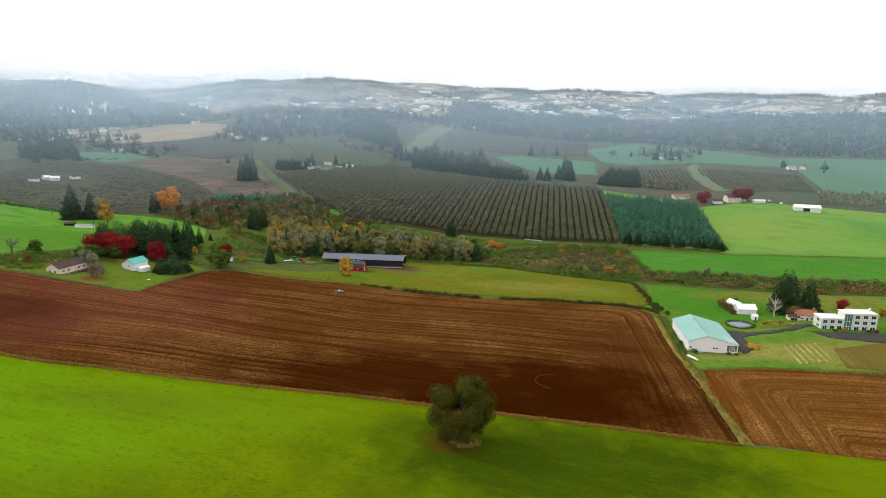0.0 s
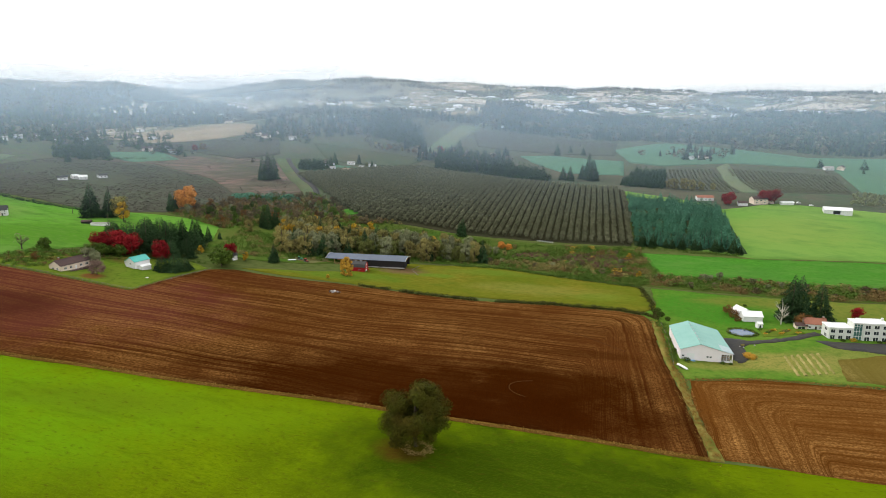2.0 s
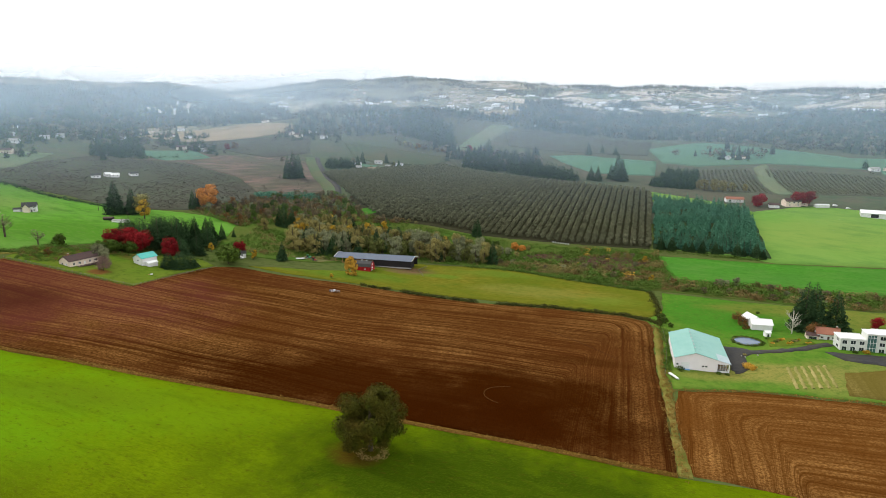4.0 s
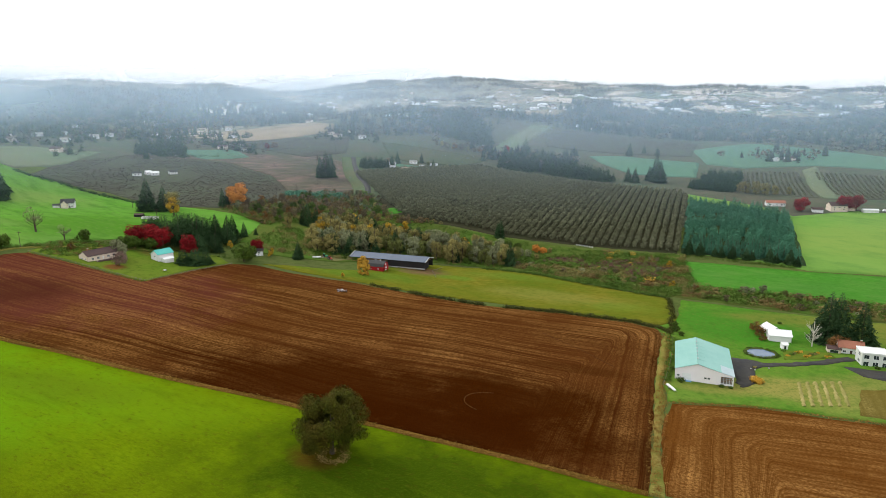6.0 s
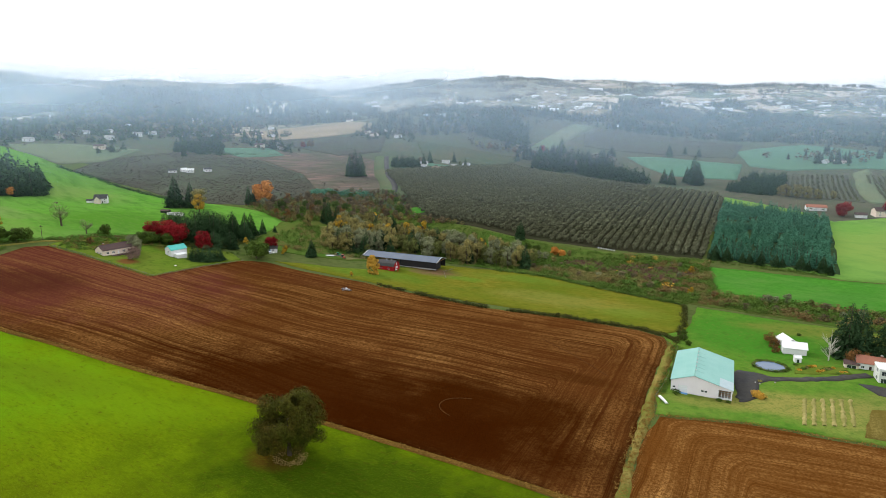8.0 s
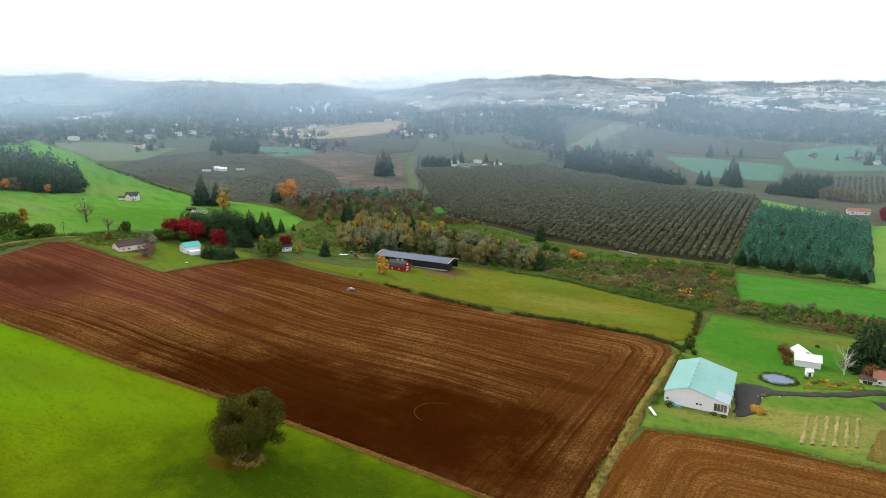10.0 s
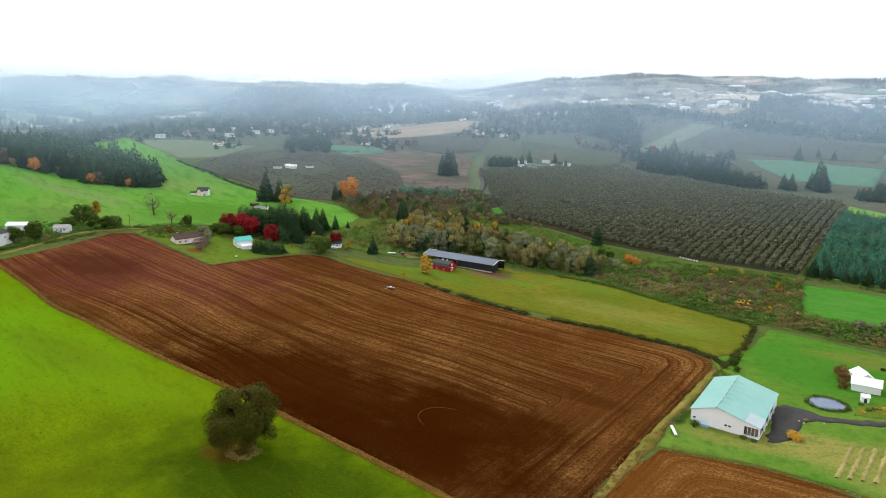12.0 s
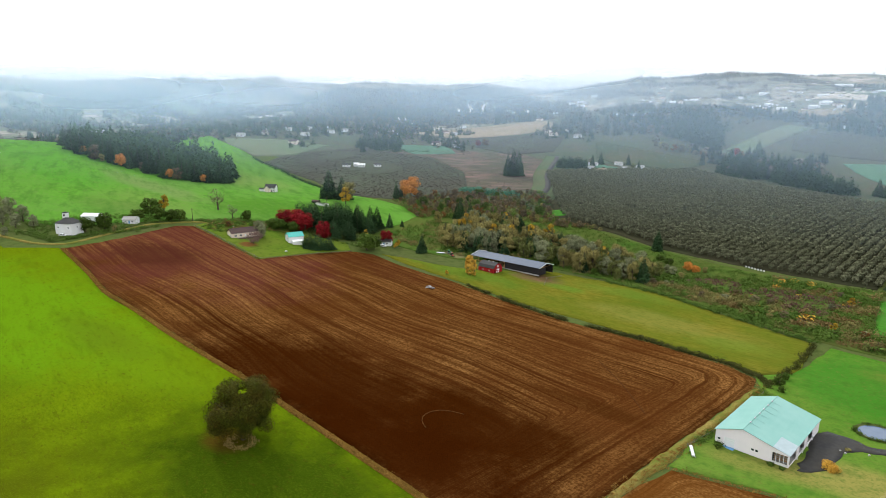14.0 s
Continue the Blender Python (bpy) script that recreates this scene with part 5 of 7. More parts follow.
# wooded hill and far woods
unit_dark = [mesh_arrays(fir_far, 10), mesh_arrays(fir_far_b, 10)]
single, rest = 0, []
for x, y in scatter([(-600, 206), (-528, 204), (-493, 230), (-452, 247), (-433, 272), (-430, 300), (-470, 335), (-545, 345), (-610, 330), (-650, 270)], 8.6, rng, 0.45):
    h = rng.uniform(15, 29)
    near_edge = y < 236 + (x + 480) * 0.35 + 10 or x > -446
    if near_edge and rng.uniform() < 0.36:
        tagged(plant((tan, brown, tan, orange, brown)[int(rng.uniform(0, 5))], x, y, rng.uniform(0.9, 1.6), rng), "autumn tree at the edge of the fir wood")
    elif (near_edge or y < 262 + (x + 480) * 0.35) and single < 170:
        single += 1
        tagged(plant(fir_mid, x, y, h / 10, rng, rng.uniform(0.85, 1.1)), "tall dark fir at the edge of the hill wood")
    else:
        rest.append((x, y, h, rng.uniform(0, 6.3), 1.05))
merged("fir_wood", unit_dark, rest, NEEDLE, "dense dark fir wood on the green hill", "woodland")

rest = []
for outline, gap, lo, hi in (([(-50, 758), (7, 750), (60, 706), (100, 672), (112, 690), (72, 752), (20, 832), (-50, 838)], 7, 10, 22),
                             ([(190, 622), (236, 592), (270, 720), (232, 735)], 6, 8, 13),
                             ([(-243, 1000), (-191, 1100), (-93, 984), (-75, 869), (-95, 883), (-186, 930)], 10, 14, 24),
                             ([(-216, 640), (-185, 665), (-205, 700), (-238, 690)], 6, 9, 15),
                             ([(-500, 556), (-445, 596), (-490, 660), (-525, 605)], 7, 8, 14)):
    for x, y in scatter(outline, gap, rng, 0.45):
        rest.append((x, y, rng.uniform(lo, hi), rng.uniform(0, 6.3), 1.0))
merged("conifer_wood", unit_dark, rest, NEEDLE, "dark conifer belts between far fields", "woodland")
rest = [(x, y, rng.uniform(5, 9), rng.uniform(0, 6.3), 1.1) for x, y in scatter([(392, 492), (480, 492), (620, 480), (640, 590), (539, 592), (450, 580)], 9, rng)]
merged("bare_wood", [mesh_arrays(grey_low, 10)], rest, LEAF_GREY, "grey leafless trees below the far field", "woodland")

# woods and hedges of the hill country, to the ridge


def cone(rng, tiers=3, sides=5):
    v, f = [], []
    for t in range(tiers):
        z0, r = t / (tiers + 0.4), 0.2 * (1 - t / (tiers + 0.3))
        i = len(v)
        for k in range(sides):
            a = 2 * math.pi * k / sides + t
            q = r * rng.uniform(0.75, 1.2)
            v.append((q * math.cos(a), q * math.sin(a), z0))
        v.append((0, 0, min(1.0, z0 + 0.55)))
        f += [(i + k, i + (k + 1) % sides, i + sides) for k in range(sides)]
    return np.array(v), np.array(f)


def ball(rng):
    c = rng.normal(size=(26, 3))
    c /= np.linalg.norm(c, axis=1)[:, None]
    return leaves(c * [0.36, 0.36, 0.42] + [0, 0, 0.42], 0.17, rng, facing=c + [0, 0, 0.3])


far_fir, far_leaf = [], []
FIELDS = ([(-720, 830), (-690, 1030), (-560, 1140), (-390, 1010), (-360, 930), (-420, 840), (-490, 700)], [(-110, 850), (-60, 1100), (290, 1000), (350, 990), (450, 885), (260, 700), (500, 540), (900, 580), (760, 850), (430, 870), (240, 920)],
          [(-540, 540), (-540, 900), (-250, 900), (-150, 500)], [(70, 715), (60, 885), (240, 925), (300, 760), (190, 600)], [(-270, 870), (-75, 830), (-95, 740), (-230, 700)])
for _ in range(62000):
    bearing, r = radians(rng.uniform(-42, 82)), 760 + 2480 * rng.uniform() ** 0.85
    x, y = -math.sin(bearing) * r, math.cos(bearing) * r
    if r < 1250 and any(inside(f, x, y) for f in FIELDS):
        continue
    keep, u = wooded(x, y), rng.uniform()
    if keep > 0.16:
        (far_fir if u < 0.88 else far_leaf).append((x, y, rng.uniform(11, 21) * (0.75 if r > 2500 else 1.0), rng.uniform(0, 6.3), rng.uniform(1.2, 1.6) if r < 1500 else rng.uniform(1.5, 2.1)))
    elif keep > 0.02 and u < 0.30 or u < 0.03:
        (far_leaf if rng.uniform() < 0.65 else far_fir).append((x, y, rng.uniform(7, 13), rng.uniform(0, 6.3), 1.5))
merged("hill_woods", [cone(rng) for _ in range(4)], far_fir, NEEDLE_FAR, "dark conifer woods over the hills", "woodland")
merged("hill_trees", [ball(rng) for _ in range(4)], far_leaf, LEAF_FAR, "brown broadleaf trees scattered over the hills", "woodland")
drop_proto(cedar, fir_mid, thorn, fir_far, fir_far_b, bare_pale, fir_a, fir_b, fir_blue, maple, yellow, orange, tan, grey, green, olive, brown, russet, poplar, bare, hazel, hazel_b, grey_low, *hazel_low)

# ------------------------------------------------------------ buildings
WHITE = material("white_siding", [(0.780, 0.780, 0.790), (0.850, 0.850, 0.860), (0.72, 0.70, 0.70)], 1.5, 0.15, rough=0.6, bump=0.01)
PINKISH = material("pale_metal_siding", [(0.860, 0.800, 0.830), (0.900, 0.845, 0.870), (0.80, 0.74, 0.76)], 0.8, 0.12, rough=0.5, stretch=(6, 6, 0.2))
MINT = material("mint_metal_roof", [(0.140, 0.340, 0.295), (0.190, 0.400, 0.345), (0.23, 0.43, 0.38)], 0.5, 0.1, rough=0.45, stretch=(1, 0.15, 1), metal=0.0, shine=0.35, island=0.05)
MINT_DARK = material("dark_mint_flashing", [(0.180, 0.350, 0.310), (0.230, 0.410, 0.360)], 0.5, rough=0.5)
SLATE = material("blue_grey_metal_roof", [(0.100, 0.125, 0.170), (0.135, 0.160, 0.205), (0.09, 0.11, 0.15)], 0.5, 0.1, rough=0.6, shine=0.3, island=0.07)
RED_WALL = material("red_barn_boards", [(0.330, 0.010, 0.012), (0.430, 0.020, 0.020), (0.25, 0.010, 0.012)], 2.0, 0.3, rough=0.8, stretch=(4, 4, 0.3))
DARK_ROOF = material("dark_shingles", [(0.045, 0.048, 0.052), (0.080, 0.080, 0.082), (0.06, 0.055, 0.05)], 2.5, 0.2, rough=0.9, bump=0.02)
BROWN_ROOF = material("brown_shingles", [(0.070, 0.042, 0.040), (0.115, 0.066, 0.060), (0.07, 0.05, 0.045)], 2.5, 0.2, rough=0.9, bump=0.02)
CLAY_ROOF = material("red_brown_roof", [(0.300, 0.120, 0.075), (0.380, 0.165, 0.110), (0.26, 0.11, 0.07)], 2.5, 0.2, rough=0.9, bump=0.02)
TEAL_ROOF = material("teal_metal_roof", [(0.050, 0.420, 0.360), (0.080, 0.500, 0.430), (0.05, 0.38, 0.33)], 0.6, 0.1, rough=0.4, shine=0.5)
CREAM = material("cream_siding", [(0.760, 0.640, 0.530), (0.830, 0.710, 0.590), (0.68, 0.56, 0.46)], 1.5, 0.2, rough=0.8)
TIMBER = material("raw_timber", [(0.400, 0.220, 0.090), (0.520, 0.310, 0.140), (0.33, 0.19, 0.09)], 2.0, 0.3, rough=0.85, stretch=(4, 4, 0.4))
DARK_WALL = material("dark_boards", [(0.020, 0.018, 0.020), (0.035, 0.030, 0.030), (0.02, 0.02, 0.02)], 2.0, 0.3, rough=0.9)
CONCRETE = material("concrete", [(0.340, 0.330, 0.310), (0.430, 0.415, 0.390), (0.28, 0.27, 0.25)], 1.0, 0.2, rough=0.9, bump=0.01)
CLADDING = material("off_white_render", [(0.640, 0.660, 0.610), (0.720, 0.740, 0.690), (0.58, 0.60, 0.55)], 1.0, 0.2, rough=0.7)
GLASS = material("window_glass", [(0.020, 0.030, 0.032), (0.035, 0.048, 0.050)], 0.5, rough=0.08, shine=0.8)
GLASS_GREEN = material("green_glazing", [(0.050, 0.130, 0.115), (0.080, 0.180, 0.160)], 0.5, rough=0.08, shine=0.8)
CLEAR_SHEET = material("weathered_clear_sheet", [(0.300, 0.380, 0.400), (0.380, 0.460, 0.480)], 0.5, rough=0.35, shine=0.5)
BLUE = material("blue_paint", [(0.100, 0.260, 0.480), (0.140, 0.320, 0.560)], 1.0, rough=0.5)
STEEL = material("galvanised_steel", [(0.420, 0.430, 0.440), (0.540, 0.550, 0.560)], 2.0, rough=0.4, metal=0.7)
WHITE_PAINT = material("white_paint", [(0.760, 0.760, 0.750), (0.820, 0.820, 0.810)], 1.0, rough=0.45)
WATER = material("pond_water", [(0.050, 0.090, 0.160), (0.070, 0.110, 0.180)], 0.3, rough=0.06, shine=0.9)
RUBBER = material("black_rubber", [(0.015, 0.015, 0.016), (0.025, 0.025, 0.026)], 3.0, rough=0.8)


def box(cx, cy, cz, sx, sy, sz, bevel=0.0):
    """A box by centre and size; bevel: chamfered upright and top edges."""
    x, y, z = sx / 2, sy / 2, sz / 2
    b = min(bevel, x * 0.9, y * 0.9, z * 0.9)
    if not b:
        v = [(cx + i * x, cy + j * y, cz + k * z) for k in (-1, 1) for i, j in ((-1, -1), (1, -1), (1, 1), (-1, 1))]
        return v, [(3, 2, 1, 0), (4, 5, 6, 7), (0, 1, 5, 4), (1, 2, 6, 5), (2, 3, 7, 6), (3, 0, 4, 7)]
    ring = [(-x + b, -y), (x - b, -y), (x, -y + b), (x, y - b), (x - b, y), (-x + b, y), (-x, y - b), (-x, -y + b)]
    inner = [(p * (x - b) / x, q * (y - b) / y) for p, q in ring]
    v = [(cx + p, cy + q, cz - z) for p, q in ring] + [(cx + p, cy + q, cz + z - b) for p, q in ring] + [(cx + p, cy + q, cz + z) for p, q in inner]
    f = [tuple(range(7, -1, -1)), tuple(range(16, 24))]
    for k in range(8):
        n = (k + 1) % 8
        f += [(k, n, n + 8, k + 8), (k + 8, n + 8, n + 16, k + 16)]
    return v, f


def slab(a, b, c, d, thick):
    """A plate of even thickness under the four corners given."""
    n = (Vector(b) - Vector(a)).cross(Vector(d) - Vector(a)).normalized() * thick
    top = [Vector(p) for p in (a, b, c, d)]
    v = top + [p - n for p in top]
    return v, [(0, 1, 2, 3), (7, 6, 5, 4), (0, 4, 5, 1), (1, 5, 6, 2), (2, 6, 7, 3), (3, 7, 4, 0)]


def part(name, shape, mat, parent, label="", kind=""):
    return tagged(mesh_object(name, shape[0], shape[1], mat, parent), label, kind=kind)


def prism(profile, x0, x1):
    """A solid from a closed profile in y and z, drawn from x0 to x1."""
    n = len(profile)
    v = [(x0, y, z) for y, z in profile] + [(x1, y, z) for y, z in profile]
    f = [tuple(range(n)), tuple(range(2 * n - 1, n - 1, -1))] + [(k, k + n, (k + 1) % n + n, (k + 1) % n) for k in range(n)]
    return v, f


def shell(outline, height, thick, holes=(), floor=-0.8):
    """Upright walls with thickness round a rectangle (x0, y0, x1, y1). holes: (side, from, to, low, high), cut right through;
    sides: s and n run along x, w and e along y."""
    x0, y0, x1, y1 = outline
    shapes = []
    for side, a0, a1, at, inward in (("s", x0, x1, y0, 1), ("n", x0, x1, y1, -1), ("w", y0 + thick, y1 - thick, x0, 1), ("e", y0 + thick, y1 - thick, x1, -1)):
        mine = sorted((h[1], h[2], h[3], h[4]) for h in holes if h[0] == side)
        cuts, pos = [], a0
        for lo, hi in sorted({(h[0], h[1]) for h in mine}):
            cuts.append((pos, lo, floor, height))
            under = floor
            for _, _, z0, z1 in sorted((h for h in mine if h[:2] == (lo, hi)), key=lambda h: h[2]):
                cuts.append((lo, hi, under, z0))
                under = z1
            cuts.append((lo, hi, under, height))
            pos = hi
        cuts.append((pos, a1, floor, height))
        for lo, hi, z0, z1 in cuts:
            if hi - lo < 0.01 or z1 - z0 < 0.01:
                continue
            mid = at + inward * thick / 2
            c = ((lo + hi) / 2, mid) if side in "sn" else (mid, (lo + hi) / 2)
            s = (hi - lo, thick) if side in "sn" else (thick, hi - lo)
            shapes.append(box(c[0], c[1], (z0 + z1) / 2, s[0], s[1], z1 - z0))
    return join(shapes)


def window(parent, side, at, lo, hi, z0, z1, depth, glass=None, bars=1):
    """A framed window set into an opening."""
    mid, w, h = (lo + hi) / 2, hi - lo, z1 - z0
    def lay(u, z, du, dz, t, off):
        return box(u, at + off, z, du, t, dz) if side in "sn" else box(at + off, u, z, t, du, dz)
    ob = part("window", join([lay(mid, z0 + 0.05, w, 0.1, depth, 0), lay(mid, z1 - 0.05, w, 0.1, depth, 0),
                              lay(lo + 0.05, (z0 + z1) / 2, 0.1, h - 0.2, depth, 0), lay(hi - 0.05, (z0 + z1) / 2, 0.1, h - 0.2, depth, 0)]
                             + [lay(lo + w * (k + 1) / (bars + 1), (z0 + z1) / 2, 0.07, h - 0.2, depth, 0) for k in range(bars)]), WHITE_PAINT, parent)
    part("pane", lay(mid, (z0 + z1) / 2, w - 0.2, h - 0.2, 0.03, 0), glass or GLASS, ob)
    return ob


def gable(name, x, y, turn, length, width, eave, rise, wall_mat, roof_mat, label, category="house", over=0.45, doors=(), windows=(), chimney=None,
          z=None, roof_parts=1, base=True, group=""):
    """A house or barn with a ridge along its length. doors: (side, from, to, height, material); windows: (side, from, to, low, high)."""
    ob = thing(name, x, y, label, category, group, turn, z)
    L, W, t = length / 2, width / 2, 0.2
    holes = [(s, a, b, 0.0, h) for s, a, b, h, _ in doors] + list(windows)
    part("wall", shell((-L, -W, L, W), eave, t, holes), wall_mat, ob)
    for sx in (-1, 1):
        prof = [(-W, eave), (W, eave), (0, eave + rise)]
        part("gable_wall", prism(prof if sx > 0 else prof, sx * L - t * (sx > 0), sx * L + t * (sx < 0)), wall_mat, ob)
    drop = rise / W * over
    for sy in (-1, 1):
        for k in range(roof_parts):
            a = -L - over + (2 * L + 2 * over) * k / roof_parts
            b = -L - over + (2 * L + 2 * over) * (k + 1) / roof_parts - (0.015 if k < roof_parts - 1 else 0)
            q = [(a, sy * (W + over), eave - drop + 0.16), (b, sy * (W + over), eave - drop + 0.16), (b, 0, eave + rise + 0.16), (a, 0, eave + rise + 0.16)]
            part("roof", slab(*(q if sy < 0 else q[::-1]), 0.14), roof_mat, ob)
    part("ridge_cap", prism([(-0.25, eave + rise + 0.10), (0.25, eave + rise + 0.10), (0.0, eave + rise + 0.26)], -L - over, L + over), roof_mat, ob)
    for s, a, b, h, m in doors:
        at = {"s": -W + 0.12, "n": W - 0.12, "w": -L + 0.12, "e": L - 0.12}[s]
        c = box((a + b) / 2, at, h / 2, b - a - 0.02, 0.08, h - 0.02) if s in "sn" else box(at, (a + b) / 2, h / 2, 0.08, b - a - 0.02, h - 0.02)
        part("door", c, m, ob)
    for s, a, b, z0, z1 in windows:
        at = {"s": -W + 0.1, "n": W - 0.1, "w": -L + 0.1, "e": L - 0.1}[s]
        window(ob, s, at, a, b, z0, z1, 0.24, bars=1 if b - a > 0.9 else 0)
    if base:
        part("floor_slab", box(0, 0, -0.35, length - 0.5, width - 0.5, 0.75), CONCRETE, ob)
    if chimney:
        cx, cy = chimney
        top = eave + rise + 0.9
        ch = part("chimney", box(cx, cy, (eave + top) / 2, 0.8, 0.8, top - eave), CLAY_ROOF, ob)
        part("chimney_cap", box(cx, cy, top + 0.08, 1.0, 1.0, 0.16), CONCRETE, ch)
    return ob


# --- the mint-roofed barn by the lane: ridge off centre, an open corner bay under clear sheets
barn = thing("barn", 126.7, 122.5, "large white metal barn with a mint green roof", "barn", turn=-7.4, z=-10.6)
BL, W0, W1, EL, ER, RH, RX = 17.2, -11.5, 11.5, 5.1, 4.2, 8.0, -2.9
part("wall", shell((W0, -BL, W1, BL), ER, 0.2, [("s", -8.6, -5.2, 0, 3.3), ("s", 6.4, 11.2, 0.7, 3.7), ("e", -16.4, -9, 0, 3.6), ("e", -6, 0, 0, 3.6), ("e", 3, 9, 0, 3.6),
                                               ("s", -10.8, -9.7, 1.6, 2.5), ("s", 0.0, 1.1, 1.6, 2.5), ("s", 1.3, 2.4, 1.6, 2.5)]), PINKISH, barn)
for y0, y1 in ((-BL, -BL + 0.2), (BL - 0.2, BL)):
    v = [(W0, y0, ER), (W1, y0, ER), (RX, y0, RH), (W0, y0, EL), (W0, y1, ER), (W1, y1, ER), (RX, y1, RH), (W0, y1, EL)]
    part("gable_wall", (v, [(0, 1, 2, 3), (7, 6, 5, 4), (0, 4, 5, 1), (1, 5, 6, 2), (2, 6, 7, 3), (3, 7, 4, 0)]), PINKISH, barn)
part("wall", box(W0 + 0.1, 0, (ER + EL) / 2, 0.2, 2 * BL - 0.4, EL - ER), PINKISH, barn)
n = 12
for k in range(n):
    a, b = -BL - 0.4 + (2 * BL + 0.8) * k / n, -BL - 0.4 + (2 * BL + 0.8) * (k + 1) / n - 0.012
    part("roof_panel", slab((RX, a, RH + 0.14), (RX, b, RH + 0.14), (W0 - 0.4, b, EL + 0.0), (W0 - 0.4, a, EL + 0.0), 0.12), MINT, barn)
    if k < 3:
        s = (6.6 - RX) / (W1 + 0.4 - RX)
        zm = RH + 0.14 - (RH + 0.14 - ER - 0.05) * s
        part("roof_panel", slab((6.58, a, zm), (6.58, b, zm), (RX, b, RH + 0.14), (RX, a, RH + 0.14), 0.12), MINT, barn)
        part("roof_panel", slab((W1 + 0.4, a, ER + 0.05), (W1 + 0.4, b, ER + 0.05), (6.6, b, zm), (6.6, a, zm), 0.06), CLEAR_SHEET, barn, "weathered clear roof sheet")
    else:
        part("roof_panel", slab((W1 + 0.4, a, ER + 0.05), (W1 + 0.4, b, ER + 0.05), (RX, b, RH + 0.14), (RX, a, RH + 0.14), 0.12), MINT, barn)
part("ridge_cap", ([(RX - 0.3, -BL - 0.4, RH + 0.06), (RX + 0.3, -BL - 0.4, RH + 0.06), (RX, -BL - 0.4, RH + 0.30), (RX - 0.3, BL + 0.4, RH + 0.06), (RX + 0.3, BL + 0.4, RH + 0.06), (RX, BL + 0.4, RH + 0.30)],
                   [(0, 1, 2), (5, 4, 3), (0, 3, 4, 1), (1, 4, 5, 2), (2, 5, 3, 0)]), MINT, barn)
for k in range(6):
    yv = -11 + 4.4 * k
    vent = part("roof_vent", box(RX + 0.15, yv, RH + 0.42, 0.5, 0.9, 0.42, 0.08), STEEL, barn)
    part("flashing", slab((RX + 3.3, yv - 0.09, RH - 0.62), (RX + 3.3, yv + 0.09, RH - 0.62), (RX + 0.5, yv + 0.09, RH + 0.06), (RX + 0.5, yv - 0.09, RH + 0.06), 0.05), MINT_DARK, vent)
part("door", join([box(-6.9, -BL + 0.04, 0.34 + 0.66 * k, 3.36, 0.08, 0.64, 0.02) for k in range(5)]), WHITE_PAINT, barn, "white roller door")
part("ramp", join([box(-6.9, -BL - 0.9, -0.25, 4.0, 1.7, 0.9, 0.05)]), BLUE, barn, "blue loading step")
for lo in (-10.8, 0.0, 1.3):
    window(barn, "s", -BL + 0.1, lo, lo + 1.1, 1.6, 2.5, 0.24, bars=0)
part("lower_wall", box(8.8, -BL + 0.05, 0.0, 5.0, 0.14, 1.4), WHITE_PAINT, barn)
for k in range(5):
    part("post", box(6.5 + 1.15 * k, -BL + 0.12, 2.2, 0.14, 0.14, 3.0), WHITE_PAINT, barn)
for k in range(3):
    part("rail", box(8.8, -BL + 0.12, 1.5 + 0.7 * k, 4.7, 0.06, 0.06), STEEL, barn)
part("shelf", join([box(8.8, -BL + 2.2, 0.8 + 0.8 * k, 4.2, 0.8, 0.08) for k in range(4)] + [box(6.8 + 4 * k, -BL + 2.2, 1.7, 0.1, 0.8, 3.3) for k in range(2)]), TIMBER, barn)
part("partition_wall", box(6.35, -BL + 4.5, 1.9, 0.12, 8.4, 3.8), DARK_WALL, barn)
part("floor_slab", box(0, 0, -0.4, 22.4, 34.0, 0.84), CONCRETE, barn)
for k in range(4):
    part("bollard", box(W1 + 0.35, -9 + 5.8 * k, 0.5, 0.3, 0.3, 1.6, 0.05), WHITE_PAINT, barn)

# --- long open shed with a blue-grey roof, and the red gambrel barn before it
shed = thing("open_shed", -63, 268, "long open-sided shed with a blue-grey metal roof", "shed", turn=-6.5, z=-6.6)
SL, SW, SE, SR = 29.0, 8.0, 5.2, 7.4
for k in range(14):
    a, b = -SL - 0.5 + (2 * SL + 1) * k / 14, -SL - 0.5 + (2 * SL + 1) * (k + 1) / 14 - 0.012
    part("roof_panel", slab((a, -SW - 0.6, SE), (b, -SW - 0.6, SE), (b, 0, SR), (a, 0, SR), 0.1), SLATE, shed)
    part("roof_panel", slab((a, 0, SR), (b, 0, SR), (b, SW + 0.6, SE), (a, SW + 0.6, SE), 0.1), SLATE, shed)
part("ridge_cap", prism([(-0.3, SR - 0.02), (0.3, SR - 0.02), (0, SR + 0.16)], -SL - 0.5, SL + 0.5), SLATE, shed)
for sx in (-1, 1):
    part("gable_trim", join([slab((sx * (SL + 0.52), -SW - 0.6, SE + 0.05), (sx * (SL + 0.62), -SW - 0.6, SE + 0.05), (sx * (SL + 0.62), 0, SR + 0.05), (sx * (SL + 0.52), 0, SR + 0.05), 0.35),
                             slab((sx * (SL + 0.52), 0, SR + 0.05), (sx * (SL + 0.62), 0, SR + 0.05), (sx * (SL + 0.62), SW + 0.6, SE + 0.05), (sx * (SL + 0.52), SW + 0.6, SE + 0.05), 0.35)]), WHITE_PAINT, shed)
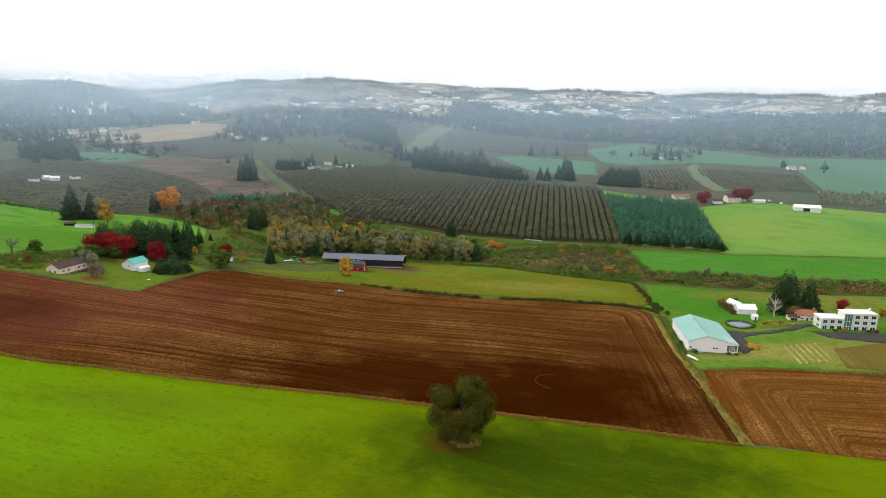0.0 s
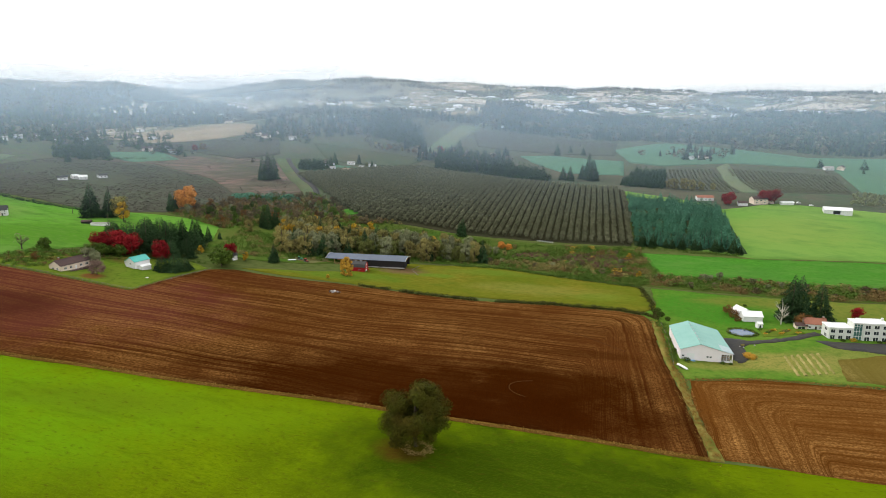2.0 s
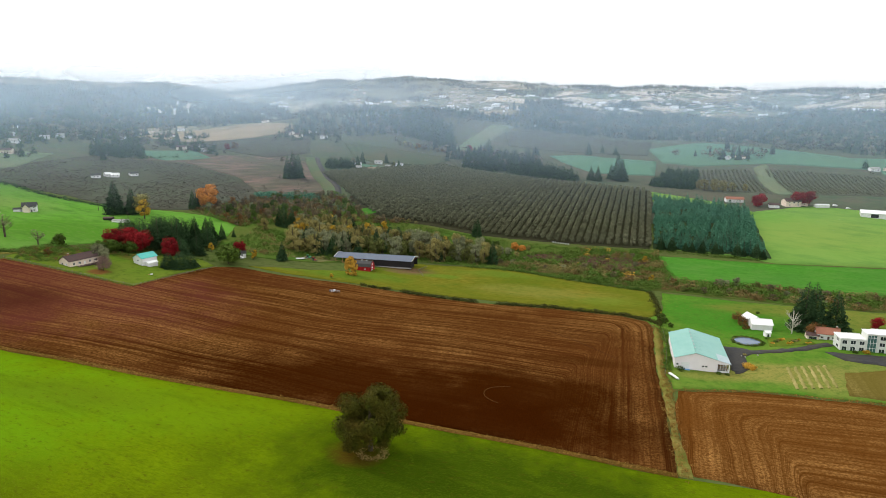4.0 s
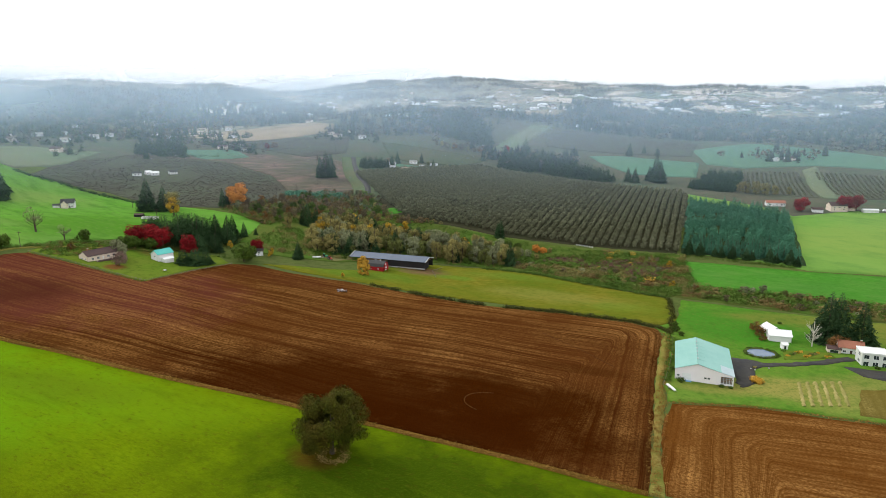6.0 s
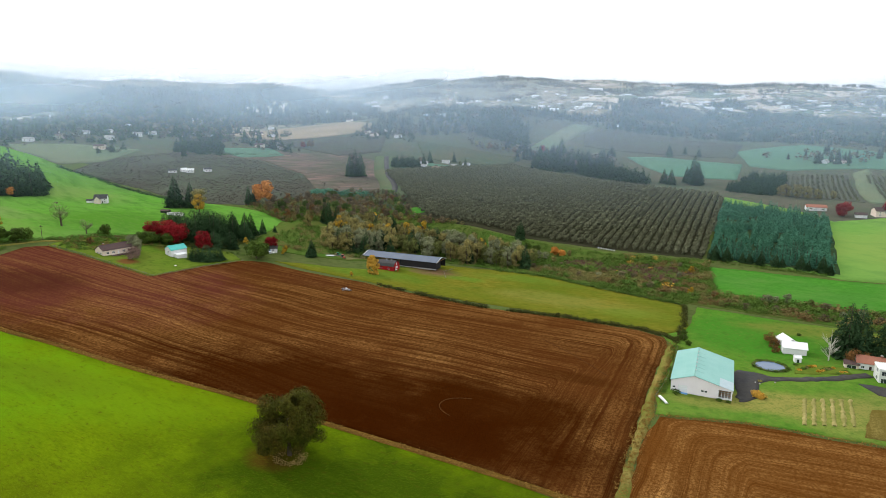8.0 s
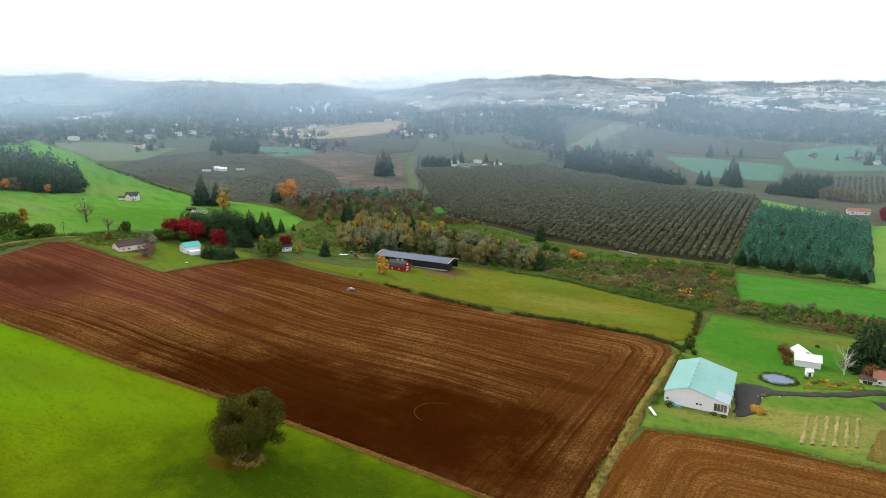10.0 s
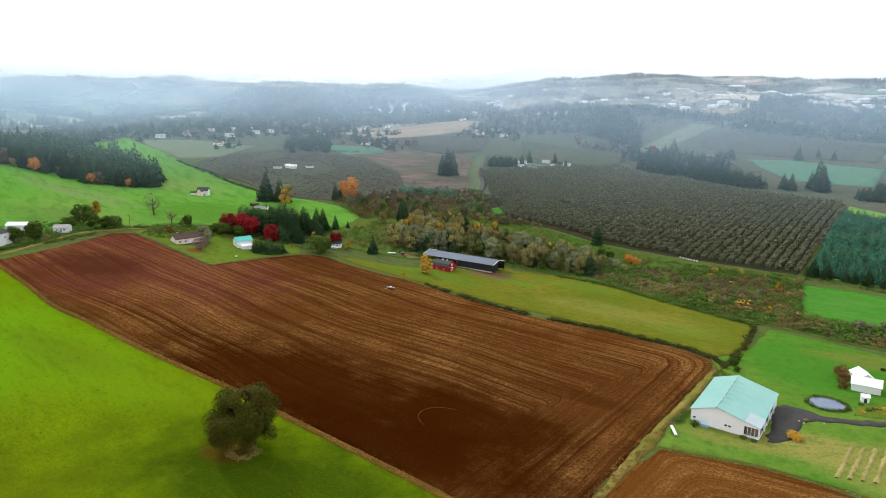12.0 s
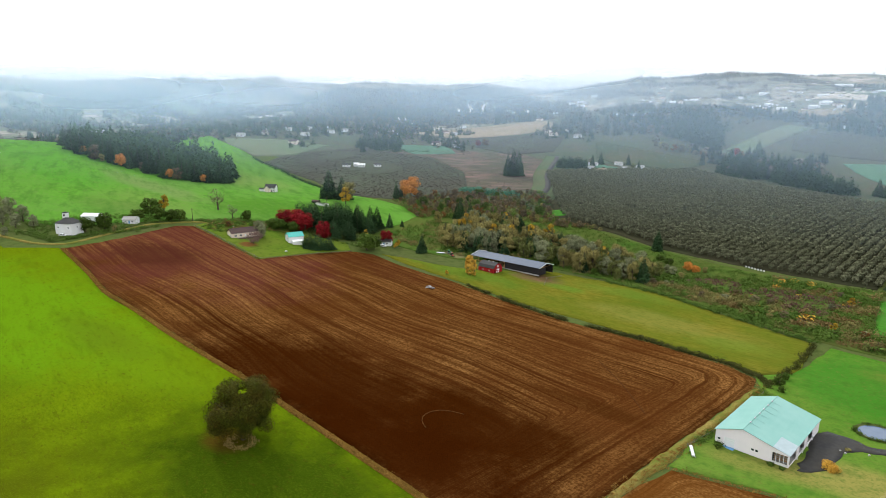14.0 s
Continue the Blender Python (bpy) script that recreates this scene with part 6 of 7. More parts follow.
for k in range(11):
    for sy in (-1, 1):
        x = -SL + 0.3 + 5.74 * k
        part("post", box(x, sy * (SW - 0.15), 2.3, 0.24, 0.24, 6.0), TIMBER if k < 6 else DARK_WALL, shed)
        if sy < 0:
            part("truss", join([box(x, 0, SE - 0.25, 0.12, 2 * SW - 0.6, 0.2), slab((x - 0.06, -SW + 0.2, SE - 0.1), (x + 0.06, -SW + 0.2, SE - 0.1), (x + 0.06, 0, SR - 0.3), (x - 0.06, 0, SR - 0.3), 0.2)]), TIMBER, shed)
part("back_wall", box(0, SW + 0.05, 2.2, 2 * SL, 0.12, 5.4), DARK_WALL, shed)
part("front_wall", box(14.6, -SW + 0.1, 2.6, 28, 0.12, 4.4), DARK_WALL, shed)
part("end_wall", box(SL - 0.1, -SW / 2, 2.4, 0.12, SW - 0.6, 4.6), DARK_WALL, shed)
for k in range(3):
    part("rail", box(-14.5, -SW + 0.05, 0.8 + 0.8 * k, 28.4, 0.10, 0.22), TIMBER, shed)
part("sill_board", box(0, -SW - 0.02, 0.15, 2 * SL, 0.1, 0.9), CONCRETE, shed)
for k in range(9):
    st = thing("lumber_stack", *(shed.matrix_world @ Vector((-27 + 2.9 * k, 1.5 + 2 * (k % 3), 0)))[:2], "stack of pale sawn boards under the shed roof", "lumber", "lumber in the shed", -6.5, shed.location.z - 0.05)
    for j in range(4):
        part("board_layer", box(0, 0, 0.35 + 0.42 * j, 2.2, 3.4 - 0.2 * (j % 2), 0.34, 0.03), TIMBER, st)

red = thing("red_barn", -67, 247, "small red gambrel barn with a dark shingle roof", "barn", turn=-6.5, z=level(-67, 247) - 0.1)
GAM = [(-4.6, 3.0), (-3.5, 5.0), (0, 6.6), (3.5, 5.0), (4.6, 3.0)]
part("wall", shell((-6.5, -4.6, 6.5, 4.6), 3.0, 0.2, [("e", -1.6, 1.6, 0, 2.6), ("s", -3.4, -2.4, 1.2, 2.1), ("s", 2.4, 3.4, 1.2, 2.1)]), RED_WALL, red)
for sx in (-1, 1):
    part("gable_wall", prism(GAM, sx * 6.5 - 0.2 * (sx > 0), sx * 6.5 + 0.2 * (sx < 0)), RED_WALL, red)
for (ya, za), (yb, zb) in zip(GAM, GAM[1:]):
    part("roof", slab((-6.9, ya, za + 0.14), (6.9, ya, za + 0.14), (6.9, yb, zb + 0.14), (-6.9, yb, zb + 0.14), 0.12), DARK_ROOF, red)
part("door", join([box(6.42, -0.8, 1.3, 0.08, 1.56, 2.58), box(6.42, 0.8, 1.3, 0.08, 1.56, 2.58)]), WHITE_PAINT, red, "white-trimmed barn doors")
part("hay_door", box(6.53, 0, 4.4, 0.06, 1.3, 1.3), WHITE_PAINT, red)
for lo in (-3.4, 2.4):
    window(red, "s", -4.5, lo, lo + 1, 1.2, 2.1, 0.24, bars=0)
for k in range(2):
    part("roof_vent", box(-1 + 3.6 * k, 0, 6.95, 0.8, 0.6, 0.6, 0.08), WHITE_PAINT, red)
part("lean_to", join([slab((6.6, -3.9, 2.4), (9.4, -3.9, 2.0), (9.4, -1.9, 2.0), (6.6, -1.9, 2.4), 0.1), box(9.2, -3.7, 0.8, 0.14, 0.14, 2.3), box(9.2, -2.1, 0.8, 0.14, 0.14, 2.3)]), RED_WALL, red)

# --- homestead in the field's notch
gable("farmhouse", -214, 158.5, 73, 20, 9, 3.4, 2.6, CREAM, BROWN_ROOF, "low cream farmhouse with a brown shingle roof", doors=[("s", -1, 0, 2.1, WHITE_PAINT)],
      windows=[("s", -8, -6.4, 0.9, 2.2), ("s", -4.5, -2.9, 0.9, 2.2), ("s", 2, 3.6, 0.9, 2.2), ("s", 5.5, 7.5, 0.9, 2.2), ("w", -2.5, -1, 0.9, 2.2), ("w", 1, 2.5, 0.9, 2.2)], chimney=(-6.5, 1.0))
porch = thing("porch", *(Matrix.Rotation(radians(73), 2) @ Vector((1, -6.0)) + Vector((-214, 158.5))), "reddish wooden porch along the farmhouse", "porch", turn=73)
part("deck", box(0, 0, 0.3, 15, 2.8, 0.9, 0.03), BROWN_ROOF, porch)
for k in range(7):
    part("post", box(-7.2 + 2.4 * k, -1.3, 1.2, 0.12, 0.12, 1.2), CREAM, porch)
part("rail", box(0, -1.3, 1.8, 14.6, 0.1, 0.1), CREAM, porch)
gable("teal_barn", -187.5, 181, 68, 10.5, 8.0, 4.6, 2.3, WHITE, TEAL_ROOF, "white two-storey barn with a bright teal roof", "barn", doors=[("s", -1.2, 1.2, 2.6, WHITE_PAINT)],
      windows=[("w", -1, 0.6, 2.6, 3.6)], roof_parts=4)
for dx, dy in ((0.6, 6.1), (-0.5, -6.1)):
    o = Matrix.Rotation(radians(68), 2) @ Vector((dx, dy)) + Vector((-187.5, 181))
    gable("lean_shed", o.x, o.y, 68, 6.5, 4.0, 2.4, 0.7, WHITE, WHITE_PAINT, "low white lean-to beside the teal-roofed barn", "shed", over=0.25)
gable("cottage", -155, 239, 30, 10, 7, 2.6, 1.6, WHITE, DARK_ROOF, "small grey-roofed cottage under a red maple", windows=[("s", -3, -1.6, 0.9, 2.0), ("s", 1.6, 3, 0.9, 2.0)], doors=[("s", -0.5, 0.5, 2.1, BLUE)])

# --- farms on the green hillside
gable("long_shed", -278, 291, 8, 13, 3.6, 2.0, 0.5, WHITE, CONCRETE, "long low white shed under the firs", "shed", over=0.2)
gable("dark_shed", -292, 296, 15, 7, 4, 2.0, 0.9, DARK_WALL, BROWN_ROOF, "low dark wooden shed beside the firs", "shed", over=0.3)
for x, y in ((-270, 289), (-262, 150), (-331, 338)):
    pole = thing("utility_pole", x, y, "weathered wooden utility pole with a crossarm", "utility pole", turn=35)
    part("post", tube([(0, 0, -1), (0, 0, 5), (0, 0, 10)], [0.2, 0.17, 0.13], 8), BARK, pole)
    part("crossarm", box(0, 0, 9.3, 2.4, 0.12, 0.14), BARK, pole)
tower = thing("hip_roofed_barn", -274, 71, "white square barn with a dark hip roof and a small cupola", "barn", turn=24)


def ring(r, z, sides=8, off=math.pi / 8):
    return [(r * math.cos(off + 2 * math.pi * k / sides), r * math.sin(off + 2 * math.pi * k / sides), z) for k in range(sides)]


def frustum(r0, z0, r1, z1, sides=8):
    v = ring(r0, z0, sides) + ring(r1, z1, sides)
    return v, [tuple(range(sides - 1, -1, -1)), tuple(range(sides, 2 * sides))] + [(k, (k + 1) % sides, (k + 1) % sides + sides, k + sides) for k in range(sides)]


part("wall", shell((-6, -5, 6, 5), 6.8, 0.2, [("s", -4.4, -3.2, 3.6, 4.8), ("s", 3.0, 4.2, 3.6, 4.8), ("s", -1.2, 1.2, 0, 2.6), ("e", -0.6, 0.6, 3.6, 4.8)]), WHITE, tower)
hip = [(-6.5, -5.5, 6.7), (6.5, -5.5, 6.7), (6.5, 5.5, 6.7), (-6.5, 5.5, 6.7), (-2.4, 0, 10.0), (2.4, 0, 10.0)]
part("roof", (hip, [(3, 2, 1, 0), (0, 1, 5, 4), (1, 2, 5), (2, 3, 4, 5), (3, 0, 4)]), DARK_ROOF, tower)
cup = part("cupola", box(-3.4, 1.6, 10.6, 2.6, 2.6, 4.0), WHITE, tower)
part("cupola_roof", join([box(-3.4, 1.6, 12.75, 3.2, 3.2, 0.3, 0.05), box(-3.4, 1.6, 13.1, 2.0, 2.0, 0.4, 0.15)]), DARK_ROOF, cup)
part("cupola_louvre", box(-3.4, 0.28, 11.2, 1.4, 0.06, 1.2), DARK_ROOF, cup)
for lo in (-4.4, 3.0):
    window(tower, "s", -4.9, lo, lo + 1.2, 3.6, 4.8, 0.24)
window(tower, "e", 5.9, -0.6, 0.6, 3.6, 4.8, 0.24)
part("door", box(0, -4.88, 1.3, 2.36, 0.08, 2.58), WHITE_PAINT, tower)
part("floor_slab", box(0, 0, -0.4, 11.5, 9.5, 0.84), CONCRETE, tower)
gable("white_shed", -298, 97, 30, 13, 7, 3.2, 1.5, WHITE, WHITE_PAINT, "white metal shed below the green hill", "shed", doors=[("s", -2, 2, 2.8, WHITE)], roof_parts=4)
gable("cottage", -278, 113, 40, 9, 6.5, 2.8, 1.6, WHITE, CONCRETE, "small white cottage among hedges", windows=[("s", -3, -1.8, 0.9, 2.0), ("s", 1.5, 2.7, 0.9, 2.0)], doors=[("s", -0.5, 0.5, 2.1, BLUE)])
gable("farmhouse", -373, 309, 32, 10.5, 7.5, 4.8, 3.0, WHITE, DARK_ROOF, "tall pale farmhouse with steep gables on the hillside",
      windows=[("s", -4.4, -3.4, 0.9, 2.2), ("s", 3, 4, 0.9, 2.2), ("s", -4.4, -3.4, 3.2, 4.3), ("s", 3, 4, 3.2, 4.3), ("w", -1, 0.6, 3.2, 4.3)], doors=[("s", 1.2, 2.2, 2.1, DARK_ROOF)])
gable("gabled_wing", -371.5, 303.5, 122, 6, 4.6, 4.4, 2.6, CREAM, DARK_ROOF, "cream gabled wing of the hillside farmhouse", windows=[("w", -0.8, 0.8, 0.9, 2.2), ("w", -0.7, 0.7, 3.0, 4.1)])
gable("porch_wing", -379, 302.5, 32, 5.5, 3.6, 2.4, 1.0, WHITE, DARK_ROOF, "white porch wing of the hillside farmhouse", "house")
for k, (x, y, l) in enumerate(((-430, 474, 12), (-417, 488, 11), (-405, 505, 11), (-424, 486, 8))):
    gable("white_house", x, y, 40 + 6 * k, 0.8 * l, 6.5, 2.7, 1.6, WHITE, WHITE_PAINT if k % 2 else DARK_ROOF, "white farm building inside a leafless orchard", group="white farm cluster",
          windows=[("s", -2.4, -1.3, 0.9, 2.0), ("s", 1.3, 2.4, 0.9, 2.0)])

# --- the modern three-storey house and its outbuildings
villa = thing("modern_house", 211, 140, "white flat-roofed three-storey house with large windows", "house", turn=-5, z=-11.0)


def block(x0, x1, depth, height, cols, storeys, y0=0.0):
    hs = [("s", x0 + (x1 - x0) * (c + 0.2) / cols, x0 + (x1 - x0) * (c + 0.8) / cols, 0.7 + 3.1 * s if s else 0.1, 2.6 + 3.1 * s) for c in range(cols) for s in range(storeys)]
    hs += [("w", y0 + depth * 0.3, y0 + depth * 0.6, 0.8 + 3.1 * s, 2.4 + 3.1 * s) for s in range(storeys)]
    part("wall", shell((x0, y0, x1, y0 + depth), height, 0.3, hs), CLADDING, villa)
    for s_, a, b, z0, z1 in hs:
        window(villa, s_, (y0 + 0.15) if s_ == "s" else x0 + 0.15, a, b, z0, z1, 0.2, bars=1)
    part("roof", box((x0 + x1) / 2, y0 + depth / 2, height + 0.12, x1 - x0 + 0.5, depth + 0.5, 0.24, 0.05), WHITE_PAINT, villa)
    part("parapet", join([box((x0 + x1) / 2, y0 - 0.1, height + 0.36, x1 - x0 + 0.4, 0.2, 0.26), box((x0 + x1) / 2, y0 + depth + 0.1, height + 0.36, x1 - x0 + 0.4, 0.2, 0.26)]), CLADDING, villa)
    for s in range(1, storeys):
        part("floor_slab", box((x0 + x1) / 2, y0 + depth / 2, 3.1 * s - 0.15, x1 - x0 - 0.7, depth - 0.7, 0.25), CONCRETE, villa)


block(-13.5, -2.3, 9, 6.3, 3, 2)
block(2.2, 14.5, 9, 9.4, 3, 3, -0.6)
part("stair_tower", shell((-2.3, -0.3, 2.2, 7), 9.6, 0.25, [("s", -2.0, 1.9, 0.3, 9.0)]), CLADDING, villa)
part("glazing", box(-0.15, -0.15, 4.6, 4.0, 0.05, 8.6), GLASS_GREEN, villa, "green glazed stairwell")
for k in range(4):
    part("mullion", box(-2.1 + 1.3 * k, -0.24, 4.6, 0.12, 0.1, 8.6), WHITE_PAINT, villa)
for k in range(3):
    part("transom", box(-0.15, -0.24, 2.6 + 2.6 * k, 4.0, 0.09, 0.14), WHITE_PAINT, villa)
part("roof", box(-0.15, 3.3, 9.75, 5.0, 7.8, 0.26, 0.05), WHITE_PAINT, villa)
part("chimney", box(13.4, 6, 10.2, 0.9, 0.9, 2.0), CLADDING, villa)
part("plinth", box(0.5, 4.3, -0.5, 27.6, 8.2, 1.0), CONCRETE, villa)
gable("cottage", 200, 161, -10, 10.5, 7.5, 3.4, 2.3, WHITE, CLAY_ROOF, "white cottage with a red-brown roof and chimney", windows=[("s", -3.5, -2.2, 0.9, 2.1), ("s", 1.6, 3, 0.9, 2.1), ("w", -1, 1, 3.0, 3.35)],
      doors=[("s", -0.5, 0.5, 2.1, BROWN_ROOF)], chimney=(4.2, 0.0))
gable("annexe", 192.5, 160, -10, 5.5, 5, 2.3, 0.9, CREAM, BROWN_ROOF, "low open annexe beside the cottage", "shed", windows=[("s", -1.8, 1.8, 0.3, 1.9)])
gable("white_shed", 172, 174, -4, 10.2, 7.5, 3.6, 2.0, WHITE, WHITE_PAINT, "white shed with a white metal roof by the pond", "shed", roof_parts=4)
gable("white_shed", 170.6, 159.5, 6, 2.7, 2.7, 2.6, 0.8, WHITE, WHITE_PAINT, "tiny white pump house by the pond", "shed", doors=[("s", -0.5, 0.5, 2.0, GLASS)], over=0.25)
gable("white_shed", 171.5, 186, 106, 9, 6.4, 2.8, 1.9, WHITE, WHITE_PAINT, "white gabled shed behind the pond shed", "shed", roof_parts=3)
# pond with a low bank
pond_z = level(157.5, 149) + 0.45
pv = [(157.5, 149, pond_z)] + [(157.5 + 6.4 * math.cos(2 * math.pi * k / 40), 149 + 6.1 * math.sin(2 * math.pi * k / 40), pond_z) for k in range(40)]
tagged(mesh_object("pond", pv, [(0, k + 1, (k + 1) % 40 + 1) for k in range(40)], WATER), "small round grey-blue pond", "water", kind="structure")
bank_v, bank_f = [], []
for k in range(40):
    a = 2 * math.pi * k / 40
    for r, up in ((6.1, -0.02), (6.6, 0.3), (7.2, 0.25), (8.0, -0.6)):
        bank_v.append((157.5 + r * math.cos(a), 149 + r * 0.96 * math.sin(a), pond_z + up + 0.06 * math.sin(5 * a)))
    for j in range(3):
        a0, a1 = 4 * k + j, 4 * ((k + 1) % 40) + j
        bank_f.append((a0, a0 + 1, a1 + 1, a1))
tagged(mesh_object("pond_bank", bank_v, bank_f, ROUGH, flat=False), "low grassy bank round the pond", "bank", kind="structure")
reeds = [(157.5 + 7.0 * math.cos(a) + rng.normal(0, 0.3), 149 + 6.7 * math.sin(a) + rng.normal(0, 0.3), rng.uniform(0.4, 1.0), 0, 1.0) for a in rng.uniform(0, 6.283, 130)]
thicket([(x, y, h * 1.6, t, w) for x, y, h, t, w in reeds], LEAF_GREEN, "dark green plants round the pond")
drape("driveway", [(139, 134), (143, 140), (149, 139), (155, 135.5), (168, 138), (181, 143.5), (196, 152), (198, 147.5), (184, 139.5), (168, 133.5), (154, 130.5), (149, 126), (146, 110), (140, 104), (138.4, 104)], TARMAC,
      "dark gravel drive between barn and pond", "driveway", step=2.5, wobble=0.9)
drape("driveway", [(189, 137), (193, 126), (216, 118), (260, 112), (262, 140), (232, 134), (212, 134)], TARMAC, "paved forecourt before the modern house", "driveway", step=4)
drape("garden_bed", [(169, 156), (190, 157), (190, 149), (182, 146), (166, 142)], HOME_LAWN, "green vegetable garden beds beside the pond", "garden", step=3)
drape("ploughed_field", [(186, 110), (217, 118), (300, 108), (300, 70), (200, 78), (176, 84)], SOIL_FAINT, "sparse tilled plot below the forecourt", step=5)
drape("yard", [(-125, 262), (-100, 276), (-92, 270), (-100, 255)], MUD, "muddy yard beside the long shed", "yard", step=3, wobble=1.6)
drape("yard", [(-130, 432), (-116, 452), (-100, 442), (-116, 420)], GRASS_WET, "small bright green clearing beside the orchard", "meadow", step=4)

# ------------------------------------------------------------ far farm, houses over the hills
gable("long_barn", 257, 516, -3, 17, 9, 3.0, 2.0, WHITE, CLAY_ROOF, "low white barn with a red roof beyond the plantation", "barn", windows=[("s", -6, -4, 0.8, 2.0), ("s", 4, 6, 0.8, 2.0)])
gable("farmhouse", 306, 498, 8, 15, 10, 5.0, 2.8, CREAM, BROWN_ROOF, "tan two-storey farmhouse among red maples", windows=[("s", -5, -3.6, 0.9, 2.1), ("s", 3.6, 5, 0.9, 2.1), ("s", -5, -3.6, 3.2, 4.4), ("s", 3.6, 5, 3.2, 4.4), ("s", -1, 1, 3.2, 4.4)])
gable("garage", 287, 490, -10, 9, 7, 2.6, 1.6, WHITE, BROWN_ROOF, "small white garage beside the far farmhouse", "garage", doors=[("s", -1.6, 1.6, 2.2, WHITE_PAINT)])
gable("farmhouse", 318, 503, -20, 11, 8, 3.2, 2.2, CREAM, CLAY_ROOF, "low tan farmhouse with a red-brown roof")
# the bay is not open: a dark panel stands in for its shaded inside
gable("white_barn", 367, 462, -20, 24, 13, 4.0, 2.2, WHITE, WHITE_PAINT, "broad white barn with a dark panel for the shade of its open bay", "barn", doors=[("s", -4, 2, 3.4, DARK_WALL)], roof_parts=5)
gable("shed", 333, 494, 6, 13, 4.5, 2.6, 0.8, WHITE, WHITE_PAINT, "long white open shed at the far farm", "shed")
gable("white_house", -163, 656, 5, 13, 8, 2.8, 2.2, CREAM, TAN_FIELD, "cream barn with a straw-coloured roof above the orchard", "barn")
for x, y, l, turn in ((-184, 672, 10, 10), (-172, 736, 14, 0), (-140, 731, 13, -12), (-196, 706, 16, 5), (-150, 700, 9, 15)):
    gable("white_house", x, y, turn, 0.75 * l, 6, 2.7, 1.5, WHITE, CONCRETE, "white farm building above the orchard", windows=[("s", -2.6, -1.4, 0.9, 2.0), ("s", 1.4, 2.6, 0.9, 2.0)])


def far_house(label, length, width, eave, rise, wall, roof, name="hill_house"):
    ob = tagged(new(name), label, "house")
    L, W = length / 2, width / 2
    part("wall", prism([(-W, -3), (W, -3), (W, eave), (0, eave + rise), (-W, eave)], -L, L), wall, ob)
    part("roof", join([slab((-L - 0.5, -W - 0.5, eave - 0.1), (L + 0.5, -W - 0.5, eave - 0.1), (L + 0.5, 0, eave + rise + 0.2), (-L - 0.5, 0, eave + rise + 0.2), 0.2),
                       slab((-L - 0.5, 0, eave + rise + 0.2), (L + 0.5, 0, eave + rise + 0.2), (L + 0.5, W + 0.5, eave - 0.1), (-L - 0.5, W + 0.5, eave - 0.1), 0.2)]), roof, ob)
    part("window", box(-L * 0.5, -W - 0.01, 1.6, 1.6, 0.1, 1.2), GLASS, ob)
    part("window", box(L * 0.5, -W - 0.01, 1.6, 1.6, 0.1, 1.2), GLASS, ob)
    return ob


kinds = [far_house("white house on the distant hillside", 14, 9, 3.4, 2.4, WHITE, CONCRETE), far_house("pale house with a brown roof on the distant hillside", 15, 10, 4.6, 2.6, CREAM, BROWN_ROOF),
         far_house("white barn with a white roof on the distant hillside", 26, 13, 4.4, 2.6, WHITE, WHITE_PAINT)]
spots = [(57, 1121), (95, 1115), (80, 1100), (333, 812), (350, 810), (499, 742), (517, 744), (-366, 899), (-331, 911), (-345, 880), (-298, 873), (-293, 1072), (-239, 1070), (-312, 1069),
         (-277, 1062), (-250, 1063), (-188, 1080), (-554, 658), (-587, 545), (-627, 504), (-640, 557), (-651, 528), (-640, 470), (-555, 496), (-443, 722), (-420, 700), (-560, 720), (-600, 640),
         (-640, 600), (-590, 600), (-610, 690), (-660, 660), (-700, 800), (-660, 820), (-560, 860), (-520, 840), (-450, 690)]
for x, y in spots:
    ob = copy_thing(kinds[int(rng.uniform(0, 2))], pose(x, y, level(x, y), 0, 0, rng.uniform(-40, 60)))
    ob.scale = (0.85,) * 3
beside = []
for x, y in spots:
    for k in range(9 if x < 200 else 2):
        a, r = rng.uniform(0, 6.3), rng.uniform(9, 38)
        beside.append((x + r * math.cos(a), y + r * math.sin(a), rng.uniform(7, 16), rng.uniform(0, 6.3), rng.uniform(0.9, 1.3)))
for x, y in along([(-720, 500), (-640, 600), (-590, 680), (-520, 760)], 4.5, rng, 13) + along([(-560, 640), (-500, 700), (-430, 735)], 5, rng, 11):
    beside.append((x, y, rng.uniform(7, 17), rng.uniform(0, 6.3), rng.uniform(0.9, 1.3)))
merged("house_trees", unit_dark, beside[::2] + beside[1::4], NEEDLE, "dark conifers round the far houses", "woodland")
merged("house_trees", [ball(rng) for _ in range(3)], [(x, y, 0.7 * h, t, 1.3) for x, y, h, t, w in beside[3::4]], LEAF_FAR, "brown broadleaf trees round the far houses", "woodland")
count = 0
while count < 330:
    bearing, r = radians(rng.uniform(-40, 78)), rng.uniform(1200, 2950)
    x, y = -math.sin(bearing) * r, math.cos(bearing) * r
    town = 1.4 * math.exp(-(((math.degrees(bearing) + 22) / 20) ** 2) - (((r - 2250) / 330) ** 2)) + 0.5 * math.exp(-(((math.degrees(bearing) - 5) / 14) ** 2) - (((r - 1900) / 450) ** 2)) + 0.12
    if rng.uniform() < town and wooded(x, y) < 0.12 and not inside(FIELDS[0], x, y):
        count += 1
        ob = copy_thing(kinds[int(rng.uniform(0, 3))], pose(x, y, level(x, y), 0, 0, rng.uniform(-50, 70)))
        ob.scale = (rng.uniform(0.8, 1.15),) * 3
drop_proto(*kinds)

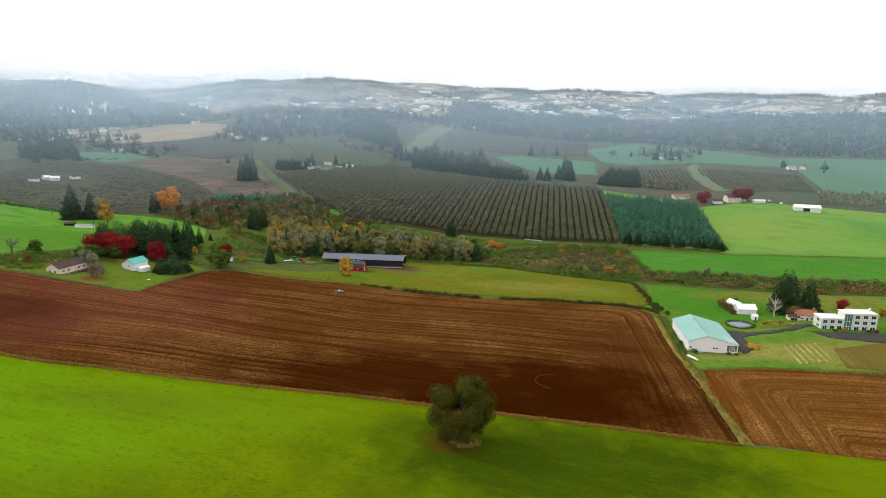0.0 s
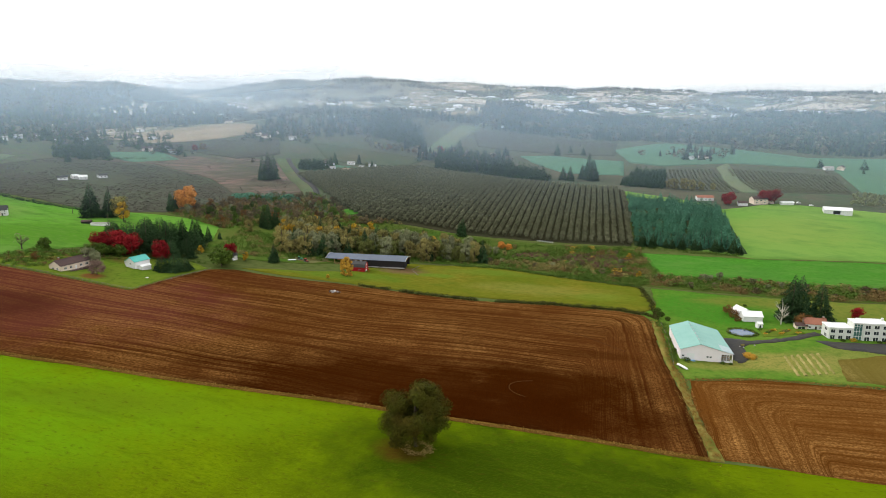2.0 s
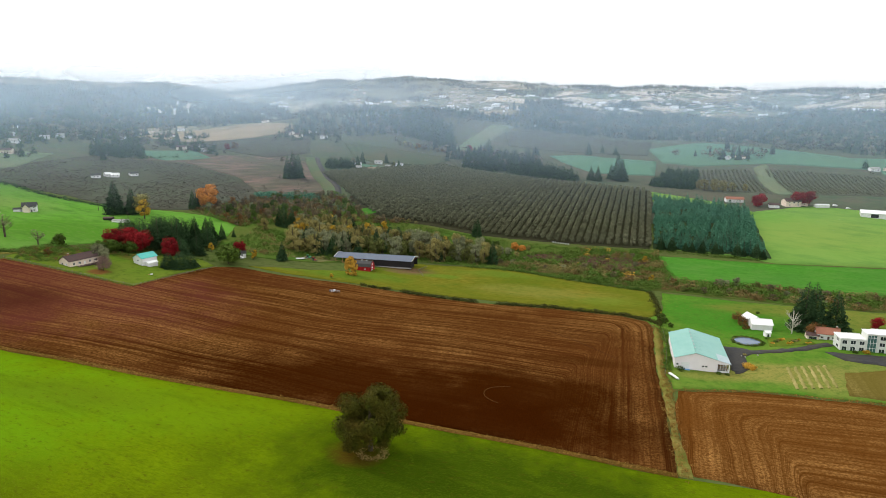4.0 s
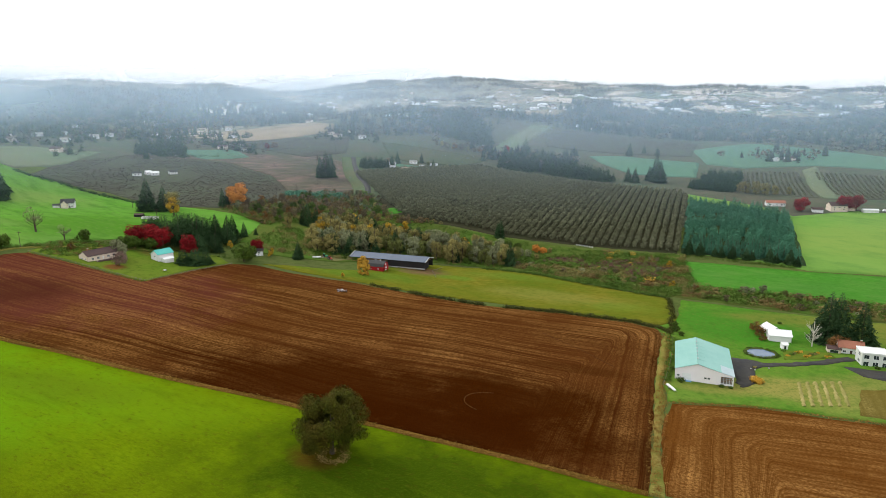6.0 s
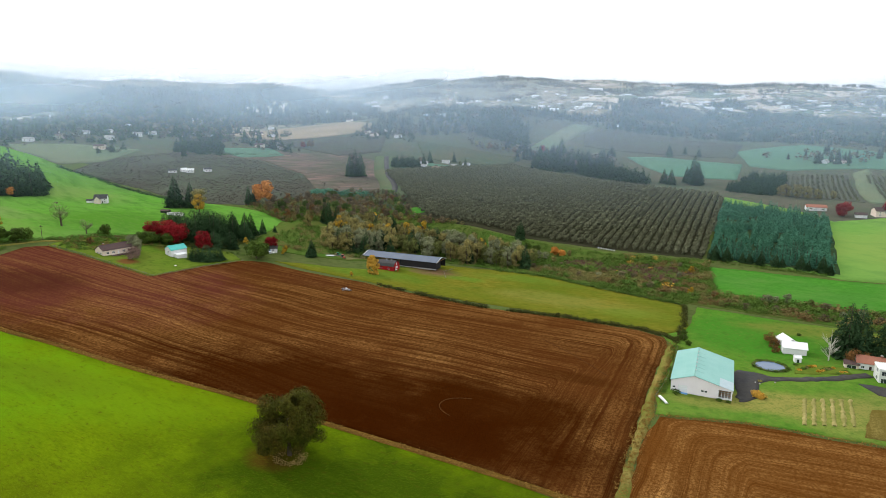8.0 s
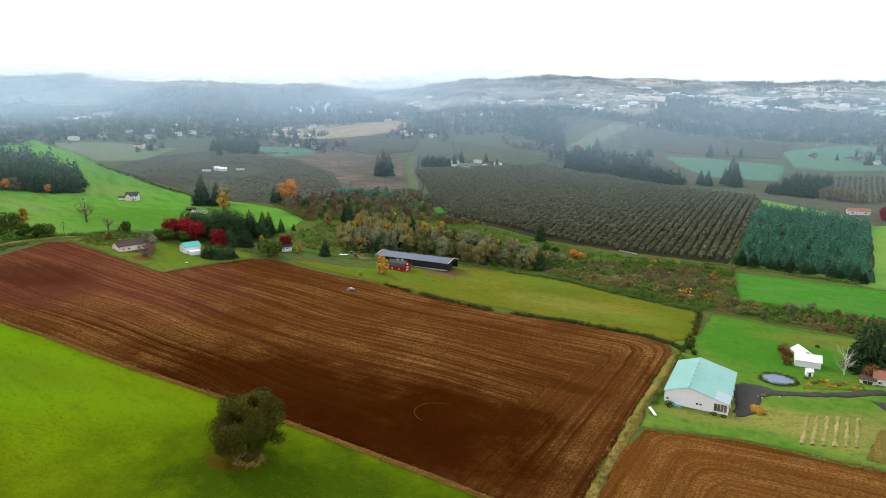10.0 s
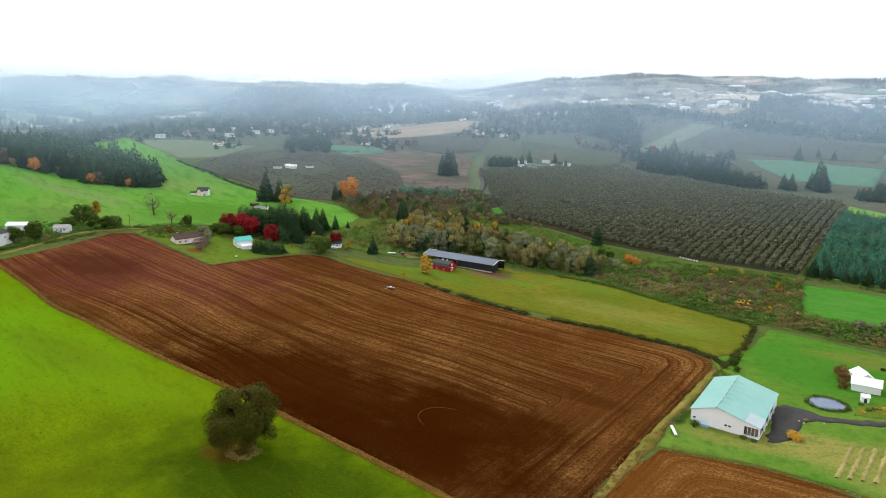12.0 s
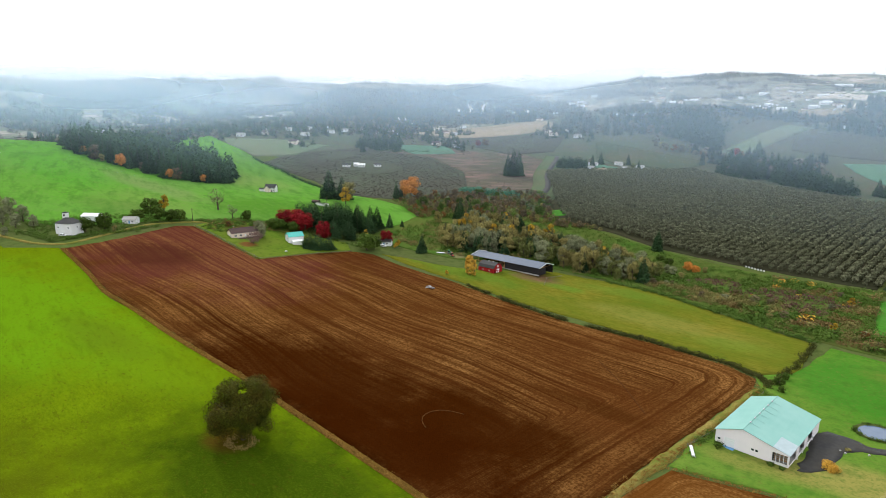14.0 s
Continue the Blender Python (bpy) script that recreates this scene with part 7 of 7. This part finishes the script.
# fields cleared on the hills
# sunlight on the right-hand hills is put into this very pale colour
PALE_FIELD = material("sunlit_stubble", [(0.560, 0.470, 0.390), (0.660, 0.570, 0.480), (0.48, 0.42, 0.33)], 0.03, 0.01, shine=0.0)
for k in range(120):
    bearing, r = radians(rng.uniform(-40, 78) if k < 46 else rng.uniform(-42, 2)), rng.uniform(1250, 2950) if k < 46 else rng.uniform(1950, 2800)
    cx, cy = -math.sin(bearing) * r, math.cos(bearing) * r
    a, b, turn = rng.uniform(50, 130), rng.uniform(35, 80), rng.uniform(-0.5, 0.5)
    pts = [(cx + a * px * math.cos(turn) - b * py * math.sin(turn), cy + a * px * math.sin(turn) + b * py * math.cos(turn))
           for px, py in ((-1, -0.9), (0.1, -1.1), (1.1, -0.7), (0.9, 0.8), (-0.2, 1.0), (-1.1, 0.7))]
    drape("hill_field", pts, (PALE_FIELD, TAN_FIELD, GRASS_PALE, PALE_FIELD, BARE_ORCHARD)[k % 5], ("pale stubble field high on the hills", "pale tan field high on the hills", "pale green field high on the hills",
          "stubble field high on the hills, sunlit brightness in its colour", "brown field high on the hills")[k % 5], step=22, lift=1.6, wobble=3)

# ------------------------------------------------------------ translucent sheets standing in for valley mist and distance haze
HAZE_SHEET = bpy.data.materials.new("haze_sheet")
HAZE_SHEET.use_nodes = True
mn, ml = HAZE_SHEET.node_tree.nodes, HAZE_SHEET.node_tree.links
mn.clear()
mout, mmix, clear_air, haze = mn.new("ShaderNodeOutputMaterial"), mn.new("ShaderNodeMixShader"), mn.new("ShaderNodeBsdfTransparent"), mn.new("ShaderNodeMixShader")
back_lit, front_lit = mn.new("ShaderNodeBsdfTranslucent"), mn.new("ShaderNodeBsdfDiffuse")
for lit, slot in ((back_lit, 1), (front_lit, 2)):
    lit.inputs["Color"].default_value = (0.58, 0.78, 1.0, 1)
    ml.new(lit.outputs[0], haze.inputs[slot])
at = mn.new("ShaderNodeTexCoord")
split = mn.new("ShaderNodeSeparateXYZ")
ml.new(at.outputs["UV"], split.inputs[0])


def eased(lo, hi, a, b):
    r = mn.new("ShaderNodeMapRange")
    r.interpolation_type = "SMOOTHSTEP"
    for key, value in (("From Min", lo), ("From Max", hi), ("To Min", a), ("To Max", b)):
        r.inputs[key].default_value = value
    return r


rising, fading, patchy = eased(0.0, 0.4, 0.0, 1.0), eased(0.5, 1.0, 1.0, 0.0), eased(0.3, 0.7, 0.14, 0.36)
ml.new(split.outputs["Y"], rising.inputs["Value"])
ml.new(split.outputs["Y"], fading.inputs["Value"])
drift = mn.new("ShaderNodeTexNoise")
drift.inputs["Scale"].default_value, drift.inputs["Detail"].default_value = 0.0022, 2.0
ml.new(at.outputs["Object"], drift.inputs["Vector"])
ml.new(drift.outputs[0], patchy.inputs["Value"])
spread_out, drawn = mn.new("ShaderNodeSeparateXYZ"), mn.new("ShaderNodeMapRange")
ml.new(at.outputs["Object"], spread_out.inputs[0])
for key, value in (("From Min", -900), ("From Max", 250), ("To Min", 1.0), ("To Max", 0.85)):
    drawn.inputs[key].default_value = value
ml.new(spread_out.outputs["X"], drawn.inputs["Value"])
density = rising.outputs[0]
for other in (fading, patchy, drawn):
    times = mn.new("ShaderNodeMath")
    times.operation = "MULTIPLY"
    ml.new(density, times.inputs[0])
    ml.new(other.outputs[0], times.inputs[1])
    density = times.outputs[0]
ml.new(density, mmix.inputs[0])
ml.new(clear_air.outputs[0], mmix.inputs[1])
ml.new(haze.outputs[0], mmix.inputs[2])
ml.new(mmix.outputs[0], mout.inputs["Surface"])
# whiter copy for the outer sheets, so the imitated haze pales with distance
HAZE_SHEET_FAR = HAZE_SHEET.copy()
HAZE_SHEET_FAR.name = "thick_mist"
HAZE_SHEET_FAR.node_tree.nodes[drawn.name].inputs["To Max"].default_value = 0.42
HAZE_SHEET_FAR.node_tree.nodes[patchy.name].inputs["To Min"].default_value, HAZE_SHEET_FAR.node_tree.nodes[patchy.name].inputs["To Max"].default_value = 0.15, 0.38
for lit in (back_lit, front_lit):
    HAZE_SHEET_FAR.node_tree.nodes[lit.name].inputs["Color"].default_value = (0.82, 0.90, 1.0, 1)
HAZE_SHEET_NEAR = HAZE_SHEET.copy()
HAZE_SHEET_NEAR.name = "faint_mist"
HAZE_SHEET_NEAR.node_tree.nodes[patchy.name].inputs["To Min"].default_value, HAZE_SHEET_NEAR.node_tree.nodes[patchy.name].inputs["To Max"].default_value = 0.07, 0.17
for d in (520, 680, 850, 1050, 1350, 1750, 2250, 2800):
    # a haze sheet: thin at the ground and at its top, thickest between
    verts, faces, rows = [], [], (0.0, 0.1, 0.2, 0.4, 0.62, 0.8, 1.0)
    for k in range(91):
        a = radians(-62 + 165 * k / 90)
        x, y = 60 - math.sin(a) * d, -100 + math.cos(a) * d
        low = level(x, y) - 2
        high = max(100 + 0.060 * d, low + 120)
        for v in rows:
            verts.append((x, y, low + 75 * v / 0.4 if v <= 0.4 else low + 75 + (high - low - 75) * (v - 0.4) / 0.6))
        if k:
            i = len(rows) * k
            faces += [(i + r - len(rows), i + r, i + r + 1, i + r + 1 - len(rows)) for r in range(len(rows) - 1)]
    bank = mesh_object("mist", verts, faces, HAZE_SHEET_NEAR if d < 700 else HAZE_SHEET if d < 1700 else HAZE_SHEET_FAR, flat=False)
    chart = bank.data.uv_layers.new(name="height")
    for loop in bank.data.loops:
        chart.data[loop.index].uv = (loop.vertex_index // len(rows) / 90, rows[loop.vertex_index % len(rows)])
    tagged(bank, "thin translucent sheet standing in for blue-grey haze over the far valley", "mist", kind="structure")

# ------------------------------------------------------------ small things about the farms


def wheel(parent, x, y, r, wide, axis="y"):
    def disc(rad, w):
        v = []
        for s in (-w / 2, w / 2):
            for k in range(14):
                a = 2 * math.pi * k / 14
                c, d = rad * math.cos(a), rad * math.sin(a)
                v.append((x + c, y + s, r + d) if axis == "y" else (x + s, y + c, r + d))
        return v, [tuple(range(13, -1, -1)), tuple(range(14, 28))] + [(k, (k + 1) % 14, (k + 1) % 14 + 14, k + 14) for k in range(14)]
    w = part("wheel", disc(r, wide), RUBBER, parent)
    part("rim", disc(r * 0.55, wide + 0.04), STEEL, w)


def car(x, y, turn, paint, label, tall=1.0):
    ob = thing("car", x, y, label, "car", turn=turn, z=level(x, y) + 0.42)
    prof = [(-2.2, 0.35), (2.2, 0.35), (2.25, 0.75), (1.2, 0.95), (0.6, 1.45 * tall), (-1.5, 1.5 * tall), (-2.15, 1.0), (-2.25, 0.7)]
    v = [(px, -0.85, pz) for px, pz in prof] + [(px, 0.85, pz) for px, pz in prof]
    n = len(prof)
    part("body", (v, [tuple(range(n)), tuple(range(2 * n - 1, n - 1, -1))] + [(k, k + n, (k + 1) % n + n, (k + 1) % n) for k in range(n)]), paint, ob)
    for sy in (-1, 1):
        part("side_window", box(-0.4, sy * 0.86, 1.16 * tall, 1.7, 0.03, 0.36), GLASS, ob)
    part("windscreen", slab((0.66, -0.72, 1.40 * tall), (0.66, 0.72, 1.40 * tall), (1.2, 0.72, 1.0), (1.2, -0.72, 1.0), -0.03), GLASS, ob)
    for sx in (-1.35, 1.4):
        for sy in (-0.8, 0.8):
            wheel(ob, sx, sy, 0.34, 0.22)
    return ob


GREY_PAINT = material("grey_car_paint", [(0.180, 0.190, 0.200), (0.220, 0.230, 0.240)], 1.0, rough=0.3, shine=0.6)
RED_PAINT = material("red_machine_paint", [(0.420, 0.040, 0.030), (0.500, 0.060, 0.040)], 1.0, rough=0.4, shine=0.5)
GREEN_PAINT = material("green_machine_paint", [(0.030, 0.300, 0.150), (0.050, 0.360, 0.190)], 1.0, rough=0.4, shine=0.5)
car(-268, 64, 30, WHITE_PAINT, "white pickup parked beside the hip-roofed barn")
car(-291, 92, 60, GREY_PAINT, "grey car parked by the white shed")
car(-150, 232, 20, WHITE_PAINT, "white car parked by the cottage")
car(232, 128, -8, GREY_PAINT, "grey car on the paved forecourt")
car(348, 500, 5, WHITE_PAINT, "white van parked at the far farm", 1.35)
car(356, 490, 10, WHITE_PAINT, "white car parked at the far farm")
for x, y, turn, paint, name in ((-112, 262, 20, GREEN_PAINT, "green tractor in the yard beside the shed"), (-106, 257, -30, RED_PAINT, "red tractor in the yard beside the shed")):
    t = thing("tractor", x, y, name, "tractor", turn=turn, z=level(x, y) + 0.3)
    part("hood", box(0.9, 0, 1.15, 2.0, 0.8, 0.8, 0.12), paint, t)
    part("cab", box(-0.7, 0, 1.9, 1.3, 1.4, 1.5, 0.12), GLASS, t)
    part("cab_roof", box(-0.7, 0, 2.72, 1.5, 1.6, 0.14, 0.04), paint, t)
    for sy in (-0.85, 0.85):
        wheel(t, -0.9, sy, 0.8, 0.45)
        wheel(t, 1.5, sy, 0.5, 0.3)
    part("exhaust", box(1.2, 0.3, 1.9, 0.1, 0.1, 0.9), STEEL, t)
wagon = thing("flat_wagon", -116, 256, "white flatbed wagon beside the shed yard", "wagon", turn=15, z=level(-116, 256) + 0.3)
part("bed", box(0, 0, 0.95, 6.0, 2.3, 0.18, 0.04), WHITE_PAINT, wagon)
part("drawbar", box(3.7, 0, 0.6, 1.8, 0.14, 0.14), STEEL, wagon)
for sx in (-1.8, 1.8):
    for sy in (-0.95, 0.95):
        wheel(wagon, sx, sy, 0.42, 0.25)
trailer = thing("boat_trailer", 109.6, 92.2, "narrow white trailer parked on the verge", "trailer", turn=-67, z=level(109.6, 92.2) + 0.3)
part("load", join([box(0, 0.0, 0.95, 6.6, 0.9, 0.5, 0.2), box(-0.4, 0.0, 1.3, 4.6, 0.4, 0.3, 0.1)]), WHITE_PAINT, trailer)
part("frame", join([box(0, 0.45, 0.62, 7.4, 0.1, 0.12), box(0, -0.45, 0.62, 7.4, 0.1, 0.12)] + [box(-3 + 2 * k, 0, 0.62, 0.1, 0.9, 0.1) for k in range(4)]), STEEL, trailer)
for sy in (-0.6, 0.6):
    wheel(trailer, -0.8, sy, 0.32, 0.2)
harrow = thing("harrow", -68, 181, "grey disc harrow standing in the ploughed field", "farm implement", turn=-15, z=level(-68, 181) + 0.15)
part("frame", join([box(0, 0, 0.85, 6.4, 0.16, 0.16), box(0, 1.6, 0.85, 6.4, 0.16, 0.16), box(-2.2, 0.8, 0.85, 0.16, 1.6, 0.16), box(2.2, 0.8, 0.85, 0.16, 1.6, 0.16), box(0, 0.8, 0.85, 0.16, 1.6, 0.16)]), STEEL, harrow)
part("drawbar", join([slab((-0.1, -3.2, 0.8), (0.1, -3.2, 0.8), (0.9, 0, 0.95), (0.7, 0, 0.95), 0.12), slab((-0.1, -3.2, 0.8), (0.1, -3.2, 0.8), (-0.7, 0, 0.95), (-0.9, 0, 0.95), 0.12)]), STEEL, harrow)
for k in range(8):
    wheel(harrow, -2.9 + 0.83 * k, 0.1, 0.38, 0.05, "x")
part("seed_box", box(0, 0.9, 1.2, 1.2, 0.7, 0.6, 0.1), WHITE_PAINT, harrow)
wheel(harrow, -3.4, 1.0, 0.45, 0.2, "x")
wheel(harrow, 3.4, 1.0, 0.45, 0.2, "x")

barrow = thing("wheelbarrow", -170, 158.5, "small white wheelbarrow standing on the farmhouse lawn", "wheelbarrow", turn=40, z=level(-170, 158.5) + 0.25)
part("tray", box(0.1, 0, 0.62, 1.5, 1.0, 0.45, 0.15), WHITE_PAINT, barrow)
part("handle", join([box(-1.0, 0.35, 0.55, 1.0, 0.06, 0.06), box(-1.0, -0.35, 0.55, 1.0, 0.06, 0.06)]), TIMBER, barrow)
wheel(barrow, 0.8, 0, 0.3, 0.15)


def fence(line, gap, label, mat, high=1.15, rails=2, name="fence"):
    """Posts and rails along a line on the ground."""
    ob = tagged(new(name), label, "fence")
    pts = []
    for (ax, ay), (bx, by) in zip(line, line[1:]):
        k = max(1, int(math.hypot(bx - ax, by - ay) / gap))
        pts += [(ax + (bx - ax) * i / k, ay + (by - ay) * i / k) for i in range(k)]
    pts.append(line[-1])
    for i, (x, y) in enumerate(pts):
        z = level(x, y)
        part("post", box(x, y, z + high / 2, 0.14, 0.14, high + 0.6, 0.02), mat, ob)
        if i:
            px, py = pts[i - 1]
            pz = level(px, py)
            for r in range(rails):
                h = high * (0.92 - 0.42 * r)
                d = Vector((x - px, y - py)).normalized()
                s = Vector((-d.y, d.x)) * 0.03
                part("rail", slab((px + s.x, py + s.y, pz + h), (px - s.x, py - s.y, pz + h), (x - s.x, y - s.y, z + h), (x + s.x, y + s.y, z + h), -0.1), mat, ob)
    return ob


WEATHERED = material("weathered_wood", [(0.150, 0.130, 0.090), (0.220, 0.190, 0.140)], 2.0, rough=0.9)
fence([(-251, 144.5), (-220, 141.5), (-189, 136.8), (-165, 133.8), (-161.5, 150), (-157.5, 175), (-151.5, 201)], 5.0, "weathered rail fence round the farmhouse lawn", WEATHERED)
fence([(107, 96), (112, 118), (116, 140), (118.5, 160)], 4.0, "weathered post fence beside the lane", WEATHERED)
fence([(-24, 243), (-30, 258), (-26, 272)], 3.5, "weathered pen fence beside the shed", WEATHERED)
for k in range(7):
    x, y = 68 + 2.1 * k, 371.5 - 0.9 * k
    hive = thing("beehive", x, y, "white box hive at the orchard edge", "beehive", "hives along the orchard", z=level(x, y) + 0.2)
    part("hive_box", box(0, 0, 0.45, 0.9, 0.9, 0.9, 0.04), WHITE_PAINT, hive)
    part("hive_lid", box(0, 0, 0.96, 1.0, 1.0, 0.12, 0.03), STEEL, hive)
STRAW = material("garden_straw", [(0.300, 0.240, 0.085), (0.440, 0.370, 0.160), (0.16, 0.16, 0.04)], 1.2, 0.12, bump=0.2, shine=0.0)
for k in range(6):
    x0, y0 = 161 + 3.4 * k, 101 + 0.8 * k
    verts, faces = [], []
    for i in range(54):
        q = -13 + 26 * i / 53
        wide = 0.75 + 0.5 * noise.noise((q / 2.0, k * 3.1, 0))
        cx, cy = x0 + q * 0.22 + 0.35 * noise.noise((q / 3.0, k * 5.3, 1)), y0 + q
        for s, up in ((-1, -0.1), (-0.4, 0.30), (0.4, 0.34), (1, -0.1)):
            verts.append((cx + s * wide, cy, level(cx, cy) + 0.36 + up + 0.12 * noise.noise((q * 1.3, s, k))))
        if i:
            a = 4 * i
            faces += [(a + j - 4, a + j - 3, a + j + 1, a + j) for j in range(3)]
    tagged(mesh_object("straw_bed", verts, faces, STRAW, flat=False), "straw-covered garden row on the lawn", "garden bed", "straw garden rows")
for k in range(22):
    x, y = 169 + 1.9 * (k % 11), 147.5 + 1.7 * (k % 4) + 2.0 * (k // 11)
    b = shrub("garden_plant", rng, rng.uniform(1.2, 2.2), rng.uniform(0.6, 1.2), (LEAF_GOLD, BUSH_GREEN, BUSH_TAN, BUSH_GREEN, LEAF_YELLOW)[k % 5], "low garden plant in a bed by the pond", 260, 0.3)
    b.location = (x, y, level(x, y) + 0.3)
for x, y, h, leaf, label in ((208, 137.5, 1.8, LEAF_YELLOW, "bright yellow bush before the modern house"), (220, 136, 1.3, LEAF_GREEN, "dark clipped bush before the modern house"), (224, 136, 1.4, LEAF_RUSSET, "russet bush before the modern house"),
                             (203, 137.5, 1.2, LEAF_GREEN, "dark clipped bush by the house wall"), (115.0, 103.6, 2.2, LEAF_GREEN, "small green shrub beside the barn door"), (131, 102.5, 1.2, LEAF_GREEN, "low green shrub along the barn wall"),
                             (134.5, 101.8, 1.0, LEAF_GREEN, "low green shrub along the barn wall"), (150, 128.5, 1.0, LEAF_TAN, "straw-coloured tuft beside the drive"), (181, 205, 1.3, LEAF_GREEN, "small shrub in the paddock")):
    b = shrub("shrub", rng, h * 1.9, h, leaf, label, 200, 0.3)
    b.location = (x, y, level(x, y) + 0.25)
for x, y in ((148, 127), (149.5, 126), (156, 129)):
    rock = mesh_object("boulder", *frustum(0.55, -0.3, 0.3, 0.4, 7), CONCRETE)
    rock.location = (x, y, level(x, y) + 0.25)
    tagged(rock, "pale boulder at the edge of the drive", "rock")
